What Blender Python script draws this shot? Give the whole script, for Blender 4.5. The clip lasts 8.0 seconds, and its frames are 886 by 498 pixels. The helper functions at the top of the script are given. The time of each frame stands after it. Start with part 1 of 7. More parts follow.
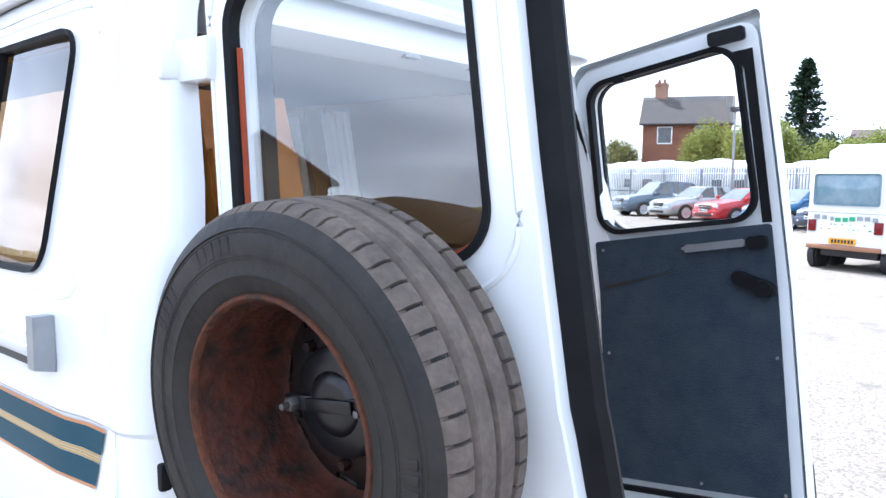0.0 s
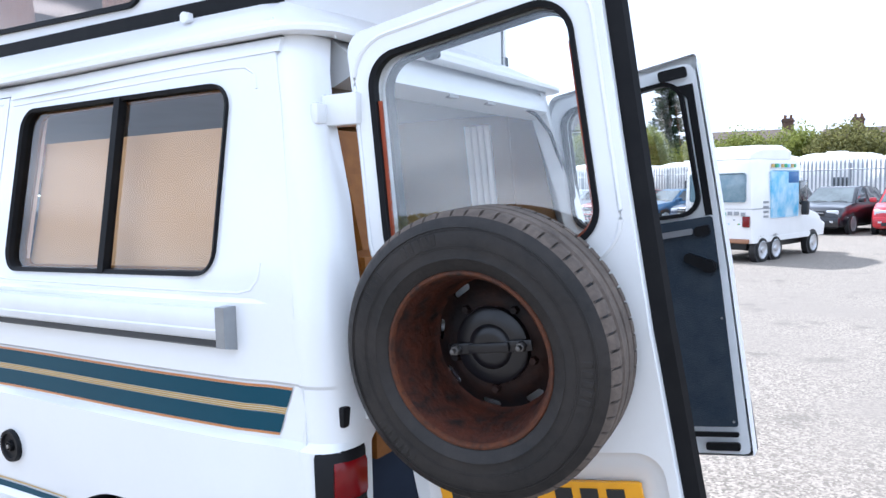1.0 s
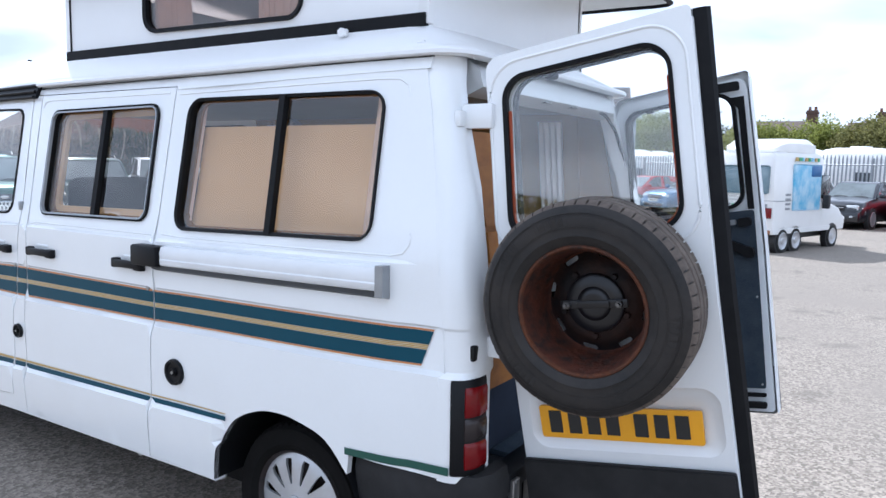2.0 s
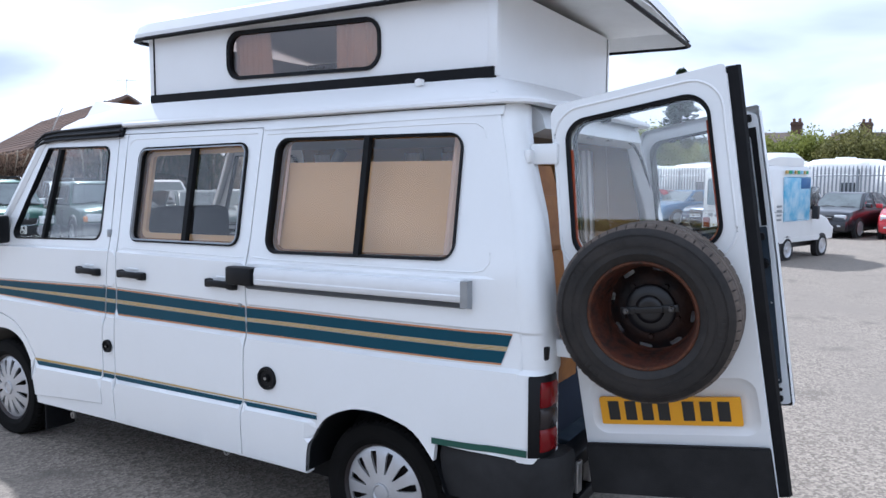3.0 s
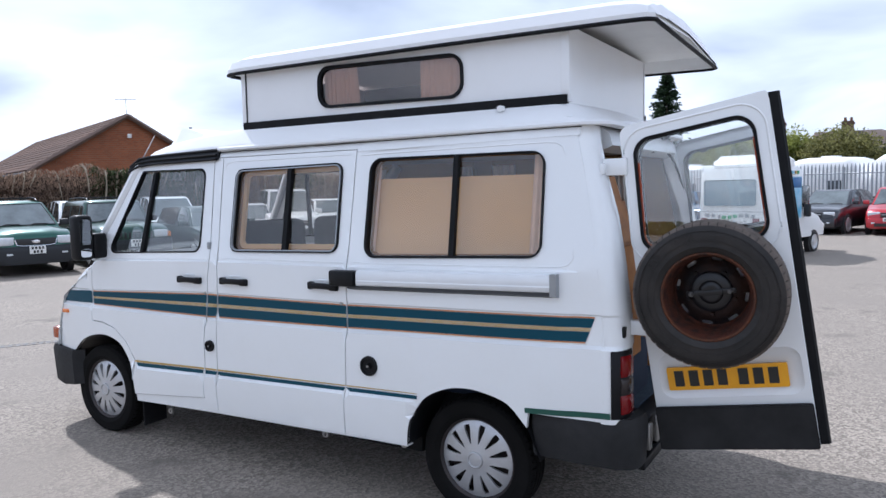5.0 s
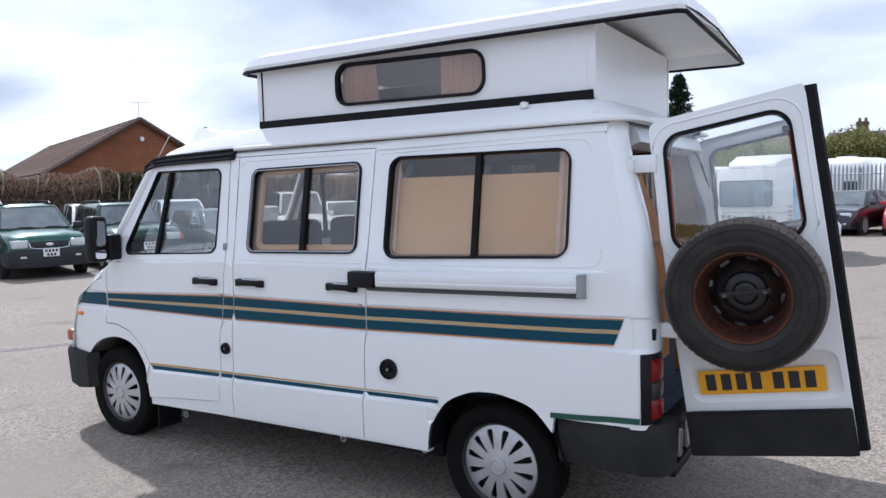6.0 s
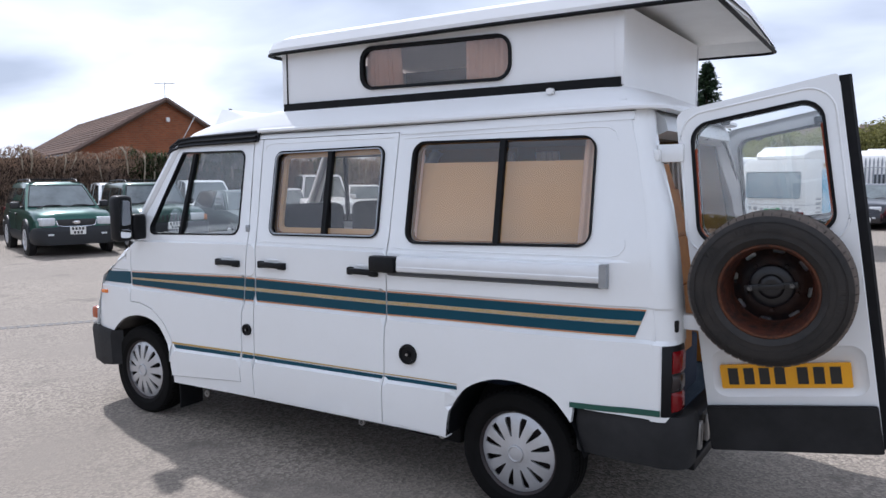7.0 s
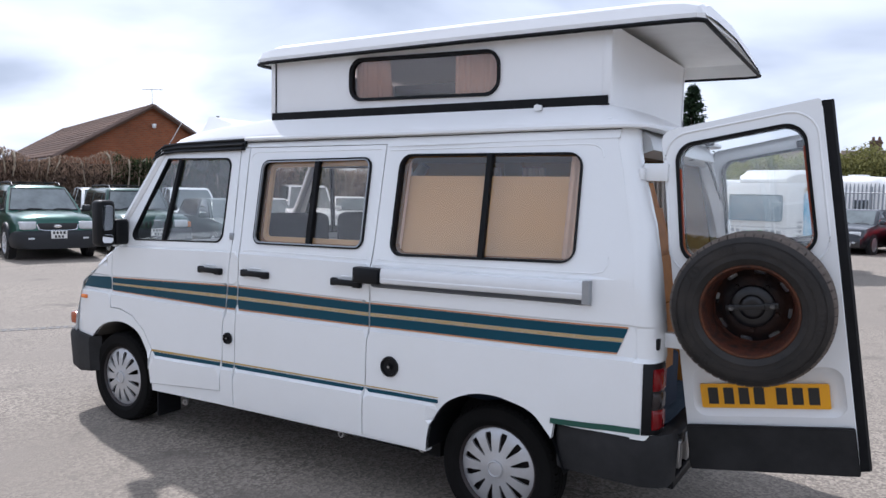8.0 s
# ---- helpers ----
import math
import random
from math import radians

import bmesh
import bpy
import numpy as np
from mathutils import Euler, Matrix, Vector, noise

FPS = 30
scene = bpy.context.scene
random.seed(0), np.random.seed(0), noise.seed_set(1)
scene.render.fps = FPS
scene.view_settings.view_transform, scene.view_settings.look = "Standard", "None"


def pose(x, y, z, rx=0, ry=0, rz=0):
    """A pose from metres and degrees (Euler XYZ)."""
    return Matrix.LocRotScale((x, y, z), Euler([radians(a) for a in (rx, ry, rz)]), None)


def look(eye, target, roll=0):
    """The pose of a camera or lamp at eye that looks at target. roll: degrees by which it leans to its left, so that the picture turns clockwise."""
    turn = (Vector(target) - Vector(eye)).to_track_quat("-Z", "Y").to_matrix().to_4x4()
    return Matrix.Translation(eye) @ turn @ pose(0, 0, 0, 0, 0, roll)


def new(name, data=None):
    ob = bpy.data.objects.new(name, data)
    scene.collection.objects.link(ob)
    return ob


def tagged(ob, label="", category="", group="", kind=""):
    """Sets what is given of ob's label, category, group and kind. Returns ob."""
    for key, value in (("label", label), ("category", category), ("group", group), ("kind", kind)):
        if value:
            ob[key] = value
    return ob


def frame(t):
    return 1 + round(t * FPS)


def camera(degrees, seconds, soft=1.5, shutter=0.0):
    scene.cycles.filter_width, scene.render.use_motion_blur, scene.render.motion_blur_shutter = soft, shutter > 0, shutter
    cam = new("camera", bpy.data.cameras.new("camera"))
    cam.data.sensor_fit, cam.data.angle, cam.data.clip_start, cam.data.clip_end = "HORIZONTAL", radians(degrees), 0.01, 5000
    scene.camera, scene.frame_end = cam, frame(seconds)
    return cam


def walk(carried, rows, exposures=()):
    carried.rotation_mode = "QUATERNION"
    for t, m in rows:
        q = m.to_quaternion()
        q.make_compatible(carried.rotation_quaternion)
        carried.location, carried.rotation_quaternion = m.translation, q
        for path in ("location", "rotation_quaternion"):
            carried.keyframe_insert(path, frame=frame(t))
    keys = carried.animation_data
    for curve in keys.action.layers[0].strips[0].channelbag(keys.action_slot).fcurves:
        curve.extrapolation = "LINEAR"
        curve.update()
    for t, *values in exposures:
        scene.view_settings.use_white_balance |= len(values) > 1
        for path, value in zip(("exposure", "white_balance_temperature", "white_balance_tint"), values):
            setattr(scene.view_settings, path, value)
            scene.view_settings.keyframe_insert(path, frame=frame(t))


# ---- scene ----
cam = camera(62.6, 8.0)
PATH = [
    (0, (5.084, -0.611, 1.608), (3.794, 0.905, 1.415), 0.90),
    (0.5, (5.090, -0.968, 1.644), (3.925, 0.649, 1.470), 0.84),
    (1, (5.010, -1.319, 1.618), (3.970, 0.381, 1.452), -1.11),
    (1.5, (5.019, -1.647, 1.622), (3.931, 0.023, 1.461), 0.20),
    (1.7, (5.033, -1.769, 1.639), (3.938, -0.110, 1.423), 1.04),
    (2.8, (4.971, -2.366, 1.700), (3.952, -0.658, 1.483), 0.52),
    (3, (4.980, -2.482, 1.716), (3.935, -0.787, 1.530), 0.36),
    (3.5, (5.025, -2.741, 1.720), (3.915, -1.092, 1.501), -1.43),
    (4, (5.003, -2.951, 1.754), (3.906, -1.287, 1.581), -0.70),
    (4.5, (4.942, -3.119, 1.734), (3.957, -1.386, 1.565), -2.84),
    (5, (4.865, -3.204, 1.735), (3.847, -1.490, 1.572), -1.25),
    (6.5, (4.754, -3.137, 1.711), (3.699, -1.446, 1.552), -1.36),
    (7, (4.756, -3.143, 1.719), (3.666, -1.477, 1.525), -0.37),
    (7.5, (4.751, -3.146, 1.722), (3.678, -1.466, 1.553), 0.26),
    (8, (4.756, -3.144, 1.713), (3.700, -1.453, 1.558), 1.18),
]
EXPOSURES = [(0, 1.66, 5420, 11), (0.5, 1.50, 5420, 11), (1.0, 1.29, 5470, 11), (1.7, 1.01, 5500, 11), (3.0, 0.64, 5480, 12), (4.5, 0.54, 5560, 13), (5.2, 0.51, 5620, 13), (7.0, 0.42, 5800, 14), (8.0, 0.42, 5800, 14)]
walk(cam, [(t, look(eye, target, roll)) for t, eye, target, roll in PATH], EXPOSURES)

# ---- sky and sun: broken cloud, high sun ahead of the van and beyond it ----
SUN_FROM = Vector((-0.78, 0.36, 1.0)).normalized()
world = bpy.data.worlds.new("sky")
scene.world = world
world.use_nodes = True
wn, wl = world.node_tree.nodes, world.node_tree.links
wn.clear()
w_out = wn.new("ShaderNodeOutputWorld")
w_bg = wn.new("ShaderNodeBackground")
w_sky = wn.new("ShaderNodeTexSky")
w_sky.sky_type = "NISHITA"
w_sky.sun_disc = False
w_sky.sun_elevation = math.asin(SUN_FROM.z)
w_sky.sun_rotation = math.atan2(SUN_FROM.x, SUN_FROM.y)
w_tc = wn.new("ShaderNodeTexCoord")
# clouds on a flat layer overhead: direction divided by its height
w_sep = wn.new("ShaderNodeSeparateXYZ")
w_hz = wn.new("ShaderNodeMath"); w_hz.operation = "ADD"; w_hz.inputs[1].default_value = 0.22
w_abs = wn.new("ShaderNodeMath"); w_abs.operation = "MAXIMUM"; w_abs.inputs[1].default_value = 0.0
w_dx = wn.new("ShaderNodeMath"); w_dx.operation = "DIVIDE"
w_dy = wn.new("ShaderNodeMath"); w_dy.operation = "DIVIDE"
w_com = wn.new("ShaderNodeCombineXYZ")
wl.new(w_tc.outputs["Generated"], w_sep.inputs[0])
wl.new(w_sep.outputs["Z"], w_abs.inputs[0])
wl.new(w_abs.outputs[0], w_hz.inputs[0])
wl.new(w_sep.outputs["X"], w_dx.inputs[0]); wl.new(w_hz.outputs[0], w_dx.inputs[1])
wl.new(w_sep.outputs["Y"], w_dy.inputs[0]); wl.new(w_hz.outputs[0], w_dy.inputs[1])
wl.new(w_dx.outputs[0], w_com.inputs[0]); wl.new(w_dy.outputs[0], w_com.inputs[1])
w_n1 = wn.new("ShaderNodeTexNoise")
w_n1.inputs["Scale"].default_value = 0.95
w_n1.inputs["Detail"].default_value = 5
w_n1.inputs["Roughness"].default_value = 0.47
w_n1.inputs["Distortion"].default_value = 0.35
wl.new(w_com.outputs[0], w_n1.inputs["Vector"])
w_r1 = wn.new("ShaderNodeValToRGB")
w_r1.color_ramp.elements[0].position, w_r1.color_ramp.elements[0].color = 0.35, (5.0, 5.45, 6.2, 1)
w_r1.color_ramp.elements[1].position, w_r1.color_ramp.elements[1].color = 0.68, (11.7, 11.85, 12.1, 1)
w_mid = w_r1.color_ramp.elements.new(0.50)
w_mid.color = (7.9, 8.3, 9.0, 1)
wl.new(w_n1.outputs["Fac"], w_r1.inputs[0])
w_mix = wn.new("ShaderNodeMixRGB")
w_mix.inputs[0].default_value = 0.92
wl.new(w_sky.outputs[0], w_mix.inputs[1])
wl.new(w_r1.outputs[0], w_mix.inputs[2])
wl.new(w_mix.outputs[0], w_bg.inputs[0])
w_bg.inputs[1].default_value = 0.085
wl.new(w_bg.outputs[0], w_out.inputs[0])

sun_data = bpy.data.lights.new("sun", "SUN")
sun_data.energy, sun_data.angle, sun_data.color = 3.3, radians(1.5), (1.0, 0.95, 0.88)
sun = new("sun", sun_data)
sun.matrix_world = look(SUN_FROM * 50, (0, 0, 0))

# ---- materials ----
def mat(name, color, rough=0.5, metal=0.0, grain=0.0, grain_scale=40.0, stain=0.0, stain_scale=3.0, bump=0.0, coat=0.0, spec=0.5,
        dark=None, rand=0.0, rough_var=0.0):
    m = bpy.data.materials.new(name)
    m.use_nodes = True
    n, l = m.node_tree.nodes, m.node_tree.links
    b = n["Principled BSDF"]
    b.inputs["Roughness"].default_value = rough
    b.inputs["Metallic"].default_value = metal
    b.inputs["Coat Weight"].default_value = coat
    b.inputs["Coat Roughness"].default_value = 0.08
    b.inputs["Specular IOR Level"].default_value = spec
    col = (*color, 1)
    dk = (*(dark if dark else [c * 0.55 for c in color]), 1)
    tc = n.new("ShaderNodeTexCoord")
    last = None
    if grain or bump:
        g = n.new("ShaderNodeTexNoise")
        g.inputs["Scale"].default_value, g.inputs["Detail"].default_value = grain_scale, 6
        l.new(tc.outputs["Object"], g.inputs["Vector"])
    base = n.new("ShaderNodeRGB")
    base.outputs[0].default_value = col
    last = base.outputs[0]
    for fac, sc, det in ((stain, stain_scale, 8), (grain, None, 0)):
        if not fac:
            continue
        if sc:
            t = n.new("ShaderNodeTexNoise")
            t.inputs["Scale"].default_value, t.inputs["Detail"].default_value, t.inputs["Roughness"].default_value = sc, det, 0.65
            l.new(tc.outputs["Object"], t.inputs["Vector"])
        else:
            t = g
        mr = n.new("ShaderNodeMapRange")
        mr.inputs["From Min"].default_value, mr.inputs["From Max"].default_value = 0.38, 0.68
        mr.inputs["To Max"].default_value = fac
        l.new(t.outputs["Fac"], mr.inputs["Value"])
        mx = n.new("ShaderNodeMixRGB")
        l.new(mr.outputs[0], mx.inputs[0])
        l.new(last, mx.inputs[1])
        mx.inputs[2].default_value = dk
        last = mx.outputs[0]
        if rough_var:
            rv = n.new("ShaderNodeMapRange")
            rv.inputs["To Min"].default_value, rv.inputs["To Max"].default_value = rough - rough_var, rough + rough_var
            l.new(t.outputs["Fac"], rv.inputs["Value"])
            l.new(rv.outputs[0], b.inputs["Roughness"])
    if rand:
        oi = n.new("ShaderNodeObjectInfo")
        hv = n.new("ShaderNodeHueSaturation")
        rv = n.new("ShaderNodeMapRange")
        rv.inputs["To Min"].default_value, rv.inputs["To Max"].default_value = 1 - rand, 1 + rand
        l.new(oi.outputs["Random"], rv.inputs["Value"])
        l.new(rv.outputs[0], hv.inputs["Value"])
        l.new(last, hv.inputs["Color"])
        last = hv.outputs[0]
    l.new(last, b.inputs["Base Color"])
    if bump:
        bp = n.new("ShaderNodeBump")
        bp.inputs["Strength"].default_value, bp.inputs["Distance"].default_value = bump, 0.01
        l.new(g.outputs["Fac"], bp.inputs["Height"])
        l.new(bp.outputs[0], b.inputs["Normal"])
    return m


def glass_mat(name, tint, gloss=(1, 1, 1), ior=1.5, rough=0.0):
    """A thin pane: light passes straight through, tinted, and the surface mirrors by Fresnel."""
    m = bpy.data.materials.new(name)
    m.use_nodes = True
    n, l = m.node_tree.nodes, m.node_tree.links
    n.clear()
    out, mx, lw = n.new("ShaderNodeOutputMaterial"), n.new("ShaderNodeMixShader"), n.new("ShaderNodeLayerWeight")
    tr, gl = n.new("ShaderNodeBsdfTransparent"), n.new("ShaderNodeBsdfGlossy")
    tr.inputs[0].default_value, gl.inputs[0].default_value = (*tint, 1), (*gloss, 1)
    gl.inputs["Roughness"].default_value = rough
    lw.inputs["Blend"].default_value = 0.5
    pw, sc = n.new("ShaderNodeMath"), n.new("ShaderNodeMath")
    pw.operation, sc.operation = "POWER", "MULTIPLY_ADD"
    pw.inputs[1].default_value = 4.5
    f0 = 2 * ((ior - 1) / (ior + 1)) ** 2
    sc.inputs[1].default_value, sc.inputs[2].default_value = 1 - f0, f0
    l.new(lw.outputs["Facing"], pw.inputs[0]); l.new(pw.outputs[0], sc.inputs[0])
    l.new(sc.outputs[0], mx.inputs[0]); l.new(tr.outputs[0], mx.inputs[1]); l.new(gl.outputs[0], mx.inputs[2])
    l.new(mx.outputs[0], out.inputs[0])
    return m


WHITE = mat("van_white_paint", (0.80, 0.82, 0.83), 0.26, coat=1.0, stain=0.10, stain_scale=2.2, dark=(0.62, 0.62, 0.58), grain=0.03, grain_scale=90)
WHITE_IN = mat("door_white_paint", (0.74, 0.77, 0.79), 0.35, stain=0.18, stain_scale=5, dark=(0.5, 0.5, 0.47))
FIBRE = mat("white_fibreglass", (0.80, 0.81, 0.82), 0.33, stain=0.10, stain_scale=3, dark=(0.62, 0.62, 0.57), bump=0.04, grain_scale=25)
UNDER = mat("lid_underside", (0.85, 0.85, 0.83), 0.6, stain=0.2, stain_scale=4)
RUBBER = mat("black_rubber_seal", (0.006, 0.0065, 0.008), 0.6, spec=0.15, stain=0.3, stain_scale=12, dark=(0.02, 0.02, 0.02))
PLASTIC = mat("black_plastic", (0.006, 0.0065, 0.008), 0.45, spec=0.2, stain=0.2, stain_scale=9, dark=(0.02, 0.02, 0.02))
BUMPER = mat("grey_bumper_plastic", (0.017, 0.0172, 0.018), 0.65, spec=0.22, stain=0.5, stain_scale=6, dark=(0.038, 0.038, 0.040), bump=0.15, grain_scale=220)
TYRE = mat("tyre_rubber", (0.0145, 0.0140, 0.0140), 0.55, spec=0.28, stain=0.7, stain_scale=8, dark=(0.036, 0.031, 0.028), grain=0.3, grain_scale=60, bump=0.22)
ROADTYRE = mat("road_tyre_rubber", (0.006, 0.006, 0.006), 0.8, spec=0.10, stain=0.4, stain_scale=7, dark=(0.013, 0.012, 0.012), bump=0.12, grain_scale=160)
TREAD = mat("worn_tread_rubber", (0.150, 0.122, 0.102), 0.8, spec=0.25, stain=0.7, stain_scale=11, dark=(0.05, 0.043, 0.039), grain=0.35, grain_scale=90, bump=0.25)
RUST = mat("rusty_steel", (0.014, 0.011, 0.010), 0.7, spec=0.25, stain=0.95, stain_scale=16, dark=(0.085, 0.024, 0.012), grain=0.7, grain_scale=42, bump=0.7)
DARKSTEEL = mat("dark_steel", (0.03, 0.028, 0.03), 0.5, metal=0.4, stain=0.4, stain_scale=18, dark=(0.07, 0.04, 0.03), bump=0.2)
NUT = mat("dull_zinc_nut", (0.16, 0.155, 0.15), 0.5, metal=0.6, stain=0.4, stain_scale=30)
STEEL = mat("bare_steel", (0.45, 0.45, 0.45), 0.35, metal=0.9, stain=0.4, stain_scale=20)
HUBCAP = mat("silver_hubcap", (0.52, 0.53, 0.55), 0.38, metal=0.55, stain=0.25, stain_scale=14, dark=(0.3, 0.28, 0.26))
ALU = mat("white_aluminium", (0.76, 0.78, 0.80), 0.35, metal=0.1, stain=0.12, stain_scale=6)
RAILDARK = mat("dark_rail_channel", (0.05, 0.053, 0.057), 0.5, metal=0.3, stain=0.3, stain_scale=12)
ALUGREY = mat("grey_aluminium", (0.34, 0.36, 0.38), 0.35, metal=0.6, stain=0.3, stain_scale=12)
TEAL = mat("dark_teal_decal", (0.005, 0.056, 0.088), 0.45, spec=0.2, stain=0.15, stain_scale=6)
GOLD = mat("gold_decal", (0.50, 0.33, 0.10), 0.35, stain=0.2, stain_scale=30)
ORANGE = mat("orange_decal", (0.52, 0.22, 0.08), 0.35, stain=0.2, stain_scale=30)
GREENLINE = mat("green_decal", (0.010, 0.075, 0.055), 0.35)
AMBER = mat("amber_lens", (0.75, 0.20, 0.03), 0.15, coat=0.5)
DULLAMBER = mat("dull_amber_lens", (0.34, 0.075, 0.025), 0.2, coat=0.4)
REDLENS = mat("red_lens", (0.17, 0.004, 0.006), 0.22, coat=0.15, spec=0.3, stain=0.3, stain_scale=20, dark=(0.06, 0.003, 0.004))
SMOKE = mat("smoked_lens", (0.030, 0.024, 0.024), 0.22, coat=0.1, spec=0.3)
PLATE = mat("yellow_plate", (0.86, 0.40, 0.008), 0.35, stain=0.1, stain_scale=20)
PLATEW = mat("white_plate", (0.75, 0.75, 0.72), 0.4)
INK = mat("black_ink", (0.02, 0.02, 0.02), 0.5)
CARPET = mat("blue_grey_carpet", (0.026, 0.040, 0.058), 0.95, spec=0.15, stain=0.6, stain_scale=9, dark=(0.060, 0.072, 0.086), bump=0.6, grain=0.5, grain_scale=260)
WOOD = mat("varnished_pine", (0.36, 0.145, 0.028), 0.5, spec=0.2, stain=0.8, stain_scale=6, dark=(0.17, 0.060, 0.012))
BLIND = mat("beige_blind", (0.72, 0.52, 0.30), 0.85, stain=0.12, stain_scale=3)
# for the sheets added at the far windows to block light
FARBLOCK = mat("brown_light_block", (0.34, 0.20, 0.085), 0.85, spec=0.2, stain=0.25, stain_scale=4)
ROOFDARK = mat("dark_roof_filler", (0.085, 0.078, 0.076), 0.95, spec=0.1, stain=0.3, stain_scale=6)
CURTAIN = mat("pale_curtain", (0.80, 0.66, 0.56), 0.9, stain=0.2, stain_scale=9)
CURTAINW = mat("white_curtain", (0.82, 0.81, 0.79), 0.9, stain=0.2, stain_scale=9)
HEADLINE = mat("fawn_head_lining", (0.34, 0.31, 0.27), 0.9, spec=0.2, stain=0.2, stain_scale=5)
LINER = mat("pine_ply_liner", (0.30, 0.165, 0.062), 0.8, spec=0.2, stain=0.4, stain_scale=5)
SEATCLOTH = mat("dark_seat_cloth", (0.05, 0.055, 0.07), 0.95, stain=0.3, stain_scale=15)
BLUECLOTH = mat("blue_cushion", (0.009, 0.017, 0.036), 0.95, stain=0.3, stain_scale=15)
RUSTDARK = mat("blackened_wheel_steel", (0.008, 0.007, 0.008), 0.6, spec=0.2, stain=0.7, stain_scale=9, dark=(0.045, 0.018, 0.010), bump=0.3)
HUBBLACK = mat("satin_black_hub", (0.006, 0.007, 0.010), 0.28, spec=0.45, stain=0.5, stain_scale=14, dark=(0.018, 0.015, 0.014), bump=0.06, grain_scale=60)
FLANGE = mat("orange_rusted_flange", (0.030, 0.020, 0.017), 0.75, spec=0.25, stain=0.95, stain_scale=14, dark=(0.125, 0.040, 0.016), grain=0.5, grain_scale=70, bump=0.6)
CABLE = mat("orange_brown_seal", (0.32, 0.058, 0.017), 0.5, spec=0.25, stain=0.5, stain_scale=9, dark=(0.10, 0.02, 0.010))
GLASS = glass_mat("clear_glass", (0.975, 0.985, 0.98), ior=1.52)
CABGLASS = glass_mat("cab_door_glass", (0.90, 0.94, 0.92), ior=1.68)
TINT = glass_mat("bronze_glass", (0.84, 0.78, 0.72), ior=1.5)
SMOKEGLASS = glass_mat("smoked_acrylic", (0.80, 0.72, 0.68), ior=1.45)
MIRROR = mat("mirror_silver", (0.85, 0.86, 0.88), 0.03, metal=1.0)


def ground_mat():
    m = bpy.data.materials.new("worn_tarmac")
    m.use_nodes = True
    n, l = m.node_tree.nodes, m.node_tree.links
    b = n["Principled BSDF"]
    b.inputs["Roughness"].default_value = 0.9
    tc = n.new("ShaderNodeTexCoord")

    def noise_fac(scale, detail, lo, hi, rough=0.6):
        t = n.new("ShaderNodeTexNoise")
        t.inputs["Scale"].default_value, t.inputs["Detail"].default_value, t.inputs["Roughness"].default_value = scale, detail, rough
        l.new(tc.outputs["Object"], t.inputs["Vector"])
        mr = n.new("ShaderNodeMapRange")
        mr.inputs["From Min"].default_value, mr.inputs["From Max"].default_value = lo, hi
        l.new(t.outputs["Fac"], mr.inputs["Value"])
        return mr.outputs[0]

    def mix(f, a, c):
        x = n.new("ShaderNodeMixRGB")
        l.new(f, x.inputs[0])
        if isinstance(a, tuple):
            x.inputs[1].default_value = (*a, 1)
        else:
            l.new(a, x.inputs[1])
        x.inputs[2].default_value = (*c, 1)
        return x.outputs[0]

    v = n.new("ShaderNodeTexVoronoi")
    v.inputs["Scale"].default_value = 62
    l.new(tc.outputs["Object"], v.inputs["Vector"])
    hsv = n.new("ShaderNodeRGBToBW")
    l.new(v.outputs["Color"], hsv.inputs[0])
    stone = n.new("ShaderNodeMapRange")
    stone.inputs["From Min"].default_value, stone.inputs["From Max"].default_value = 0.25, 0.8
    l.new(hsv.outputs[0], stone.inputs["Value"])
    c = mix(stone.outputs[0], (0.143, 0.122, 0.101), (0.350, 0.304, 0.252))
    c = mix(noise_fac(0.35, 6, 0.42, 0.66), c, (0.218, 0.189, 0.159))
    c = mix(noise_fac(1.6, 8, 0.58, 0.74), c, (0.137, 0.118, 0.099))
    c = mix(noise_fac(11, 5, 0.62, 0.8), c, (0.296, 0.255, 0.206))
    l.new(c, b.inputs["Base Color"])
    bp = n.new("ShaderNodeBump")
    bp.inputs["Strength"].default_value, bp.inputs["Distance"].default_value = 0.5, 0.007
    l.new(v.outputs["Distance"], bp.inputs["Height"])
    l.new(bp.outputs[0], b.inputs["Normal"])
    return m


TARMAC = ground_mat()

# ---- building tools ----
from mathutils import geometry


def thing(name, label, category, group="", at=(0, 0, 0)):
    ob = new(name)
    ob.empty_display_size = 0.1
    ob.location = at
    return tagged(ob, label, category, group)


def mesh_of(name, bm, material, smooth=40):
    bmesh.ops.recalc_face_normals(bm, faces=bm.faces)
    me = bpy.data.meshes.new(name)
    bm.to_mesh(me)
    bm.free()
    mats = material if isinstance(material, (list, tuple)) else [material]
    for m in mats:
        me.materials.append(m)
    if smooth:
        for p in me.polygons:
            p.use_smooth = True
        me.set_sharp_from_angle(angle=radians(smooth))
    return me


def part(name, bm, material, parent, label="", smooth=40):
    ob = new(name, mesh_of(name, bm, material, smooth))
    if parent:
        ob.parent = parent
        ob.matrix_parent_inverse = Matrix.Translation(-parent.location) if parent.type == "EMPTY" and parent.parent is None else Matrix()
    if label:
        ob["label"] = label
    return ob


def single(name, bm, material, label, category, kind="", group="", smooth=40):
    return tagged(new(name, mesh_of(name, bm, material, smooth)), label, category, group, kind)


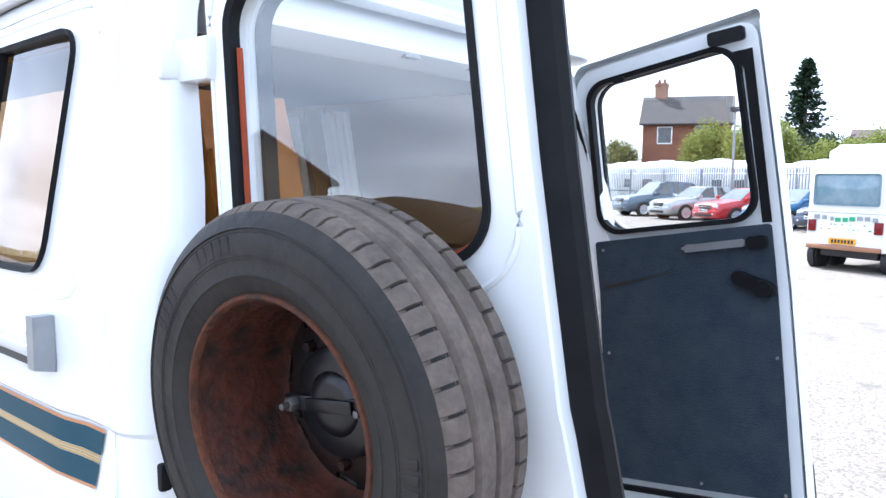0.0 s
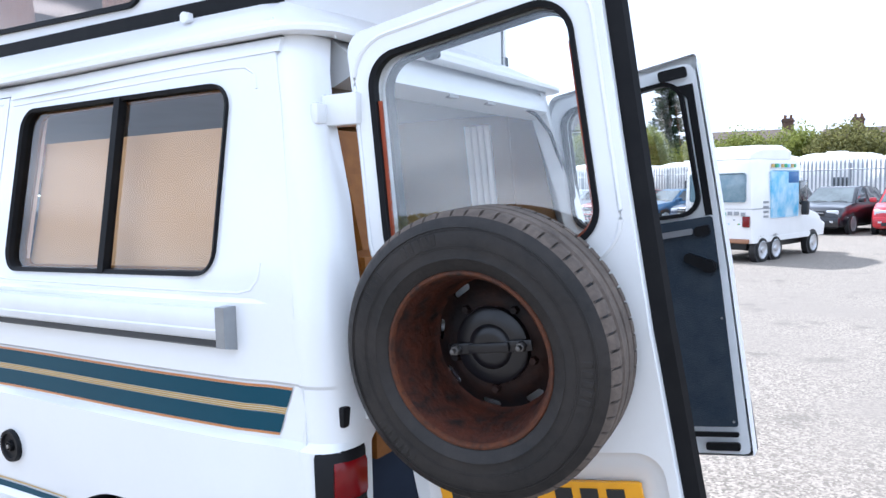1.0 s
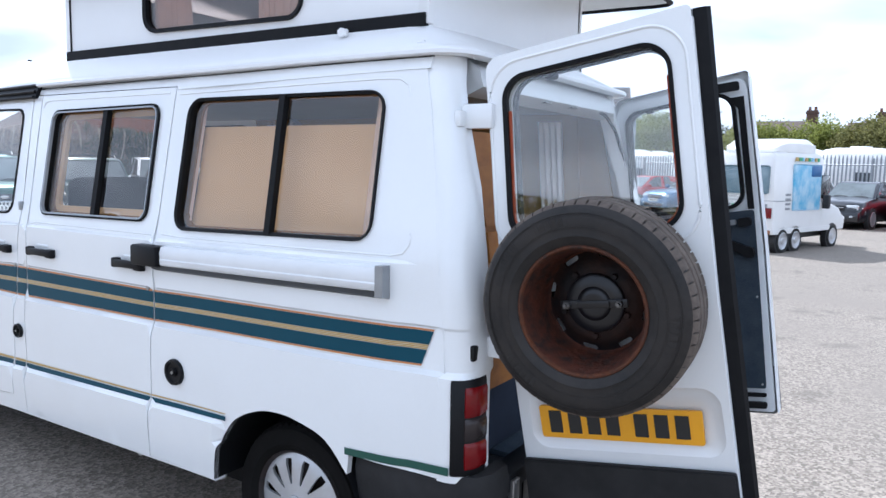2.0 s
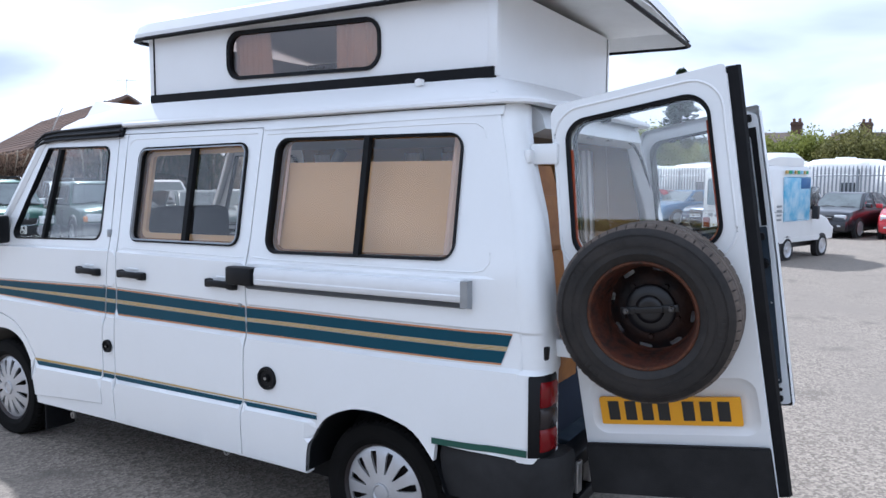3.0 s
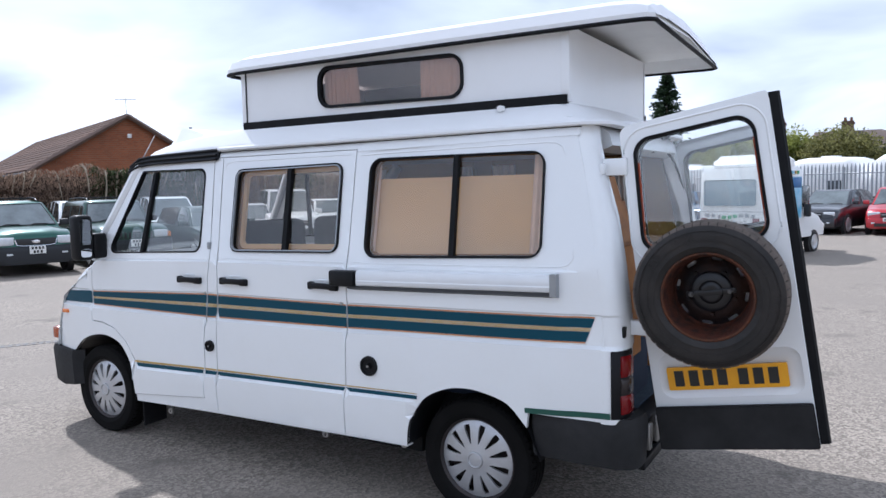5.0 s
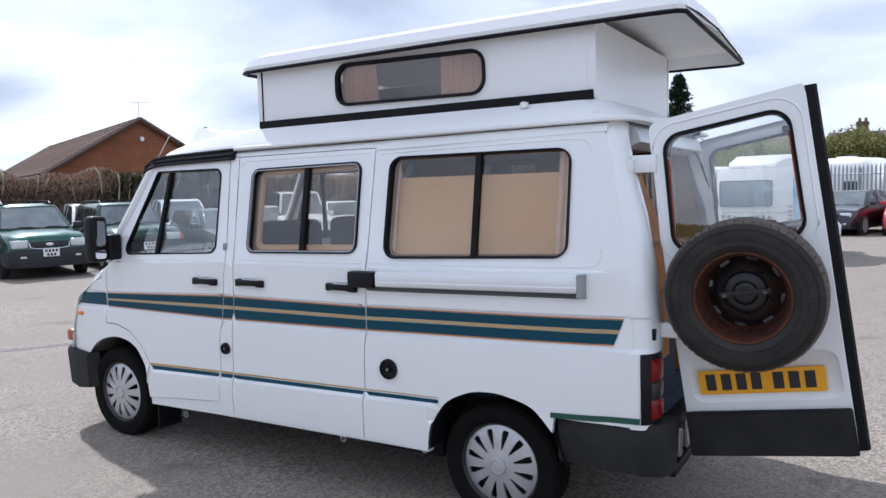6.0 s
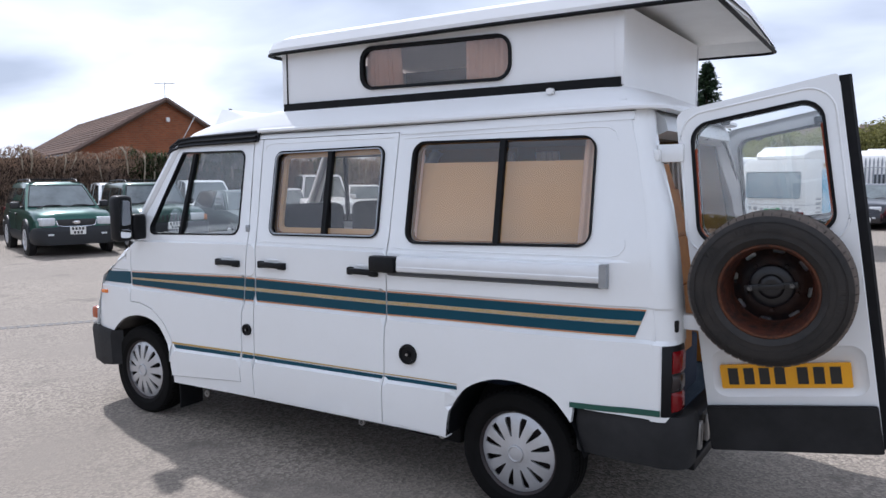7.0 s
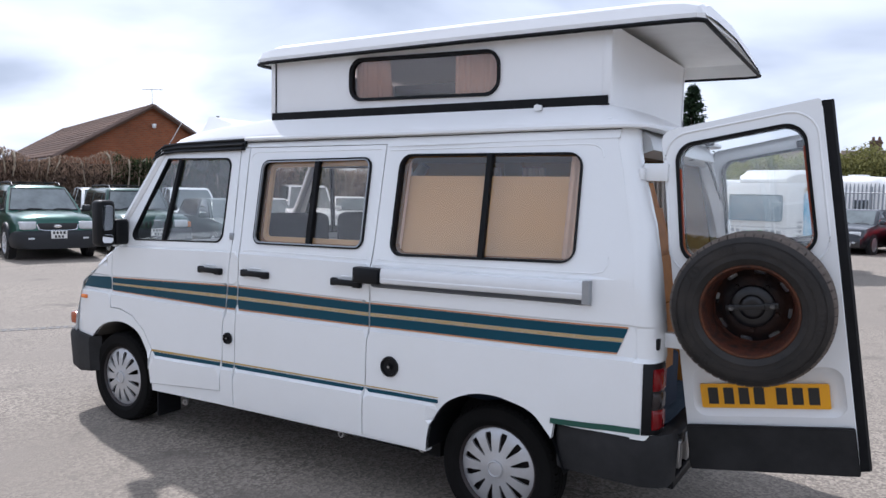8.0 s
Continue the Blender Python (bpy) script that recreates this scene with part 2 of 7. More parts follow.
def box(bm, x0, x1, y0, y1, z0, z1, bevel=0.0, seg=2, m=None):
    r = bmesh.ops.create_cube(bm, size=1)
    vs = r["verts"]
    for v in vs:
        v.co = Vector((x0 + (v.co.x + 0.5) * (x1 - x0), y0 + (v.co.y + 0.5) * (y1 - y0), z0 + (v.co.z + 0.5) * (z1 - z0)))
    if bevel:
        es = list({e for v in vs for e in v.link_edges})
        b = bmesh.ops.bevel(bm, geom=es, offset=bevel, segments=seg, affect="EDGES", profile=0.5)
        vs = list({v for f in b["faces"] for v in f.verts} | {v for v in vs if v.is_valid})
    if m is not None:
        bmesh.ops.transform(bm, matrix=m, verts=vs)
    return vs


def new_box(x0, x1, y0, y1, z0, z1, bevel=0.0, seg=2, m=None):
    bm = bmesh.new()
    box(bm, x0, x1, y0, y1, z0, z1, bevel, seg, m)
    return bm


def lathe(bm, profile, steps=48, m=None, cap=False):
    """Turns (radius, height) pairs about the local z axis."""
    rings = []
    for r, h in profile:
        ring = [bm.verts.new((r * math.cos(2 * math.pi * i / steps), r * math.sin(2 * math.pi * i / steps), h)) for i in range(steps)]
        rings.append(ring)
    for a, b in zip(rings, rings[1:]):
        for i in range(steps):
            bm.faces.new((a[i], a[(i + 1) % steps], b[(i + 1) % steps], b[i]))
    if cap:
        bm.faces.new(rings[0][::-1])
        bm.faces.new(rings[-1])
    vs = [v for r in rings for v in r]
    if m is not None:
        bmesh.ops.transform(bm, matrix=m, verts=vs)
    return vs


def tube(bm, pts, r, sides=8, closed=False, cap=True):
    """A round bar through the points."""
    pts = [Vector(p) for p in pts]
    rings = []
    n = len(pts)
    up = Vector((0, 0, 1))
    for i, p in enumerate(pts):
        d = (pts[(i + 1) % n] - pts[i - 1]) if closed else (pts[min(i + 1, n - 1)] - pts[max(i - 1, 0)])
        d.normalize()
        a = d.cross(up)
        if a.length < 0.05:
            a = d.cross(Vector((1, 0, 0)))
        a.normalize()
        b = d.cross(a)
        rr = r[i] if isinstance(r, (list, tuple)) else r
        rings.append([bm.verts.new(p + a * rr * math.cos(2 * math.pi * k / sides) + b * rr * math.sin(2 * math.pi * k / sides)) for k in range(sides)])
    pairs = list(zip(rings, rings[1:])) + ([(rings[-1], rings[0])] if closed else [])
    for a, b in pairs:
        for k in range(sides):
            bm.faces.new((a[k], a[(k + 1) % sides], b[(k + 1) % sides], b[k]))
    if cap and not closed:
        bm.faces.new(rings[0][::-1])
        bm.faces.new(rings[-1])


def rounded(corners, radius, n=6):
    """A closed 2D loop through the corners with rounded turns; radius: one number or one for each corner."""
    out = []
    k = len(corners)
    for i in range(k):
        r = radius[i] if isinstance(radius, (list, tuple)) else radius
        p, a, b = Vector(corners[i]), Vector(corners[i - 1]), Vector(corners[(i + 1) % k])
        da, db = (a - p).normalized(), (b - p).normalized()
        if r <= 0:
            out.append(tuple(p))
            continue
        half = da.angle(db) / 2
        t = min(r / math.tan(half), 0.48 * (a - p).length, 0.48 * (b - p).length)
        r = t * math.tan(half)
        c = p + (da + db).normalized() * (r / math.sin(half))
        s, e = p + da * t, p + db * t
        a0, a1 = math.atan2(s.y - c.y, s.x - c.x), math.atan2(e.y - c.y, e.x - c.x)
        d = (a1 - a0 + math.pi) % (2 * math.pi) - math.pi
        out += [(c.x + r * math.cos(a0 + d * j / n), c.y + r * math.sin(a0 + d * j / n)) for j in range(n + 1)]
    return out


def dense(loop, step):
    out = []
    for a, b in zip(loop, loop[1:] + loop[:1]):
        m = max(1, int(math.dist(a, b) / step))
        out += [(a[0] + (b[0] - a[0]) * j / m, a[1] + (b[1] - a[1]) * j / m) for j in range(m)]
    return out


def inside(p, loop):
    x, y = p
    hit = False
    for (x1, y1), (x2, y2) in zip(loop, loop[1:] + loop[:1]):
        if (y1 > y) != (y2 > y) and x < (x2 - x1) * (y - y1) / (y2 - y1) + x1:
            hit = not hit
    return hit


def sheet(bm, outline, holes, put, step=0.08, flange=0.02, creases=()):
    """A curved panel with holes. put(u, v, w) maps it into space, w inwards; its rim is turned in by flange."""
    loops = [dense(outline, step)] + [dense(h, step) for h in holes]
    pts, edges = [], []
    for lp in loops:
        s = len(pts)
        pts += lp
        edges += [(s + i, s + (i + 1) % len(lp)) for i in range(len(lp))]
    xs, ys = [p[0] for p in outline], [p[1] for p in outline]
    gx = int((max(xs) - min(xs)) / step) + 1
    gy = int((max(ys) - min(ys)) / step) + 1
    rim = np.array(pts)
    for i in range(gx):
        for j in range(gy):
            p = (min(xs) + (i + 0.5) * step, min(ys) + (j + 0.5) * step)
            if any(abs(p[1] - np.interp(p[0], [q[0] for q in line], [q[1] for q in line])) < 0.02 for line in creases):
                continue
            if inside(p, outline) and not any(inside(p, h) for h in holes) and np.min((rim[:, 0] - p[0]) ** 2 + (rim[:, 1] - p[1]) ** 2) > (0.45 * step) ** 2:
                pts.append(p)
    for line in creases:
        last = None
        for p in line:
            if inside(p, outline) and not any(inside(p, h) for h in holes):
                pts.append(p)
                if last is not None:
                    edges.append((last, len(pts) - 1))
                last = len(pts) - 1
            else:
                last = None
    vv, _, ff, *_ = geometry.delaunay_2d_cdt([Vector(p) for p in pts], edges, [], 0, 1e-5)
    vs = [bm.verts.new(put(v.x, v.y, 0.0)) for v in vv]
    keep = []
    for f in ff:
        c = sum((vv[i] for i in f), Vector((0, 0))) / len(f)
        if inside(c, outline) and not any(inside(c, h) for h in holes):
            keep.append(bm.faces.new([vs[i] for i in f]))
    rims = [e for e in {e for f in keep for e in f.edges} if len(e.link_faces) == 1]
    idx = {v: i for i, v in enumerate(vs)}
    made = {}
    for e in rims:
        for v in e.verts:
            if v not in made:
                q = vv[idx[v]]
                made[v] = bm.verts.new(put(q.x, q.y, flange))
    for e in rims:
        a, b = e.verts
        bm.faces.new((a, b, made[b], made[a]))
    for v in [v for v in vs if not v.link_faces]:
        bm.verts.remove(v)


def ring(bm, outer, inner, put, w0, w1, w2=None):
    """A frame between two loops of equal count, from depth w0 (front) to w1 (back)."""
    n = len(outer)
    w2 = w0 if w2 is None else w2
    a = [bm.verts.new(put(*p, w1)) for p in outer]
    b = [bm.verts.new(put(*p, w0)) for p in outer]
    c = [bm.verts.new(put(*p, w2)) for p in inner]
    d = [bm.verts.new(put(*p, w1)) for p in inner]
    for i in range(n):
        j = (i + 1) % n
        bm.faces.new((a[i], a[j], b[j], b[i]))
        bm.faces.new((b[i], b[j], c[j], c[i]))
        bm.faces.new((c[i], c[j], d[j], d[i]))
        bm.faces.new((d[i], d[j], a[j], a[i]))


def inset_loop(corners, d):
    """The corners of a convex loop moved inwards by d."""
    k = len(corners)
    cx, cy = sum(p[0] for p in corners) / k, sum(p[1] for p in corners) / k
    lines = []
    for i in range(k):
        p, q = Vector(corners[i]), Vector(corners[(i + 1) % k])
        t = (q - p).normalized()
        nn = Vector((-t.y, t.x))
        if nn.dot(Vector((cx, cy)) - p) < 0:
            nn = -nn
        lines.append((p + nn * d, t))
    out = []
    for i in range(k):
        (p, t), (q, s) = lines[i - 1], lines[i]
        den = t.x * s.y - t.y * s.x
        a = ((q.x - p.x) * s.y - (q.y - p.y) * s.x) / den
        out.append((p.x + t.x * a, p.y + t.y * a))
    return out


def slab(bm, loop, put, w0, w1):
    """A flat plate with the outline loop between two depths."""
    a = [bm.verts.new(put(*p, w0)) for p in loop]
    b = [bm.verts.new(put(*p, w1)) for p in loop]
    bm.faces.new(a)
    bm.faces.new(b[::-1])
    n = len(loop)
    for i in range(n):
        j = (i + 1) % n
        bm.faces.new((a[i], b[i], b[j], a[j]))


def loft(bm, sections, closed=True, cap=True):
    rings = [[bm.verts.new(p) for p in s] for s in sections]
    n = len(rings[0])
    for a, b in zip(rings, rings[1:]):
        for i in range(n if closed else n - 1):
            j = (i + 1) % n
            bm.faces.new((a[i], a[j], b[j], b[i]))
    if cap and closed:
        bm.faces.new(rings[0][::-1])
        bm.faces.new(rings[-1])


def strip(bm, pts_top, pts_bot, put, w):
    """A thin decal between two lines, w proud."""
    a = [bm.verts.new(put(*p, w)) for p in pts_top]
    b = [bm.verts.new(put(*p, w)) for p in pts_bot]
    for i in range(len(a) - 1):
        bm.faces.new((a[i], a[i + 1], b[i + 1], b[i]))


def lerp_pts(p, q, n):
    return [(p[0] + (q[0] - p[0]) * i / n, p[1] + (q[1] - p[1]) * i / n) for i in range(n + 1)]

# ---- the ground ----
bm = bmesh.new()
bmesh.ops.create_grid(bm, x_segments=60, y_segments=60, size=1)
for v in bm.verts:
    v.co = Vector((math.copysign(abs(v.co.x) ** 3, v.co.x) * 600, math.copysign(abs(v.co.y) ** 3, v.co.y) * 600, 0))
single("ground", bm, TARMAC, "pale worn tarmac yard with fine gravel and stains", "ground", "structure", smooth=0)

# ---- the camper van: front towards -x, near side at y = 0 ----
MID = 0.92          # the van's middle line
XF, XR = -0.64, 3.915


def belt_line(x):
    return float(np.interp(x, [-0.1, 1.2, 2.3, 3.7], [1.285, 1.318, 1.325, 1.352]))


def waist_line(x):
    return float(np.interp(x, [-0.6, 1.15, 2.336, 3.9], [0.948, 0.944, 0.964, 1.007]))


def band_line(x):
    return float(np.interp(x, [-0.03, 1.15, 2.336, 3.777], [1.068, 1.111, 1.117, 1.150]))


def rocker_line(x):
    return 0.548 + 0.082 * (x - 0.34) / 2.45


CREASES = [[(x, f(x) - d) for x in np.linspace(-0.5, 3.80, 90)] for f, h in ((belt_line, 0.011), (band_line, 0.008), (waist_line, 0.014), (rocker_line, 0.016)) for d in (0.0, h)]


def side_y(x, z):
    y = float(np.interp(z, [0.3, 0.5, 0.8, 1.1, 1.3, 1.36, 1.42, 1.9, 1.99, 2.15], [0.03, 0.012, 0.0, 0.0, 0.004, 0.011, 0.024, 0.112, 0.13, 0.215]))
    y += 0.03 * min(1, max(0, (2.3 - x) / 1.2))
    # pressed steps: belt line, waist crease and rocker ledge
    y += 0.007 * min(1, max(0, (band_line(x) - z) / 0.008))
    for zc, d, h in ((belt_line(x), 0.013 * min(1, max(0, (3.70 - x) / 0.08)), 0.011), (waist_line(x), 0.020, 0.014), (rocker_line(x), 0.024 if 0.40 < x < 2.76 else 0.0, 0.016)):
        y -= d * min(1, max(0, (zc - z) / h))
    # the rear quarter swells a little
    swell = min(1, max(0, (x - 2.4) / 1.0))
    y -= (0.026 + 0.014 * min(1, max(0, (z - 1.25) / 0.2))) * swell * swell * (3 - 2 * swell)
    if x < 0.1:
        y += 0.12 * (0.1 - x) ** 2
    xf = float(np.interp(z, [0.3, 0.6, 0.72, 1.0, 1.15, 1.3], [-0.66, -0.64, -0.62, -0.53, -0.3, -0.05]))
    if x < xf + 0.16:
        d = min(1, (xf + 0.16 - x) / 0.16)
        y += 0.16 * (1 - math.sqrt(max(0, 1 - d * d)))
    return y


def rear_x(z):
    return float(np.interp(z, [0, 1.0, 1.18, 1.4, 1.59, 1.84, 2.01], [3.912, 3.912, 3.903, 3.876, 3.838, 3.762, 3.724]))


def near_side(x, z, w):
    return Vector((x, side_y(x, z) + w, z))


def far_side(x, z, w):
    return Vector((x, 2 * MID - side_y(x, z) - w, z))


van = thing("camper_van", "white high-top camper van with raised roof and open rear doors", "van", at=(1.6, 0.92, 0))

def flowing(pts, k=4):
    """A smooth line through the points."""
    out = []
    for i in range(len(pts) - 1):
        p0, p1, p2, p3 = pts[max(i - 1, 0)], pts[i], pts[i + 1], pts[min(i + 2, len(pts) - 1)]
        for j in range(k):
            q = j / k
            out.append(tuple(0.5 * (2 * b + (c - a) * q + (2 * a - 5 * b + 4 * c - d) * q * q + (3 * b - a - 3 * c + d) * q ** 3) for a, b, c, d in zip(p0, p1, p2, p3)))
    return out + [pts[-1]]


ARCH_F = [(0.41, 0.31), (0.40, 0.45), (0.37, 0.56), (0.29, 0.68), (0.19, 0.73), (0.08, 0.745), (-0.04, 0.73), (-0.16, 0.69), (-0.26, 0.62), (-0.30, 0.585)]
ARCH_R = [(2.73, 0.37), (2.745, 0.47), (2.78, 0.56), (2.86, 0.652), (2.99, 0.712), (3.10, 0.728), (3.20, 0.72), (3.335, 0.68), (3.435, 0.575), (3.47, 0.50), (3.50, 0.41)]
FENDER = [(-0.025, 1.30), (-0.035, 0.835), (0.08, 0.835), (0.22, 0.80), (0.34, 0.71), (0.42, 0.59)] + flowing(ARCH_F[1:]) + [(-0.635, 0.585), (-0.62, 0.72), (-0.53, 1.0), (-0.30, 1.15)]
F_DOOR = [(-0.018, 1.305), (-0.028, 0.842), (0.085, 0.842), (0.225, 0.806), (0.345, 0.716), (0.427, 0.592), (0.412, 0.47), (0.415, 0.352), (1.122, 0.415), (1.142, 0.80), (1.20, 1.31), (1.158, 1.955), (0.41, 1.952)]
F_WIN = [(0.15, 1.332), (1.105, 1.362), (1.09, 1.908), (0.452, 1.908)]
PILLAR = [(1.13, 0.42), (1.15, 0.80), (1.208, 1.31), (1.166, 1.965), (1.24, 1.968), (1.278, 1.21), (1.25, 0.59), (1.245, 0.345), (1.13, 0.345)]
S_DOOR = [(1.252, 0.345), (1.257, 0.59), (1.286, 1.21), (1.248, 1.967), (2.334, 1.968), (2.330, 1.033), (2.302, 0.365)]
M_WIN = [(1.384, 1.370), (2.262, 1.386), (2.254, 1.905), (1.376, 1.893)]
QUARTER = [(2.309, 0.372), (2.337, 1.033), (2.341, 1.968), (3.655, 1.985), (3.694, 1.84), (3.749, 1.59), (3.781, 1.4), (3.809, 1.18), (3.819, 1.0), (3.819, 0.652), (3.446, 0.652)] + flowing(ARCH_R[::-1][2:])
B_WIN = [(2.441, 1.365), (3.517, 1.397), (3.509, 1.915), (2.442, 1.919)]
for side, put in (("near", near_side), ("far", far_side)):
    for nm, outline, hole, rad in (("front_wing", FENDER, None, 0), ("front_door", F_DOOR, F_WIN, (0.05, 0.06, 0.06, 0.02)), ("door_pillar", PILLAR, None, 0),
                                   ("sliding_door", S_DOOR, M_WIN, 0.06), ("rear_quarter_panel", QUARTER, B_WIN, 0.075)):
        bm = bmesh.new()
        sheet(bm, outline, [rounded(inset_loop(hole, 0.007), rad)] if hole else [], put, 0.065, 0.025, CREASES)
        panel = part(nm, bm, WHITE, van, smooth=17)
        if not hole:
            continue
        # rubber and aluminium window frame with two panes
        fw = 0.009 if nm == "front_door" else 0.015
        outer, inner = rounded(inset_loop(hole, 0.0 if nm == "front_door" else 0.003), rad, 8), rounded(inset_loop(hole, fw), rad if isinstance(rad, tuple) else rad - 0.02, 8)
        bm = bmesh.new()
        ring(bm, outer, inner, put, -0.012 if nm != "front_door" else -0.003, 0.03, -0.006)
        part("window_frame", bm, RUBBER, panel, "black rubber window seal")
        if nm == "sliding_door":
            bm = bmesh.new()
            ring(bm, rounded(inset_loop(hole, 0.012), 0.05, 8), rounded(inset_loop(hole, 0.019), 0.044, 8), put, -0.0145, 0.0)
            part("frame_trim", bm, ALUGREY, panel, "dull aluminium trim strip")
        bm = bmesh.new()
        sheet(bm, rounded(inset_loop(hole, fw - 0.006), 0.04), [], lambda x, z, w: put(x, z, 0.012 + w), 0.1, 0.005)
        pane = part("window_pane", bm, CABGLASS if nm == "front_door" else TINT, panel)
        if nm == "front_door":
            a, b, wdt = (0.525, 1.345), (0.59, 1.895), 0.014
        elif nm == "sliding_door":
            a, b, wdt = (1.845, 1.383), (1.838, 1.893), 0.017
        else:
            a, b, wdt = (3.012, 1.385), (3.006, 1.912), 0.015
        bm = bmesh.new()
        slab(bm, [(a[0] - wdt, a[1]), (a[0] + wdt, a[1]), (b[0] + wdt, b[1]), (b[0] - wdt, b[1])], put, -0.008, 0.02)
        part("mullion", bm, RUBBER, panel, "black window divider")
    # inner trim with the same openings
    bm = bmesh.new()
    sheet(bm, [(1.25, 0.77), (3.80, 0.77), (3.79, 1.0), (3.64, 1.95), (1.2, 1.95)], [rounded(inset_loop(h, 0.02), 0.05) for h in (M_WIN, B_WIN)], lambda x, z, w: put(x, z, 0.05 + w), 0.12, 0.012)
    part("inner_trim", bm, LINER, van, "tan ply lining of the living area")
    # pressed crease line and sill
    bm = bmesh.new()
    sheet(bm, [(0.42, 0.30), (1.34, 0.325), (2.31, 0.352), (2.73, 0.36), (2.73, 0.372), (2.31, 0.368), (1.25, 0.343), (1.125, 0.41), (0.42, 0.348)], [], lambda x, z, w: put(x, z, 0.008 + w), 0.1, 0.05)
    part("sill", bm, WHITE, van)
    # wheel arch lips and dark wheel houses
    for nm, arc in (("front", flowing(ARCH_F)), ("rear", flowing(ARCH_R))):
        bm = bmesh.new()
        a = [bm.verts.new(put(x, z, 0.0)) for x, z in arc]
        b = [bm.verts.new(put(x, z, 0.33)) for x, z in arc]
        for i in range(len(arc) - 1):
            bm.faces.new((a[i], a[i + 1], b[i + 1], b[i]))
        bm.faces.new(b)
        part("wheel_house", bm, PLASTIC, van, "dark wheel arch liner")

# rear end: corner posts, header, sill and floor around the open doorway
for sgn in (0, 1):
    fy = (lambda y: y) if not sgn else (lambda y: 2 * MID - y)
    bm = bmesh.new()
    secs = []
    for z in (0.645, 0.8, 0.9, 0.97, 0.988, 1.006, 1.03, 1.09, 1.138, 1.148, 1.18, 1.29, 1.4, 1.5, 1.59, 1.72, 1.84, 1.93, 2.022):
        x0, y0 = rear_x(z) - 0.095, side_y(3.7, z)
        deep = float(np.interp(z, [1.3, 1.85], [0.160, 0.130]))
        arc = [(x0 + 0.095 * math.sin(q), y0 + 0.095 * (1 - math.cos(q))) for q in np.linspace(0, math.pi / 2, 9)]
        secs.append([(x, fy(y), z) for x, y in [(x0 - 0.014, y0 + 0.0015)] + arc + [(x0 + 0.092, y0 + deep - 0.005), (x0 + 0.02, y0 + deep), (x0, y0 + 0.06)]])
    loft(bm, secs)
    part("rear_post", bm, WHITE, van, smooth=20)
bm = bmesh.new()
loft(bm, [[(3.755, y, 1.985), (3.77, y, 1.93), (3.70, y, 1.90), (3.60, y, 1.92), (3.60, y, 2.0), (3.70, y, 2.03)] for y in (0.262, 0.5, 0.92, 1.34, 1.578)])
part("rear_header", bm, WHITE_IN, van)
bm = bmesh.new()
tube(bm, [(rear_x(z) - 0.01, 2 * MID - side_y(3.7, z) - 0.128, z) for z in (0.7, 1.0, 1.3, 1.6, 1.85)] + [(3.752, 1.50, 1.915), (3.755, 1.36, 1.935), (3.757, 0.92, 1.938), (3.755, 0.48, 1.935)], 0.008, 6)
part("doorway_seal", bm, RUBBER, van, "black rubber seal round the rear doorway")
for y in (0.78, 1.05):
    part("catch_plate", new_box(3.735, 3.765, y, y + 0.06, 1.918, 1.945, 0.004), ALUGREY, van)
part("load_floor", new_box(0.1, 3.86, 0.37, 1.47, 0.56, 0.62, 0.01), CARPET, van, "dark blue floor of the living area")
bm = bmesh.new()
# the first box hangs low so that less light passes under the van
box(bm, 0.46, 2.68, 0.20, 1.64, 0.24, 0.57, 0.02)
box(bm, -0.5, 3.80, 0.40, 1.44, 0.28, 0.57, 0.02)
part("floor_pan", new_box(0.46, 2.70, 0.05, 1.79, 0.40, 0.425, 0.004), PLASTIC, van)
part("underbody", bm, PLASTIC, van, "dark underside with tanks and beams, set low to block light")
part("rear_chassis", new_box(3.50, 3.86, 0.20, 0.38, 0.40, 0.60, 0.02), PLASTIC, van)
part("spare_cradle", new_box(3.44, 3.84, 0.385, 1.455, 0.40, 0.50, 0.03), PLASTIC, van)
part("rear_chassis", new_box(3.50, 3.88, 1.46, 1.64, 0.32, 0.60, 0.02), PLASTIC, van)

# nose: bonnet, grille panel, windscreen
def nose_section(z, x_mid, x_edge, bow=0.12):
    ys = [side_y(x_edge + 0.16, z) + 0.02 * 0, 0.28, 0.55, 0.92, 1.29, 1.56, 2 * MID - side_y(x_edge + 0.16, z)]
    return [(x_edge + 0.16 - (x_edge + 0.16 - x_mid) * math.sqrt(max(0, 1 - (abs(y - MID) / 0.93) ** 4)), y, z) for y in ys]


bm = bmesh.new()
loft(bm, [nose_section(0.56, -0.68, -0.58), nose_section(0.72, -0.66, -0.55), nose_section(1.0, -0.56, -0.45), nose_section(1.15, -0.33, -0.20), nose_section(1.29, -0.06, 0.03)], closed=False)
part("bonnet", bm, WHITE, van)
bm = bmesh.new()
ws = []
for f in np.linspace(0, 1, 6):
    z = 1.30 + 0.67 * f
    x = -0.03 + 0.44 * f
    y0 = side_y(0.3, z) + 0.01
    ws.append([(x + 0.02 - 0.10 * (1 - ((y - MID) / (MID - y0)) ** 2), y, z) for y in np.linspace(y0, 2 * MID - y0, 9)])
loft(bm, ws, closed=False)
part("windscreen", bm, GLASS, van)
for yy in (side_y(0.3, 1.3) + 0.012, 2 * MID - side_y(0.3, 1.3) - 0.012):
    s = 1 if yy < MID else -1
    bm = bmesh.new()
    tube(bm, [(-0.04, yy, 1.29), (0.18, yy + s * 0.05, 1.61), (0.40, yy + s * 0.115, 1.955)], 0.032)
    part("windscreen_pillar", bm, WHITE, van)
bm = bmesh.new()
tube(bm, [(0.06, 0.165, 1.60), (0.52, 0.20, 2.155)], [0.005, 0.003], 6)
part("radio_aerial", bm, STEEL, van, "thin radio aerial")
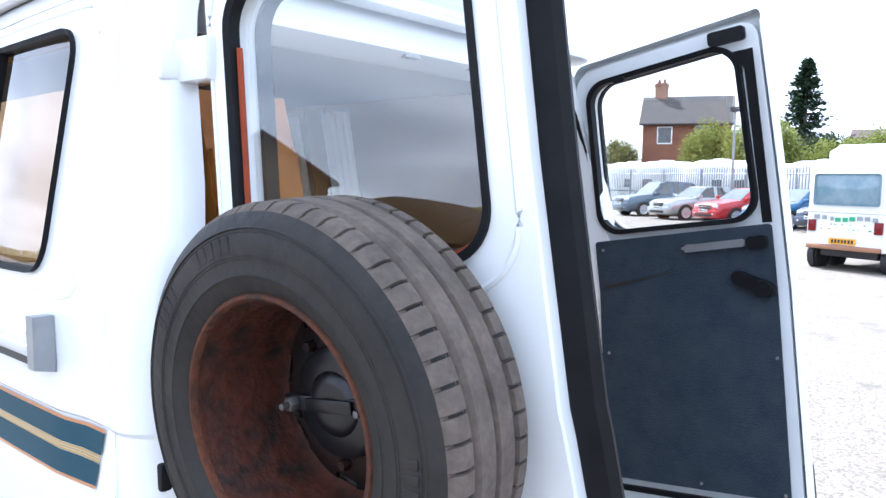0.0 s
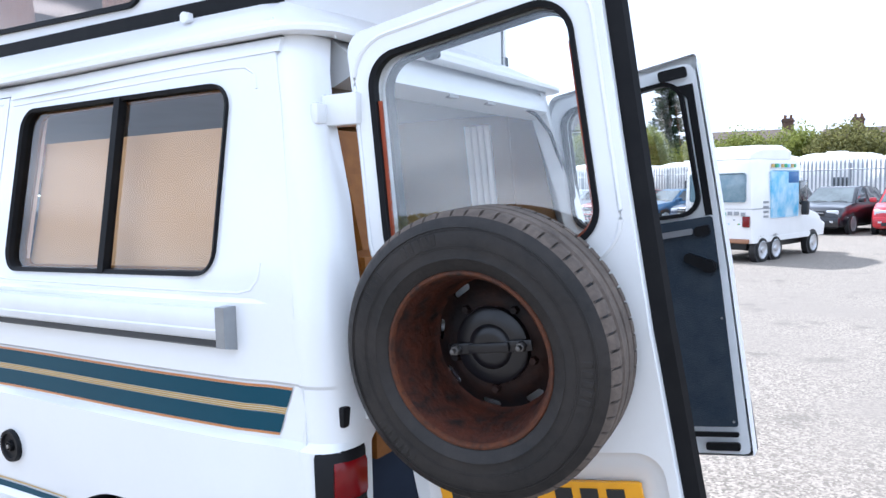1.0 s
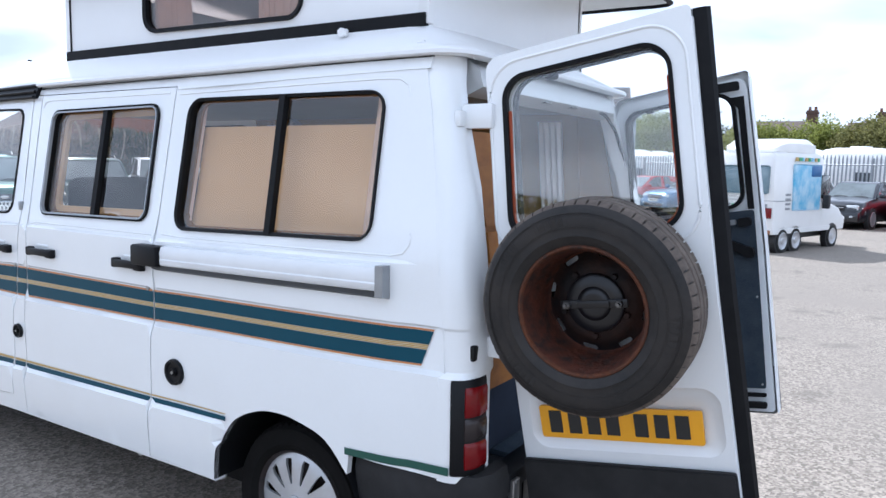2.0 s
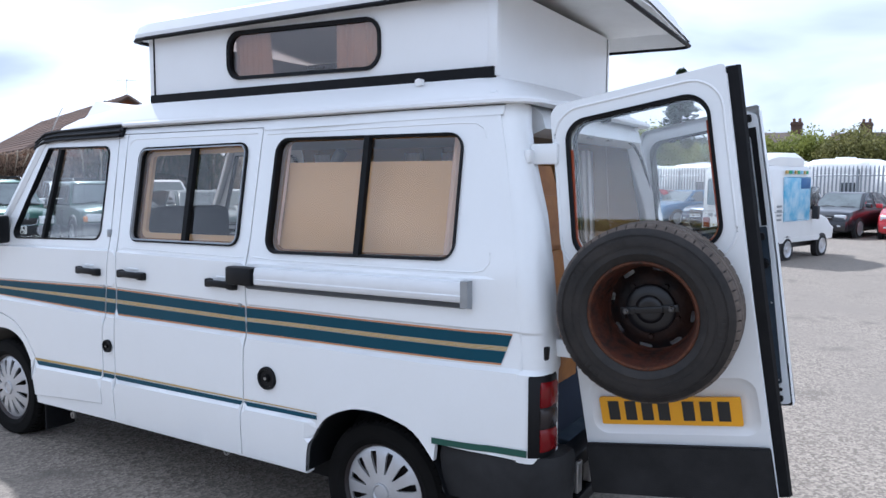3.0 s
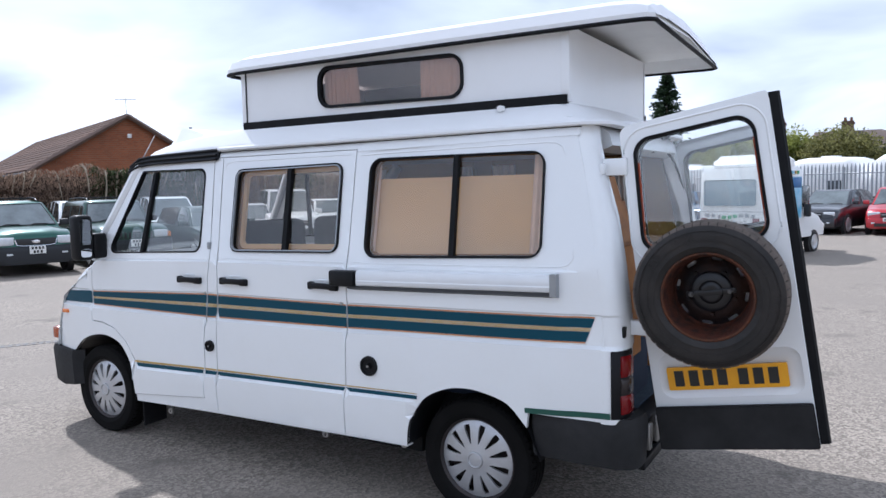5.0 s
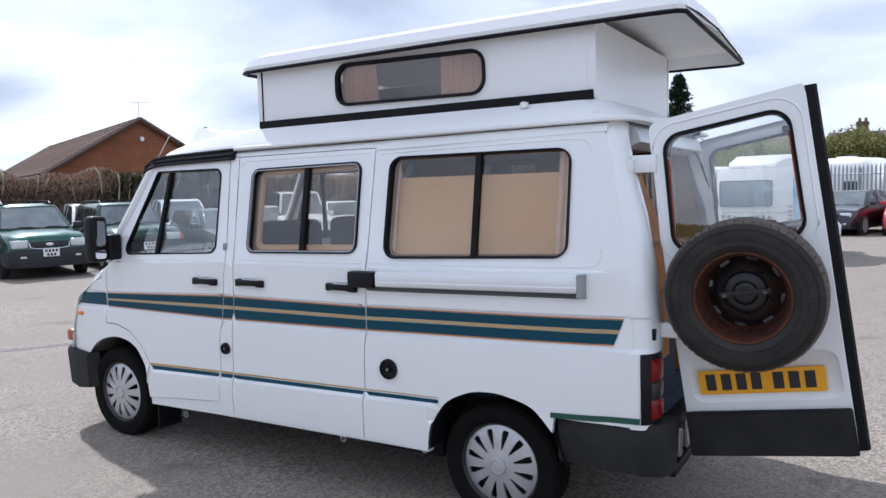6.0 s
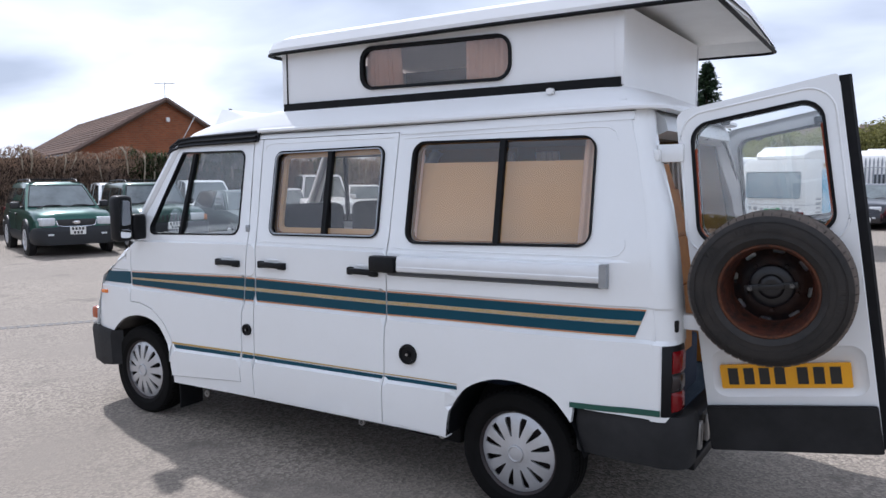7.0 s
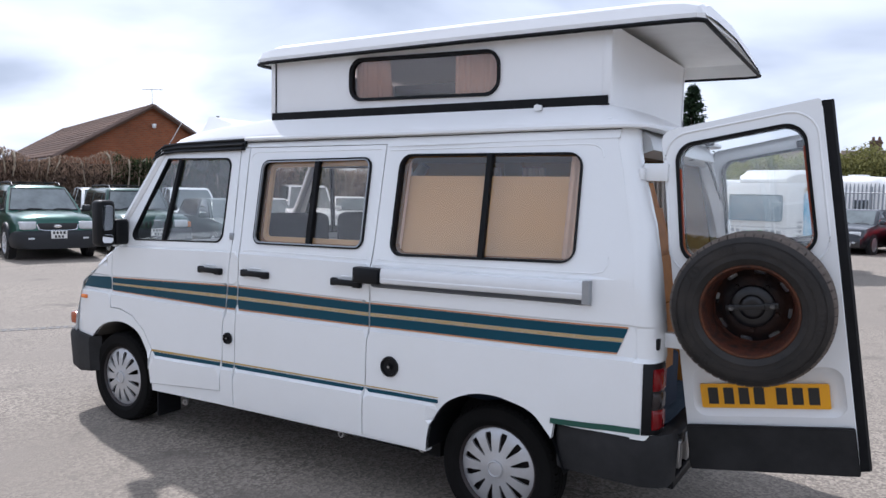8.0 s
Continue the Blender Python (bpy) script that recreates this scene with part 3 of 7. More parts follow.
# black drip moulding over the cab
for put in (near_side, far_side):
    bm = bmesh.new()
    sheet(bm, [(0.30, 1.895), (0.335, 1.945), (0.41, 1.996), (1.20, 2.024), (1.20, 1.956), (0.5, 1.946), (0.40, 1.93)], [], lambda x, z, w: put(x, z, w - 0.018), 0.08, 0.03)
    drip = part("drip_moulding", bm, PLASTIC, van, "black moulding over the cab door")
    for dz, r in ((0.058, 0.009), (0.030, 0.008), (0.004, 0.009)):
        bm = bmesh.new()
        tube(bm, [put(x, z + dz * k, -0.020) for x, z, k in ((0.33, 1.905, 0.6), (0.42, 1.937, 0.95), (0.55, 1.947, 1.0), (0.9, 1.952, 1.08), (1.19, 1.957, 1.12))], r, 6)
        part("moulding_rib", bm, PLASTIC, drip)

# high-top: fibreglass shell from the gutter up to the lifting roof
ht = []
for x, zl, zt, inn in ((0.36, 1.985, 1.992, 0.06), (0.46, 1.992, 2.045, 0.05), (0.62, 2.0, 2.085, 0.035), (0.95, 2.012, 2.12, 0.01), (1.36, 2.02, 2.15, 0.0), (2.4, 2.024, 2.15, 0.0), (3.50, 2.027, 2.15, 0.0), (3.58, 2.027, 2.138, 0.0), (3.66, 2.027, 2.10, 0.004), (3.71, 2.027, 2.075, 0.02), (3.75, 2.027, 2.058, 0.05), (3.772, 2.027, 2.047, 0.10), (3.776, 2.012, 2.03, 0.105)):
    y0 = side_y(min(x, 3.6), 2.0) - 0.012
    zm = (zl + zt) / 2
    half = [(y0 + inn, zl - 0.006), (y0 + inn, zl + 0.02), (y0 + inn + 0.012, min(zm, zl + 0.035)), (0.195 + inn, max(zt - 0.02, zl + 0.03) if zt - zl > 0.06 else zt), (0.215 + inn, zt), (0.5, zt + 0.012), (0.92, zt + 0.018)]
    full = half + [(2 * MID - y, z) for y, z in half[-2::-1]]
    ht.append([(x, y, z) for y, z in full])
bm = bmesh.new()
loft(bm, ht, closed=False)
part("high_top", bm, FIBRE, van, "white fibreglass high-top shell")
for put in (near_side, far_side):
    bm = bmesh.new()
    sheet(bm, [(1.2, 1.972), (2.338, 1.972), (2.342, 1.958), (3.668, 1.976), (3.668, 2.024), (1.2, 2.022)], [], lambda x, z, w: put(x, z, w + (0.003 if x < 2.34 else -0.003)), 0.12, 0.03)
    part("roof_gutter", bm, WHITE, van)
    bm = bmesh.new()
    sheet(bm, [(1.2, 2.002), (3.67, 2.0145), (3.67, 2.018), (1.2, 2.006)], [], lambda x, z, w: put(x, z, w - 0.006), 0.12, 0.01)
    part("gutter_seam", bm, PLASTIC, van)
# moulded lip of the shell, carried round the rear corners
bm = bmesh.new()
edge = [(x, side_y(min(x, 3.6), 2.0) - 0.012) for x in (1.2, 1.8, 2.4, 3.0, 3.5, 3.64)]
cy = edge[-1][1] + 0.13
edge += [(3.655 + 0.13 * math.sin(q), cy - 0.13 * math.cos(q)) for q in np.linspace(0.15, math.pi / 2, 8)]
edge += [(3.785, y) for y in (0.5, MID)]
edge += [(x, 2 * MID - y) for x, y in edge[-2::-1]]
ring_secs = []
for i, (x, y) in enumerate(edge):
    a, b = Vector(edge[max(i - 1, 0)]), Vector(edge[min(i + 1, len(edge) - 1)])
    t = (b - a).normalized()
    nx, ny = t.y, -t.x
    z = 2.018 + 0.006 * (min(x, 3.66) - 1.2) / 2.46
    ring_secs.append([(x + nx * o, y + ny * o, z + h) for o, h in ((-0.05, 0.026), (0.0, 0.022), (0.010, 0.012), (0.010, 0.0), (0.002, -0.004), (-0.05, -0.002))])
loft(bm, ring_secs)
part("shell_lip", bm, FIBRE, van)
for s in (0, 1):
    bm = bmesh.new()
    ys = [(x, side_y(min(x, 3.6), 2.0) + 0.026) for x in (1.0, 1.36, 2.0, 2.6, 3.2, 3.62)]
    tube(bm, [(x, 2 * MID - y if s else y, 2.068) for x, y in ys], 0.006, 6)
    part("moulded_bead", bm, FIBRE, van)
# moulded vent scoop over the cab, with two small studs
bm = bmesh.new()
loft(bm, [[(x, 0.27 + d, zb), (x, 1.57 - d, zb), (x, 1.49 - d - e, zt), (x, 0.35 + d + e, zt)] for x, d, e, zb, zt in ((0.40, 0.06, 0.0, 2.00, 2.03), (0.50, 0.03, 0.0, 2.03, 2.13), (0.60, 0.0, 0.02, 2.04, 2.205), (0.66, 0.0, 0.02, 2.05, 2.205), (0.86, 0.0, 0.0, 2.07, 2.150), (1.34, -0.04, 0.0, 2.12, 2.158))])
part("roof_scoop", bm, FIBRE, van, smooth=12)
for x, y, z in ((0.50, 0.42, 2.128), (0.63, 0.42, 2.200)):
    bm = bmesh.new()
    lathe(bm, [(0.007, z - 0.06), (0.007, z), (0.011, z + 0.004), (0.011, z + 0.016), (0.0, z + 0.018)], 10, Matrix.Translation((x, y, 0)))
    part("roof_stud", bm, PLASTIC, van)

# lifting roof: four walls, windows, lid
BX0, BX1, BY0, BY1, BZ0, BZ1 = 1.375, 3.556, 0.222, 1.56, 2.14, 2.52
POPWIN = [(1.99, 2.228), (2.984, 2.213), (2.980, 2.455), (1.99, 2.478)]
for put in (lambda x, z, w: Vector((x, BY0 + w, z)), lambda x, z, w: Vector((x, BY1 + 0.06 - w, z))):
    bm = bmesh.new()
    sheet(bm, [(BX0, BZ0), (BX1, BZ0), (BX1, BZ1), (BX0, BZ1)], [rounded(inset_loop(POPWIN, 0.012), 0.07)], put, 0.2, 0.025)
    wall = part("roof_wall", bm, FIBRE, van)
    bm = bmesh.new()
    ring(bm, rounded(inset_loop(POPWIN, 0.002), 0.085, 8), rounded(inset_loop(POPWIN, 0.020), 0.068, 8), put, -0.014, 0.02, -0.008)
    part("window_frame", bm, RUBBER, wall, "black rubber window seal")
    bm = bmesh.new()
    slab(bm, rounded(inset_loop(POPWIN, 0.018), 0.068, 8), put, 0.008, 0.012)
    part("window_pane", bm, SMOKEGLASS, wall, "smoked acrylic pane")
    for x0, x1, x2 in ((2.0, 2.235, 2.26), (2.68, 2.97, 2.66)):
        bm = bmesh.new()
        n = 24
        a = [bm.verts.new(put(x0 + (x1 - x0) * i / n, 2.49, 0.05 + 0.008 * math.sin(i * 1.9))) for i in range(n + 1)]
        b = [bm.verts.new(put(x0 + (x2 - x0 if x2 > x1 else x1 - x0) * i / n, 2.2, 0.05 + 0.01 * math.sin(i * 1.9))) for i in range(n + 1)]
        for i in range(n):
            bm.faces.new((a[i], a[i + 1], b[i + 1], b[i]))
        part("curtain", bm, CURTAIN, wall, "peach curtain behind the pane")
    bm = bmesh.new()
    sheet(bm, [(BX0, 2.14), (BX1 + 0.004, 2.14), (BX1 + 0.004, 2.186), (BX0, 2.186)], [], lambda x, z, w: put(x, z, w - 0.016), 0.3, 0.03)
    part("roof_seal", bm, RUBBER, wall, "black sealing strip")
part("roof_end_wall", new_box(BX1 - 0.02, BX1 + 0.006, BY0 + 0.01, BY1, 2.05, BZ1), FIBRE, van)
part("roof_end_wall", new_box(BX0, BX0 + 0.02, BY0 + 0.01, BY1, 2.05, BZ1), FIBRE, van)
# added dark panel and floor: they close the box so its windows look dark
part("roof_dark_panel", new_box(BX0 + 0.03, BX1 - 0.03, BY1 - 0.09, BY1 - 0.03, 2.15, BZ1), ROOFDARK, van, "dark panel added to darken the raised roof inside")
part("roof_dark_floor", new_box(BX0 + 0.03, BX1 - 0.03, BY0 + 0.07, BY1 - 0.1, 2.165, 2.20, 0.01), ROOFDARK, van, "dark floor added to shut light out of the raised roof")
part("corner_post", new_box(BX1 - 0.03, BX1 + 0.014, BY0 - 0.006, BY0 + 0.03, 2.15, BZ1, 0.004), FIBRE, van)
part("corner_post", new_box(BX0 - 0.016, BX0 + 0.02, BY0 - 0.006, BY0 + 0.03, 2.12, BZ1, 0.004), FIBRE, van)
part("corner_gap", new_box(BX0 + 0.021, BX0 + 0.027, BY0 - 0.007, BY0 + 0.01, 2.186, BZ1 - 0.02), RUBBER, van)
LX0, LX1, LY0, LY1 = 1.25, 3.99, 0.165, 1.70


def lid_section(x, drop, pull, top):
    """One half-round slice of the lid across the van."""
    z0 = 2.492 - drop
    y0, y1 = LY0 + pull, LY1 - pull
    p = [(y0, z0), (y0 - 0.004, z0 + 0.03), (y0 + 0.02, z0 + 0.085 * top), (y0 + 0.05, z0 + 0.098 * top), (y0 + 0.10, z0 + 0.118 * top), (y0 + 0.16, z0 + 0.122 * top), (y0 + 0.24, z0 + 0.15 * top), (MID, z0 + 0.165 * top)]
    q = [(y1 - (y - y0), z - 0.03) for y, z in p[-2::-1]]
    return [(x, y, z) for y, z in p + q]


bm = bmesh.new()
stations = [(LX0, 0.0, 0.09, 0.25), (LX0 + 0.02, 0.0, 0.03, 0.62), (LX0 + 0.06, 0, 0.008, 0.85), (LX0 + 0.16, 0, 0, 1.0), (2.0, 0, 0, 1), (2.8, 0.0, 0, 1), (3.5, 0.004, 0, 1), (3.78, 0.006, 0, 1), (3.90, 0.008, 0.0, 0.92), (3.96, 0.008, 0.01, 0.75), (LX1, 0.008, 0.04, 0.3)]
loft(bm, [lid_section(*s) for s in stations], closed=False)
part("roof_lid", bm, FIBRE, van, "white ribbed lid of the lifting roof", smooth=22)
bm = bmesh.new()
under = []
for x, d, pull, t in stations:
    s = lid_section(x, d, pull, t)
    z0, z1 = s[0][2], s[-1][2]
    y0, y1 = s[0][1] + 0.012, s[-1][1] - 0.012
    up = 0.075 * min(1, t * 1.05) if t > 0.3 else 0.01
    under.append([(x, y0, z0 + 0.004), (x, y0 + 0.03, z0 + up), (x, MID, z0 + up + 0.02), (x, y1 - 0.03, z1 + up), (x, y1, z1 + 0.004)])
loft(bm, under, closed=False)
part("lid_lining", bm, UNDER, van, "pale grey underside of the lid")
bm = bmesh.new()
rim = [(s[0][0], s[0][1], s[0][2]) for s in [lid_section(*q) for q in stations]]
rim2 = [(s[-1][0], s[-1][1], s[-1][2]) for s in [lid_section(*q) for q in stations]]
rear_rim = [(LX1, y, z) for _, y, z in [(0, rim[-1][1] + (rim2[-1][1] - rim[-1][1]) * f, rim[-1][2] + (rim2[-1][2] - rim[-1][2]) * f) for f in (0.25, 0.5, 0.75)]]
tube(bm, rim + rear_rim + rim2[::-1] + [(LX0, 1.2, 2.46), (LX0, 0.6, 2.49)], 0.011, 6, closed=True)
part("lid_trim", bm, RUBBER, van, "black edge trim of the lid")
bm = bmesh.new()
lathe(bm, [(0.0, 0), (0.016, 0), (0.016, 0.016), (0.0, 0.016)], 12, pose(3.215, 0.185, 2.138, 90, 0, 0))
box(bm, 3.195, 3.235, 0.17, 0.19, 2.125, 2.15, 0.004)
part("roof_clip", bm, FIBRE, van)

# pressed outlines round the window bays
BAYS = ([(2.37, 1.345)] + [(x, belt_line(x) + 0.012) for x in np.linspace(2.5, 3.60, 10)] + [(3.645, 1.372), (3.668, 1.40), (3.672, 1.44)],
        [(2.37, 1.936)] + [(x, 1.938 + 0.010 * (x - 2.4)) for x in np.linspace(2.5, 3.50, 8)] + [(3.555, 1.945), (3.590, 1.925), (3.604, 1.885)],
        [(1.30, 1.322), (1.34, 1.334)] + [(x, belt_line(x) + 0.014) for x in np.linspace(1.42, 2.30, 8)],
        [(1.268, 1.90), (1.285, 1.928), (1.325, 1.940), (1.8, 1.942), (2.30, 1.944)])
for put in (near_side, far_side):
    for line in BAYS:
        bm = bmesh.new()
        tube(bm, [put(x, z, 0.0015) for x, z in line], 0.0045, 6)
        part("pressed_line", bm, WHITE, van)
# stripes
DEC = -0.0035


def stripe(nm, m, x0, x1, z00, z01, z10, z11, slant=0.0, seg=20):
    bm = bmesh.new()
    cuts = [c for c in (-0.0315, 1.146, 1.2, 2.334) if x0 < c < x1]
    edges = [x0] + cuts + [x1]
    for a, b in zip(edges, edges[1:]):
        aa, bb = (a + 0.006 if a in cuts else a), (b - 0.006 if b in cuts else b)
        f = lambda x, za, zb: za + (zb - za) * (x - x0) / (x1 - x0)
        k = max(2, int((bb - aa) / 0.07))
        sl = slant if b == x1 else 0
        t = [(aa + (bb - aa) * i / k, f(aa + (bb - aa) * i / k, z01, z11)) for i in range(k + 1)]
        u = [(aa + (bb - sl - aa) * i / k, f(aa + (bb - sl - aa) * i / k, z00, z10)) for i in range(k + 1)]
        strip(bm, t, u, near_side, DEC)
    part(nm, bm, m, van)


# the band runs from the wing to the rear corner; its edges as heights at both ends
def band(nm, m, f0, f1):
    """f0, f1: part of the band's height, 0 at its lower edge."""
    lo = lambda x: float(np.interp(x, [-0.03, 1.15, 2.336, 3.728], [0.957, 0.947, 0.971, 1.012]))
    hi = lambda x: float(np.interp(x, [-0.03, 1.15, 2.336, 3.777], [1.056, 1.099, 1.105, 1.138]))
    bm = bmesh.new()
    gap1 = lambda z: 1.142 + 0.058 * (z - 0.8) / 0.51      # rear edge of the cab door
    gap2 = lambda z: 1.250 + 0.028 * (z - 0.59) / 0.62     # front edge of the sliding door
    ends = ((lambda z: -0.024, lambda z: gap1(z) - 0.0005), (lambda z: gap1(z) + 0.009, lambda z: gap2(z) - 0.001), (lambda z: gap2(z) + 0.008, lambda z: 2.3295), (lambda z: 2.3378, None))
    for ea, eb in ends:
        rows = []
        for f in (f1, f0):
            zz = 0.95 + 0.15 * f
            a, b = ea(zz), (eb(zz) if eb else 3.728 + 0.049 * f)
            k = 3 if b - a < 0.3 else 20
            rows.append([a + (b - a) * i / k for i in range(k + 1)])
        t, u = rows
        strip(bm, [(x, lo(x) + (hi(x) - lo(x)) * f1) for x in t], [(x, lo(x) + (hi(x) - lo(x)) * f0) for x in u], near_side, DEC)
    part(nm, bm, m, van)


band("stripe_edge", ORANGE, 0.0, 0.05)
band("stripe_band", TEAL, 0.055, 0.44)
band("stripe_line", GOLD, 0.455, 0.485)
band("stripe_line", GOLD, 0.50, 0.53)
band("stripe_line", GOLD, 0.545, 0.575)
band("stripe_band", TEAL, 0.59, 0.945)
band("stripe_edge", ORANGE, 0.95, 1.0)
bm = bmesh.new()
strip(bm, lerp_pts((-0.46, 1.035), (-0.038, 1.057), 8), lerp_pts((-0.56, 0.955), (-0.038, 0.965), 8), near_side, DEC)
part("stripe_band", bm, TEAL, van)
for f0, f1, m in ((0.66, 1.0, GOLD), (0.0, 0.62, TEAL)):
    bm = bmesh.new()
    for a, b in ((0.425, 1.130), (1.1395, 1.249), (1.2575, 2.3125), (2.3205, 2.80)):
        lo = lambda x: 0.553 + 0.082 * (x - 0.34) / 2.45
        strip(bm, [(x, lo(x) - 0.006 + 0.042 * f1 - 0.010 * (x - .34) / 2.45 * f1) for x in np.linspace(a, b, 14)], [(x, lo(x) - 0.006 + 0.042 * f0) for x in np.linspace(a, b, 14)], near_side, DEC)
    part("lower_stripe", bm, m, van)
bm = bmesh.new()
strip(bm, lerp_pts((3.43, 0.676), (3.85, 0.700), 8), lerp_pts((3.43, 0.650), (3.85, 0.672), 8), near_side, DEC)
part("lower_stripe", bm, GREENLINE, van)

# awning rail, its end cap and the sliding door's stop block
bm = bmesh.new()
loft(bm, [[near_side(x, z, w) for z, w in ((1.315 + k, 0.0), (1.312 + k, -0.032), (1.285 + k, -0.04), (1.262 + k, -0.037), (1.258 + k, -0.040), (1.238 + k, -0.037), (1.232 + k, -0.03), (1.232 + k, 0.0))] for x, k in ((2.43, -0.012), (3.0, 0.001), (3.575, 0.013))])
rail = part("awning_rail", bm, ALU, van, "white aluminium awning rail")
bm = bmesh.new()
loft(bm, [[near_side(x, z, w) for z, w in ((1.318 + k, 0.0), (1.318 + k, -0.04), (1.214 + k, -0.04), (1.205 + k, 0.0))] for x, k in ((3.575, 0.013), (3.607, 0.014))])
part("end_cap", bm, ALUGREY, rail, "dull grey end cap")
bm = bmesh.new()
loft(bm, [[near_side(x, z, w) for z, w in ((1.229 + k, 0.0), (1.229 + k, -0.026), (1.214 + k, -0.026), (1.204 + k, 0.0))] for x, k in ((2.36, -0.012), (3.0, 0.001), (3.575, 0.013))])
part("lower_channel", bm, RAILDARK, rail, "dark slide channel")
bm = bmesh.new()
box(bm, 2.25, 2.42, side_y(2.3, 1.25) - 0.055, side_y(2.3, 1.25) + 0.01, 1.212, 1.30, 0.012)
part("stop_block", bm, PLASTIC, van, "black plastic door stop")

# handles, filler caps, locks, indicator
for x0, x1, zc in ((0.925, 1.13, 1.185), (1.33, 1.55, 1.193), (2.07, 2.275, 1.203)):
    bm = bmesh.new()
    yy = side_y((x0 + x1) / 2, zc)
    box(bm, x0 + 0.02, x1, yy - 0.034, yy - 0.012, zc - 0.017, zc + 0.017, 0.008)
    box(bm, x0, x0 + 0.035, yy - 0.03, yy + 0.005, zc - 0.022, zc + 0.022, 0.008)
    box(bm, x1 - 0.05, x1 + 0.006, yy - 0.03, yy + 0.005, zc - 0.024, zc + 0.018, 0.008)
    part("door_handle", bm, PLASTIC, van, "black plastic pull handle")
    bm = bmesh.new()
    box(bm, x0 + 0.06, x1 - 0.06, yy - 0.006, yy + 0.004, zc + 0.026, zc + 0.036, 0.003)
    part("handle_recess", bm, WHITE_IN, van)
for x, z, r in ((1.203, 0.765, 0.037), (2.489, 0.776, 0.056)):
    bm = bmesh.new()
    yy = side_y(x, z)
    m = pose(x, yy, z, 90, 0, 0)
    lathe(bm, [(0, 0.004), (r * 0.2, 0.004), (r * 0.22, 0.018), (r * 0.3, 0.018), (r * 0.34, 0.006), (r * 0.72, 0.008), (r * 0.78, 0.016), (r * 0.95, 0.016), (r, 0.008), (r, -0.006)], 28, m)
    cap = part("filler_cap", bm, PLASTIC, van, "black round filler cap")
    bm = bmesh.new()
    lathe(bm, [(0, 0.02), (r * 0.13, 0.02), (r * 0.13, 0.016)], 12, m)
    part("lock", bm, STEEL, cap)
bm = bmesh.new()
box(bm, 1.172, 1.205, side_y(1.19, 1.41) - 0.01, side_y(1.19, 1.41) + 0.01, 1.385, 1.43, 0.004)
part("door_catch", bm, ALUGREY, van)
bm = bmesh.new()
box(bm, -0.41, -0.34, side_y(-0.375, 0.888) - 0.018, side_y(-0.375, 0.888) + 0.01, 0.872, 0.90, 0.008)
part("side_indicator", bm, AMBER, van, "orange side repeater lamp")
bm = bmesh.new()
box(bm, -0.645, -0.565, side_y(-0.5, 0.7) + 0.012, side_y(-0.5, 0.7) + 0.2, 0.645, 0.74, 0.02)
part("front_indicator", bm, DULLAMBER, van, "orange front indicator")
for x, z in ((1.16, 1.103), (2.295, 1.108)):
    bm = bmesh.new()
    lathe(bm, [(0, 0.008), (0.010, 0.008), (0.012, 0)], 12, pose(x, side_y(x, z), z, 90, 0, 0))
    part("door_lock", bm, STEEL, van)

# bumpers
bm = bmesh.new()
secs = []
for x, dy, z0, z1 in ((-0.30, 0.0, 0.33, 0.59), (-0.45, 0.0, 0.31, 0.60), (-0.58, 0.02, 0.335, 0.605), (-0.665, 0.07, 0.36, 0.605), (-0.715, 0.2, 0.37, 0.605), (-0.735, 0.45, 0.37, 0.605), (-0.745, 0.92, 0.37, 0.605)):
    y = side_y(max(x, -0.45), 0.6) - 0.02 + dy
    secs.append([(x, y, z1), (x - 0.012 * (dy > 0), y - 0.01, z1 - 0.04), (x, y, z0), (x + 0.06, y + 0.06, z0), (x + 0.06, y + 0.06, z1)])
secs += [[(x, 2 * MID - y, z) for x, y, z in s] for s in secs[-2::-1]]
loft(bm, secs)
part("front_bumper", bm, BUMPER, van, "dark grey plastic front bumper")
bm = bmesh.new()
secs = []
for x, y, z0 in ((3.45, -0.002, 0.44), (3.47, -0.018, 0.435), (3.70, -0.022, 0.43), (3.86, -0.016, 0.43), (3.925, 0.01, 0.43), (3.955, 0.06, 0.43), (3.96, 0.16, 0.43)):
    zt = 0.652 + 0.014 * (x - 3.45) / 0.4
    if y > 0.05:
        secs.append([(x, y, zt), (x + 0.01, y, zt - 0.04), (x, y, z0), (x - 0.05, y + 0.03, z0), (x - 0.05, y + 0.03, zt)])
    else:
        secs.append([(x, y, zt), (x, y - 0.012, zt - 0.05), (x, y + 0.008, z0), (x - 0.02, y + 0.05, z0), (x - 0.02, y + 0.05, zt)])
loft(bm, secs)
part("rear_bumper", bm, BUMPER, van, "dark grey plastic rear bumper corner")
bm = bmesh.new()
loft(bm, [[(x, 2 * MID - y, z) for x, y, z in s] for s in secs])
part("rear_bumper", bm, BUMPER, van, "dark grey plastic rear bumper corner")
bm = bmesh.new()
box(bm, 3.86, 3.955, 0.17, 1.67, 0.555, 0.62, 0.008)
box(bm, 3.90, 3.96, 0.14, 1.70, 0.39, 0.44, 0.008)
box(bm, 3.90, 3.95, 0.40, 0.46, 0.43, 0.56, 0.004)
box(bm, 3.90, 3.95, 1.38, 1.44, 0.43, 0.56, 0.004)
step = part("rear_step", bm, PLASTIC, van, "black tubular rear step")
for y in (0.20, 0.34, 1.50, 1.62):
    bm = bmesh.new()
    box(bm, 3.935, 3.968, y, y + 0.045, 0.47, 0.60, 0.004)
    box(bm, 3.90, 3.972, y + 0.012, y + 0.033, 0.585, 0.60, 0.003)
    part("step_bracket", bm, STEEL, step, "bare steel bracket")

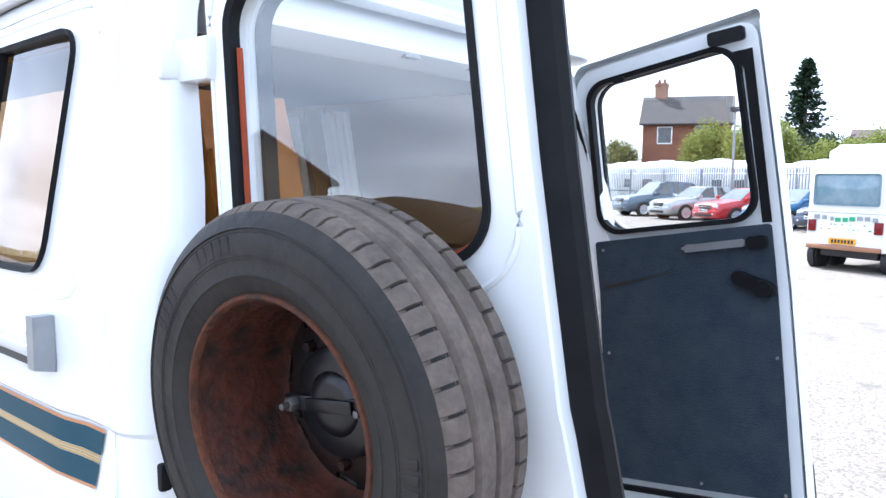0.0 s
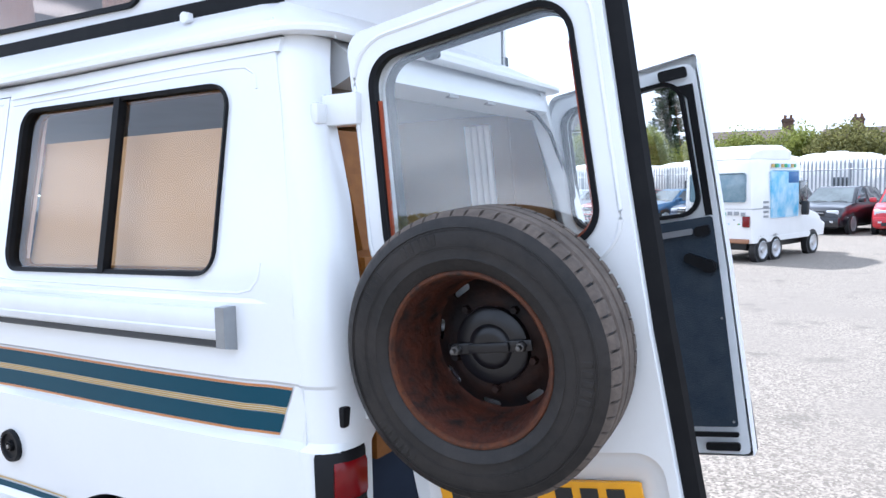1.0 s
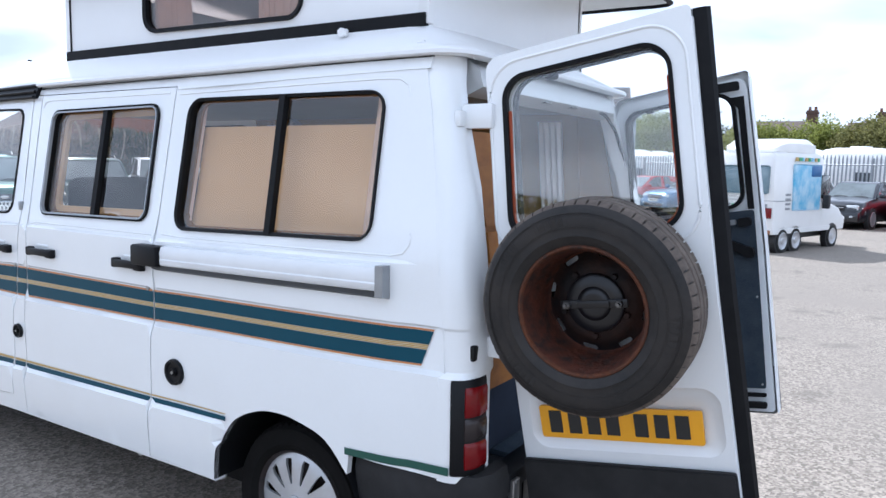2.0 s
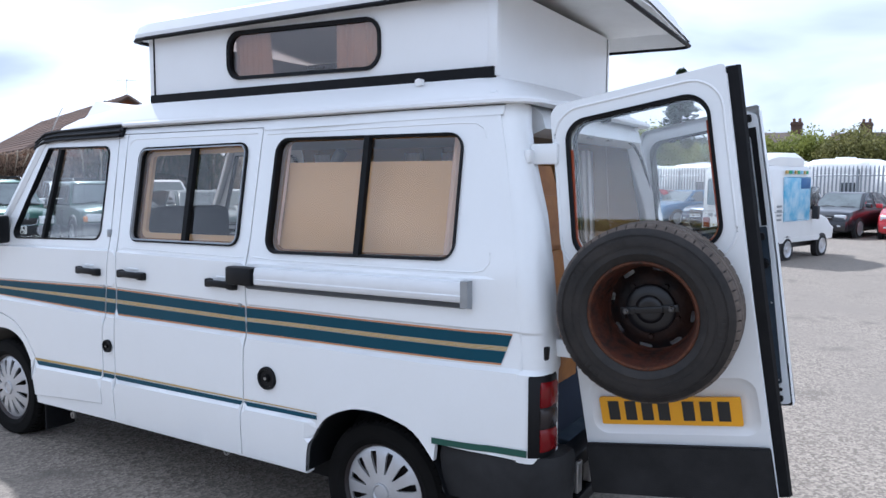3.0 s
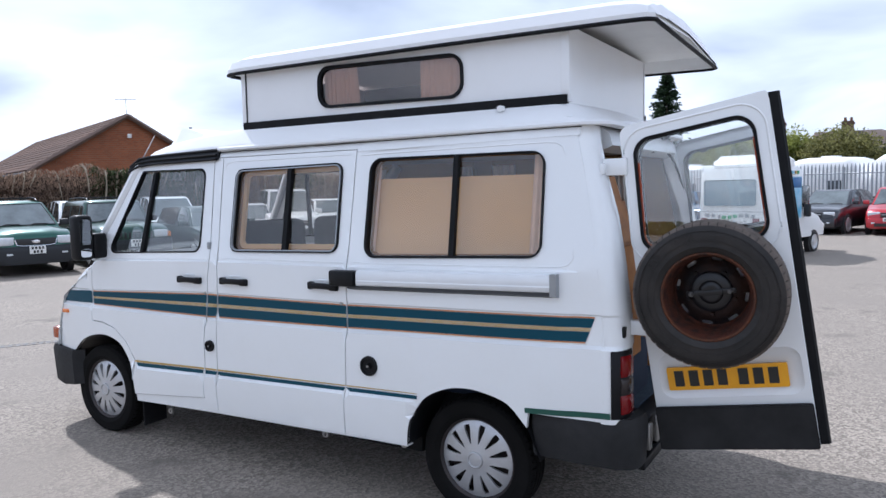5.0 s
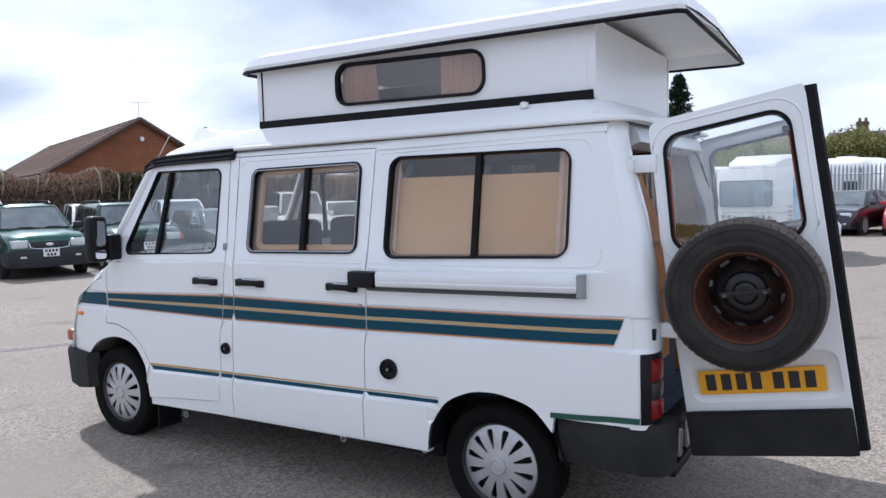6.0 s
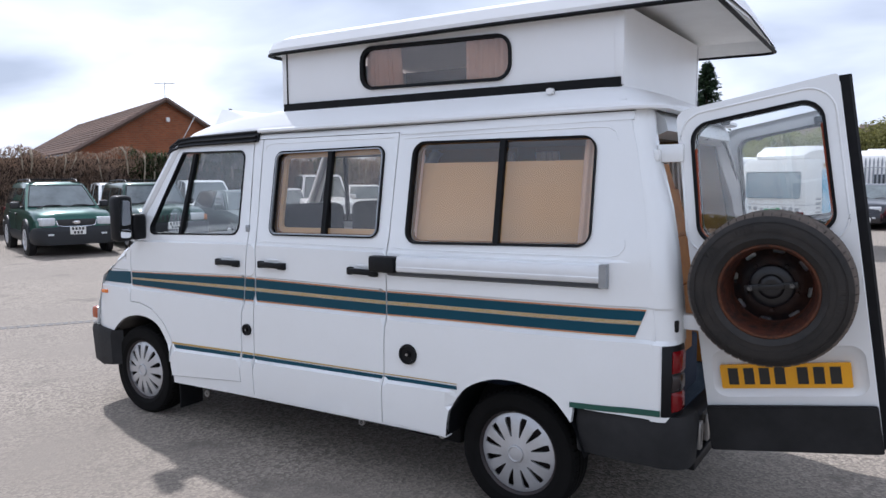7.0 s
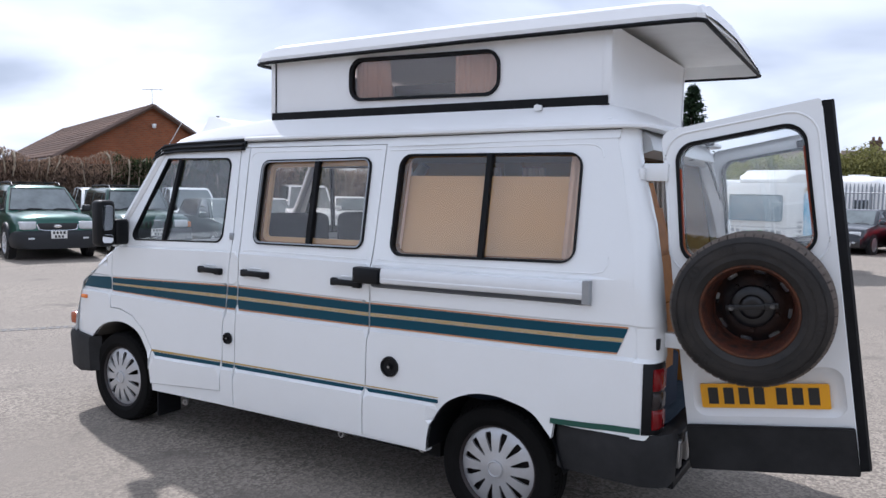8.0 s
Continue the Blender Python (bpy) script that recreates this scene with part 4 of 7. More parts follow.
# tail lamps round the rear corners
for s in (1, -1):
    fy = (lambda y: y) if s == 1 else (lambda y: 2 * MID - y)
    lamp = None
    for nm, m, z0, z1, grow in (("tail_lamp", PLASTIC, 0.668, 0.99, 0.006), ("red_lens", REDLENS, 0.865, 0.965, 0.011), ("smoked_lens", SMOKE, 0.785, 0.86, 0.011), ("red_lens", REDLENS, 0.69, 0.78, 0.011)):
        bm = bmesh.new()
        secs = []
        for z in (z0, z0 + 0.012, z1 - 0.012, z1):
            x0, y0 = rear_x(z) - 0.095, side_y(3.7, z)
            g = grow - (0.006 if z in (z0, z1) else 0)
            turn = np.linspace(0.36 if nm == "tail_lamp" else 0.84, math.pi / 2, 10)
            prof = [(x0 + (0.095 + g) * math.sin(q), y0 + 0.095 - (0.095 + g) * math.cos(q)) for q in turn]
            prof += [(x0 + 0.095 + g, y0 + 0.118), (x0 + 0.07, y0 + 0.118), (x0 + 0.03, y0 + 0.05)]
            secs.append([(x, fy(y), z) for x, y in prof])
        loft(bm, secs)
        ob = part(nm, bm, m, lamp or van)
        lamp = lamp or ob

# ---- wheels ----
def tyre_mesh(bm, m, R=0.326, half=0.095, bead=0.19, tread=True):
    prof = [(bead, half * 0.78), (bead + 0.012, half * 0.92), (bead + 0.03, half * 0.99), (bead + 0.036, half * 1.025), (bead + 0.041, half * 1.01), (bead + 0.060, half * 1.03), (bead + 0.082, half * 1.02), (bead + 0.095, half * 1.0), (R - 0.03, half * 0.96), (R - 0.012, half * 0.86), (R - 0.003, half * 0.74)]
    gro = [(R, half * 0.66), (R, half * 0.5), (R - 0.008, half * 0.47), (R - 0.008, half * 0.43), (R + 0.001, half * 0.36), (R + 0.001, half * 0.06), (R - 0.008, half * 0.02), (R - 0.008, -half * 0.02), (R + 0.001, -half * 0.06)]
    rest = [(R + 0.001, -half * 0.36), (R - 0.008, -half * 0.43), (R - 0.008, -half * 0.47), (R, -half * 0.5), (R, -half * 0.66)]
    n0 = len(prof)
    prof = prof + gro + rest + [(r, -h) for r, h in prof[::-1]]
    # each shoulder block ends in a deep narrow slot
    blocks = 58
    fr = [(0.0, 0), (0.02, 1), (0.15, 1), (0.17, 0), (0.58, 0)]
    spots = [(2 * math.pi * (i + q) / blocks, cut) for i in range(blocks) for q, cut in fr]
    steps = len(spots)
    rings = []
    for k, (r, h) in enumerate(prof):
        row = []
        for a, cut in spots:
            rr = r - 0.007 if tread and cut and k in (n0 - 1, n0, n0 + 1, n0 + 12, n0 + 13, n0 + 14) else r
            row.append(bm.verts.new((rr * math.cos(a), rr * math.sin(a), h)))
        rings.append(row)
    for k, (a, b) in enumerate(zip(rings, rings[1:])):
        for i in range(steps):
            f = bm.faces.new((a[i], a[(i + 1) % steps], b[(i + 1) % steps], b[i]))
            slot = tread and spots[i][1] and spots[(i + 1) % steps][1] and k in (n0 - 1, n0, n0 + 12, n0 + 13)
            f.material_index = 1 if n0 - 2 <= k <= len(prof) - n0 and k not in (n0 + 2, n0 + 6, n0 + 10) and not slot else 0
    if m is not None:
        bmesh.ops.transform(bm, matrix=m, verts=bm.verts)


def road_wheel(at, flip, steer=0):
    m = pose(*at, 90 if not flip else -90, 0, 0) @ pose(0, 0, 0, 0, 0, random.uniform(0, 360))
    bm = bmesh.new()
    tyre_mesh(bm, m, bead=0.212)
    w = part("wheel", bm, [ROADTYRE, ROADTYRE], van, "black tyre with silver wheel trim")
    bm = bmesh.new()
    lathe(bm, [(0.222, 0.07), (0.218, 0.085), (0.21, 0.08), (0.20, 0.05), (0.19, 0.02), (0.0, 0.02)], 48, m)
    part("rim", bm, DARKSTEEL, w)
    # hubcap with slots between the spokes
    bm = bmesh.new()
    n = 12

    def dish(u, v, q):
        r = math.hypot(u, v)
        return m @ Vector((u, v, 0.092 - 0.05 * (r / 0.217) ** 4 * 0.6 + 0.012 * math.exp(-(r / 0.05) ** 2) - q))

    holes = []
    for k in range(n):
        a = 2 * math.pi * (k + 0.5) / n
        ca, sa = math.cos(a), math.sin(a)
        quad = [(0.088, -0.0035), (0.165, -0.017), (0.186, -0.015), (0.186, 0.015), (0.165, 0.017), (0.088, 0.0035)]
        holes.append([(r * ca - t * sa, r * sa + t * ca) for r, t in quad])
    outline = [(0.217 * math.cos(2 * math.pi * i / 60), 0.217 * math.sin(2 * math.pi * i / 60)) for i in range(60)]
    # every second gap is wide, every other one a thin slit
    sheet(bm, outline, holes, dish, 0.03, 0.012)
    cap = part("hubcap", bm, HUBCAP, w, "silver plastic wheel trim with slots")
    bm = bmesh.new()
    lathe(bm, [(0.047, 0.096), (0.044, 0.104), (0.038, 0.106), (0.034, 0.1), (0, 0.101)], 32, m)
    part("cap_centre", bm, HUBCAP, cap)


road_wheel((0.0, 0.155, 0.320), False)
road_wheel((3.094, 0.155, 0.320), False)
road_wheel((0.0, 2 * MID - 0.155, 0.320), True)
road_wheel((3.094, 2 * MID - 0.155, 0.320), True)
# mud flap, hanging bracket and pipe ends under the floor
part("mud_flap", new_box(0.40, 0.415, 0.07, 0.26, 0.10, 0.36, 0.004), RUBBER, van)
for x, z in ((2.05, 0.285), (2.62, 0.315), (0.66, 0.235)):
    bm = bmesh.new()
    tube(bm, [(x, 0.15, 0.37), (x, 0.12, z + 0.03), (x + 0.01, 0.10, z + 0.015)], 0.011)
    lathe(bm, [(0.010, 0), (0.022, 0), (0.022, 0.012), (0.012, 0.012), (0.012, 0)], 16, pose(x, 0.11, z, 90, 0, 0))
    part("hanging_bracket", bm, STEEL, van, "small bracket under the sill")

# ---- open rear doors ----
LD_E1, LD_E2 = Vector((0.9890, 0.0880, 0.1360)).normalized(), Vector((-0.12334, -0.05723, 0.99071))
LD_E2 = (LD_E2 - LD_E1 * LD_E1.dot(LD_E2)).normalized()
LD_N = LD_E1.cross(LD_E2)
LD_O = Vector((4.3038, 0.2517, 0.8522))
RD_E1, RD_E2 = Vector((0.99, 0.0, 0.138)).normalized(), Vector((-0.14, -0.03, 0.99))
RD_E2 = (RD_E2 - RD_E1 * RD_E1.dot(RD_E2)).normalized()
RD_N = -RD_E1.cross(RD_E2)
RD_O = Vector((4.205, 1.775, 0.850))


def door_bow(v):
    """The doors are creased at the waist: upright below it, leaning in above."""
    return float(np.interp(v, [-0.37, 0.0, 0.36, 0.40, 0.70, 1.23], [0.056, 0.014, -0.024, -0.031, -0.030, 0.004]))


def left_door(u, v, w):
    return LD_O + LD_E1 * u + LD_E2 * v - LD_N * (w + door_bow(v))


def right_door(u, v, w):
    return RD_O + RD_E1 * u + RD_E2 * v - RD_N * (w + door_bow(v))


D_OUT = [(-0.345, -0.348), (0.340, -0.348), (0.322, 1.246), (-0.318, 1.206)]
D_WIN = [(-0.290, 0.604), (0.268, 0.610), (0.262, 1.170), (-0.268, 1.142)]
D_CREASE = [[(u, v) for u in np.linspace(-0.33, 0.34, 14)] for v in (0.36, 0.40)]
D_REC = [(-0.305, -0.098), (0.318, -0.095), (0.310, 0.13), (-0.296, 0.125)]
for put, nm in ((left_door, "left"), (right_door, "right")):
    bm = bmesh.new()
    sheet(bm, rounded(D_OUT, [0.02, 0.02, 0.015, 0.05]), [rounded(inset_loop(D_WIN, 0.01), 0.085), rounded(D_REC, 0.06)], put, 0.07, 0.06, D_CREASE)
    rec_o, rec_i = rounded(D_REC, 0.06, 8), rounded(inset_loop(D_REC, 0.022), 0.045, 8)
    a = [bm.verts.new(put(*p, 0.0)) for p in rec_o]
    b = [bm.verts.new(put(*p, 0.016)) for p in rec_i]
    for i in range(len(a)):
        bm.faces.new((a[i], a[(i + 1) % len(a)], b[(i + 1) % len(b)], b[i]))
    bm.faces.new(b)
    bmesh.ops.remove_doubles(bm, verts=bm.verts, dist=0.0004)
    door = part("rear_door", bm, WHITE, van, "white rear door standing open")
    # pressed bead round the window
    bm = bmesh.new()
    wide = inset_loop(D_WIN, -0.04)
    loop = rounded(wide, 0.11, 8)
    tube(bm, [put(*p, 0.001) for p in loop], 0.006, 6, closed=True)
    part("pressed_bead", bm, WHITE, door)
    # inner skin
    bm = bmesh.new()
    ins = [(-0.335, -0.338), (0.330, -0.338), (0.312, 1.218), (-0.308, 1.18)]
    sheet(bm, rounded(ins, [0.02, 0.02, 0.05, 0.07]), [rounded(inset_loop(D_WIN, 0.012), 0.085)], lambda u, v, w: put(u, v, 0.068 + w), 0.09, -0.02, D_CREASE)
    part("inner_skin", bm, WHITE_IN, door)
    bm = bmesh.new()
    ring(bm, rounded(inset_loop(D_WIN, 0.003), 0.085, 10), rounded(inset_loop(D_WIN, 0.016), 0.075, 10), put, -0.007, 0.022, -0.003)
    part("window_seal", bm, RUBBER, door, "thick black window rubber")
    if nm == "left":
        # the seal's red core shows at the sides and the foot of the pane
        run = rounded(inset_loop(D_WIN, 0.018), 0.070, 10)
        run = [(-0.253, 1.03)] + [p for p in run if p[1] < 0.8] + [(0.246, 1.06)]
        bm = bmesh.new()
        tube(bm, [put(u, v, 0.017) for u, v in run], 0.0065, 6)
        part("inner_seal", bm, CABLE, door, "reddish brown inner seal")
    bm = bmesh.new()
    # the pane leans a little, its foot outwards
    lean = 0.020 if nm == "left" else 0.0
    slab(bm, rounded(inset_loop(D_WIN, 0.012), 0.075, 10), lambda u, v, w: put(u, v, w + lean * (v - 0.75)), 0.010, 0.014)
    part("window_pane", bm, GLASS, door, "clear glass pane")
    # bumper piece on the lower edge
    bm = bmesh.new()
    slab(bm, rounded([(-0.349, -0.352), (0.343, -0.352), (0.338, -0.135), (-0.343, -0.135)], 0.012, 3), put, -0.026, 0.0)
    bmesh.ops.bevel(bm, geom=[e for e in bm.edges], offset=0.006, segments=2, affect="EDGES")
    part("door_bumper", bm, BUMPER, door, "dark grey bumper piece on the door")
    # free edge rubber
    bm = bmesh.new()
    loft(bm, [[put(0.338 - 0.0115 * (v + 0.35) + a, v, w) for a, w in ((0.003, 0.030), (0.016, 0.030), (0.040, 0.036), (0.050, 0.052), (0.043, 0.074), (0.014, 0.086), (0.003, 0.084))] for v in (-0.347, 0.0, 0.2, 0.36, 0.40, 0.75, 1.0, 1.20, 1.236)])
    if nm == "left":
        part("edge_rubber", bm, RUBBER, door, "black rubber on the free edge")
    else:
        bm.free()
    bm = bmesh.new()
    loft(bm, [[put(0.339 - 0.0115 * (v + 0.35) + a, v, w) for a, w in ((0.0, 0.0), (0.004, 0.004), (0.004, 0.066), (0.0, 0.07))] for v in (-0.342, 0.0, 0.36, 0.40, 0.75, 1.21)])
    part("door_edge", bm, WHITE_IN, door)

    # inner panel
    bm = bmesh.new()
    pan = [(-0.305, -0.225), (0.300, -0.225), (0.298, 0.606), (-0.298, 0.590)]
    sheet(bm, rounded(pan, 0.012, 3), [], lambda u, v, w: put(u, v, 0.0925 - w), 0.08, 0.0035, D_CREASE)
    panel = part("door_panel", bm, CARPET, door, "dark blue-grey carpeted lining panel")
    bm = bmesh.new()
    ring(bm, rounded(inset_loop(D_WIN, 0.006), 0.08, 10), rounded(inset_loop(D_WIN, 0.022), 0.07, 10), put, 0.095, 0.06, 0.092)
    part("inner_window_rubber", bm, RUBBER, door, "black inner window surround")
    bm = bmesh.new()
    slab(bm, [(0.225, 1.130), (0.300, 1.130), (0.300, 0.61), (0.272, 0.61), (0.270, 1.075), (0.250, 1.105)], put, 0.0935, 0.09)
    part("lining_strip", bm, RUBBER, door)
    for v0, v1, u0, u1, m in ((1.158, 1.20, 0.175, 0.285, PLASTIC), (-0.315, -0.285, 0.17, 0.30, PLASTIC), (1.115, 1.135, -0.15, -0.11, PLASTIC), (-0.262, -0.245, -0.29, 0.30, RUBBER)):
        bm = bmesh.new()
        slab(bm, rounded([(u0, v0), (u1, v0), (u1, v1), (u0, v1)], 0.01, 3), put, 0.103, 0.089)
        part("latch" if m is PLASTIC else "lower_seal", bm, m, door, "black door latch" if m is PLASTIC else "")
    bm = bmesh.new()
    slab(bm, rounded([(0.03, 0.535), (0.22, 0.543), (0.22, 0.567), (0.03, 0.559)], 0.008, 3), put, 0.118, 0.108)
    slab(bm, rounded([(0.03, 0.538), (0.05, 0.538), (0.05, 0.56), (0.03, 0.56)], 0.004, 2), put, 0.11, 0.09)
    part("grab_handle", bm, ALUGREY, panel, "grey metal grab handle")
    bm = bmesh.new()
    slab(bm, rounded([(0.225, 0.53), (0.285, 0.535), (0.285, 0.575), (0.225, 0.57)], 0.014, 3), put, 0.115, 0.089)
    part("lock_knob", bm, PLASTIC, panel, "black lock knob")
    bm = bmesh.new()
    slab(bm, rounded([(0.165, 0.44), (0.285, 0.375), (0.295, 0.42), (0.18, 0.475)], 0.018, 3), put, 0.118, 0.089)
    slab(bm, [(0.262 + 0.026 * math.cos(k), 0.412 + 0.026 * math.sin(k)) for k in np.linspace(0, 2 * math.pi, 17)[:-1]], put, 0.128, 0.1)
    part("release_lever", bm, PLASTIC, panel, "black release lever")
    for u, v in ((-0.27, 0.56), (0.018, 0.548), (-0.275, 0.2), (0.285, 0.2), (-0.27, -0.205), (0.03, -0.205), (0.285, -0.205)):
        bm = bmesh.new()
        slab(bm, [(u + 0.005 * math.cos(k), v + 0.005 * math.sin(k)) for k in np.linspace(0, 2 * math.pi, 9)[:-1]], put, 0.0965, 0.09)
        part("screw", bm, STEEL, panel)
    bm = bmesh.new()
    slab(bm, [(-0.287, 0.43), (-0.02, 0.478), (-0.02, 0.474), (-0.28, 0.418)], put, 0.0945, 0.092)
    part("panel_crack", bm, INK, panel)

# hinges and door stay
bm = bmesh.new()
box(bm, 3.762, 3.875, 0.135, 0.195, 1.782, 1.862, 0.006)
box(bm, 3.755, 3.78, 0.10, 0.17, 1.787, 1.84, 0.006)
part("door_hinge", bm, WHITE, van, "white painted strap hinge")
bm = bmesh.new()
box(bm, 3.885, 4.02, 0.095, 0.16, 1.045, 1.112, 0.006)
part("door_hinge", bm, WHITE, van, "white painted strap hinge")
part("hinge_stop", new_box(3.872, 3.902, 0.018, 0.06, 1.042, 1.095, 0.006), PLASTIC, van, "black rubber door stop")

# number plate with plain bars for its characters
bm = bmesh.new()
slab(bm, rounded([(-0.265, -0.056), (0.255, -0.056), (0.255, 0.056), (-0.265, 0.056)], 0.008, 3), left_door, -0.004, 0.008)
plate = part("number_plate", bm, PLATE, van, "yellow number plate")
for k, u in enumerate((-0.212, -0.147, -0.084, -0.022, 0.068, 0.131, 0.194)):
    bm = bmesh.new()
    slab(bm, [(u - 0.021, -0.037), (u + 0.021, -0.037), (u + 0.021, 0.04), (u - 0.021, 0.04)], left_door, -0.0065, -0.003)
    part("plate_bar", bm, INK, plate)

# spare wheel bolted to the door; its carrier stands a little askew on the door
SP_X = Vector((0.9890, 0.0500, 0.1360)).normalized()
SP_Y = (LD_E2 - SP_X * SP_X.dot(LD_E2)).normalized()
SPM = Matrix((SP_X, SP_Y, SP_X.cross(SP_Y))).transposed().to_4x4()
SPM.translation = Vector((4.3028, 0.2640, 0.8520)) + SP_X * 0.001 + SP_Y * 0.420 + SP_X.cross(SP_Y) * 0.158
bm = bmesh.new()
tyre_mesh(bm, SPM, R=0.318, half=0.103, bead=0.183)
spare = part("spare_tyre", bm, [TYRE, TREAD], van, "worn spare tyre on a rusty rim")
for a0, k in ((96, 5), (132, 4), (-20, 5), (210, 6)):
    for i in range(k):
        part("sidewall_mark", new_box(0.252, 0.276, -0.0065, 0.0065, 0.1025, 0.1062, 0.001, 1, SPM @ Matrix.Rotation(radians(a0 + 4.2 * i), 4, "Z")), TYRE, spare)
for r, z in ((0.2195, 0.1056), (0.243, 0.1062), (0.2475, 0.1062), (0.279, 0.1032), (0.2845, 0.1022)):
    bm = bmesh.new()
    lathe(bm, [(r - 0.0016, z - 0.002), (r - 0.0006, z + 0.0006), (r + 0.0006, z + 0.0006), (r + 0.0016, z - 0.002)], 96, SPM)
    part("sidewall_rib", bm, TYRE, spare)
bm = bmesh.new()
lathe(bm, [(0.181, 0.088), (0.177, 0.074), (0.171, 0.060), (0.169, 0.035), (0.163, 0.012), (0.162, -0.02), (0.161, -0.045), (0.158, -0.068), (0.152, -0.074)], 72, SPM)
rim = part("rim", bm, RUST, spare, "rusty steel wheel rim")
bm = bmesh.new()
lathe(bm, [(0.195, 0.076), (0.1945, 0.091), (0.191, 0.096), (0.186, 0.0965), (0.182, 0.093), (0.1805, 0.087)], 72, SPM)
part("rim_flange", bm, FLANGE, spare, "orange rusted rim edge")
bm = bmesh.new()
vents = []
for k in range(8):
    a = radians(119 + 45 * k)
    loop = rounded([(-0.024, -0.008), (0.024, -0.008), (0.024, 0.008), (-0.024, 0.008)], 0.0075, 4)
    vents.append([(0.145 * math.cos(a) - t * math.sin(a) + q * math.cos(a), 0.145 * math.sin(a) + t * math.cos(a) + q * math.sin(a)) for t, q in loop])


def wheel_disc(u, v, q):
    r = math.hypot(u, v)
    return SPM @ Vector((u, v, float(np.interp(r, [0, 0.08, 0.102, 0.120, 0.138, 0.159], [-0.055, -0.052, -0.047, -0.052, -0.066, -0.074])) - q))


sheet(bm, [(0.159 * math.cos(2 * math.pi * i / 60), 0.159 * math.sin(2 * math.pi * i / 60)) for i in range(60)], vents, wheel_disc, 0.02, 0.006)
part("wheel_disc", bm, RUSTDARK, spare, "dark rusty wheel centre")
bm = bmesh.new()
lathe(bm, [(0.090, -0.050), (0.088, -0.036), (0.080, -0.031), (0.052, -0.029), (0.046, -0.022), (0.030, -0.018), (0.012, -0.020), (0, -0.021)], 40, SPM)
part("hub", bm, HUBBLACK, spare, "black wheel hub cover")
for k in range(5):
    a = radians(-95 + 72 * k)
    bm = bmesh.new()
    lathe(bm, [(0, -0.034), (0.008, -0.034), (0.010, -0.040), (0.010, -0.052)], 6, SPM @ Matrix.Translation((0.101 * math.cos(a), 0.101 * math.sin(a), 0)))
    part("wheel_bolt", bm, RUSTDARK, spare)
bm = bmesh.new()
for k in range(2):
    x0 = -0.104 if k == 0 else 0.034
    box(bm, x0, x0 + 0.07, -0.013, 0.013, -0.028, -0.020, 0.003, 2, SPM)
box(bm, -0.05, 0.05, -0.011, 0.011, -0.020, -0.014, 0.003, 2, SPM)
part("clamp_bar", bm, HUBBLACK, spare, "black clamp bar with two nuts")
for s in (-1, 1):
    bm = bmesh.new()
    lathe(bm, [(0.0, -0.006), (0.010, -0.006), (0.0125, -0.009), (0.0125, -0.020)], 6, SPM @ Matrix.Translation((0.081 * s, 0.0, 0)))
    lathe(bm, [(0.0, 0.008), (0.0055, 0.007), (0.006, -0.008)], 10, SPM @ Matrix.Translation((0.081 * s, 0.0, 0)))
    part("clamp_nut", bm, NUT, spare)
bm = bmesh.new()
lathe(bm, [(0.0, -0.098), (0.095, -0.098), (0.095, -0.112), (0.0, -0.112)], 40, SPM)
for sx in (-1, 1):
    box(bm, sx * 0.24 - 0.012, sx * 0.24 + 0.012, -0.09, 0.09, -0.128, -0.100, 0.006, 2, SPM)
box(bm, -0.25, 0.25, -0.03, 0.03, -0.122, -0.108, 0.005, 2, SPM)
part("mount_bracket", bm, RAILDARK, spare, "dark mounting bracket behind the wheel")

# door mirror
bm = bmesh.new()
box(bm, 0.045, 0.150, -0.185, -0.055, 1.292, 1.612, 0.032, 3)
mirror = part("door_mirror", bm, PLASTIC, van, "tall black door mirror")
bm = bmesh.new()
box(bm, 0.075, 0.15, -0.06, 0.045, 1.30, 1.48, 0.02, 3)
part("mirror_arm", bm, PLASTIC, mirror)
bm = bmesh.new()
slab(bm, rounded([(-0.165, 1.405), (-0.085, 1.405), (-0.085, 1.58), (-0.165, 1.58)], 0.025, 4), lambda u, v, w: Vector((0.151 + w, u, v)), 0.0, 0.003)
part("mirror_glass", bm, MIRROR, mirror, "mirror glass")
bm = bmesh.new()
slab(bm, rounded([(-0.165, 1.318), (-0.085, 1.318), (-0.085, 1.378), (-0.165, 1.378)], 0.02, 4), lambda u, v, w: Vector((0.151 + w, u, v)), 0.0, 0.003)
part("wide_mirror_glass", bm, MIRROR, mirror, "small wide-angle mirror glass")

# ---- inside the van ----
def folds(bm, put, x0, x1, z0, z1, w, amp=0.012, waves=6, n=40):
    a = [bm.verts.new(put(x0 + (x1 - x0) * i / n, z1, w + amp * math.sin(2 * math.pi * waves * i / n))) for i in range(n + 1)]
    b = [bm.verts.new(put(x0 + (x1 - x0) * i / n, z0, w + 1.4 * amp * math.sin(2 * math.pi * waves * i / n + 0.4))) for i in range(n + 1)]
    for i in range(n):
        bm.faces.new((a[i], a[i + 1], b[i + 1], b[i]))


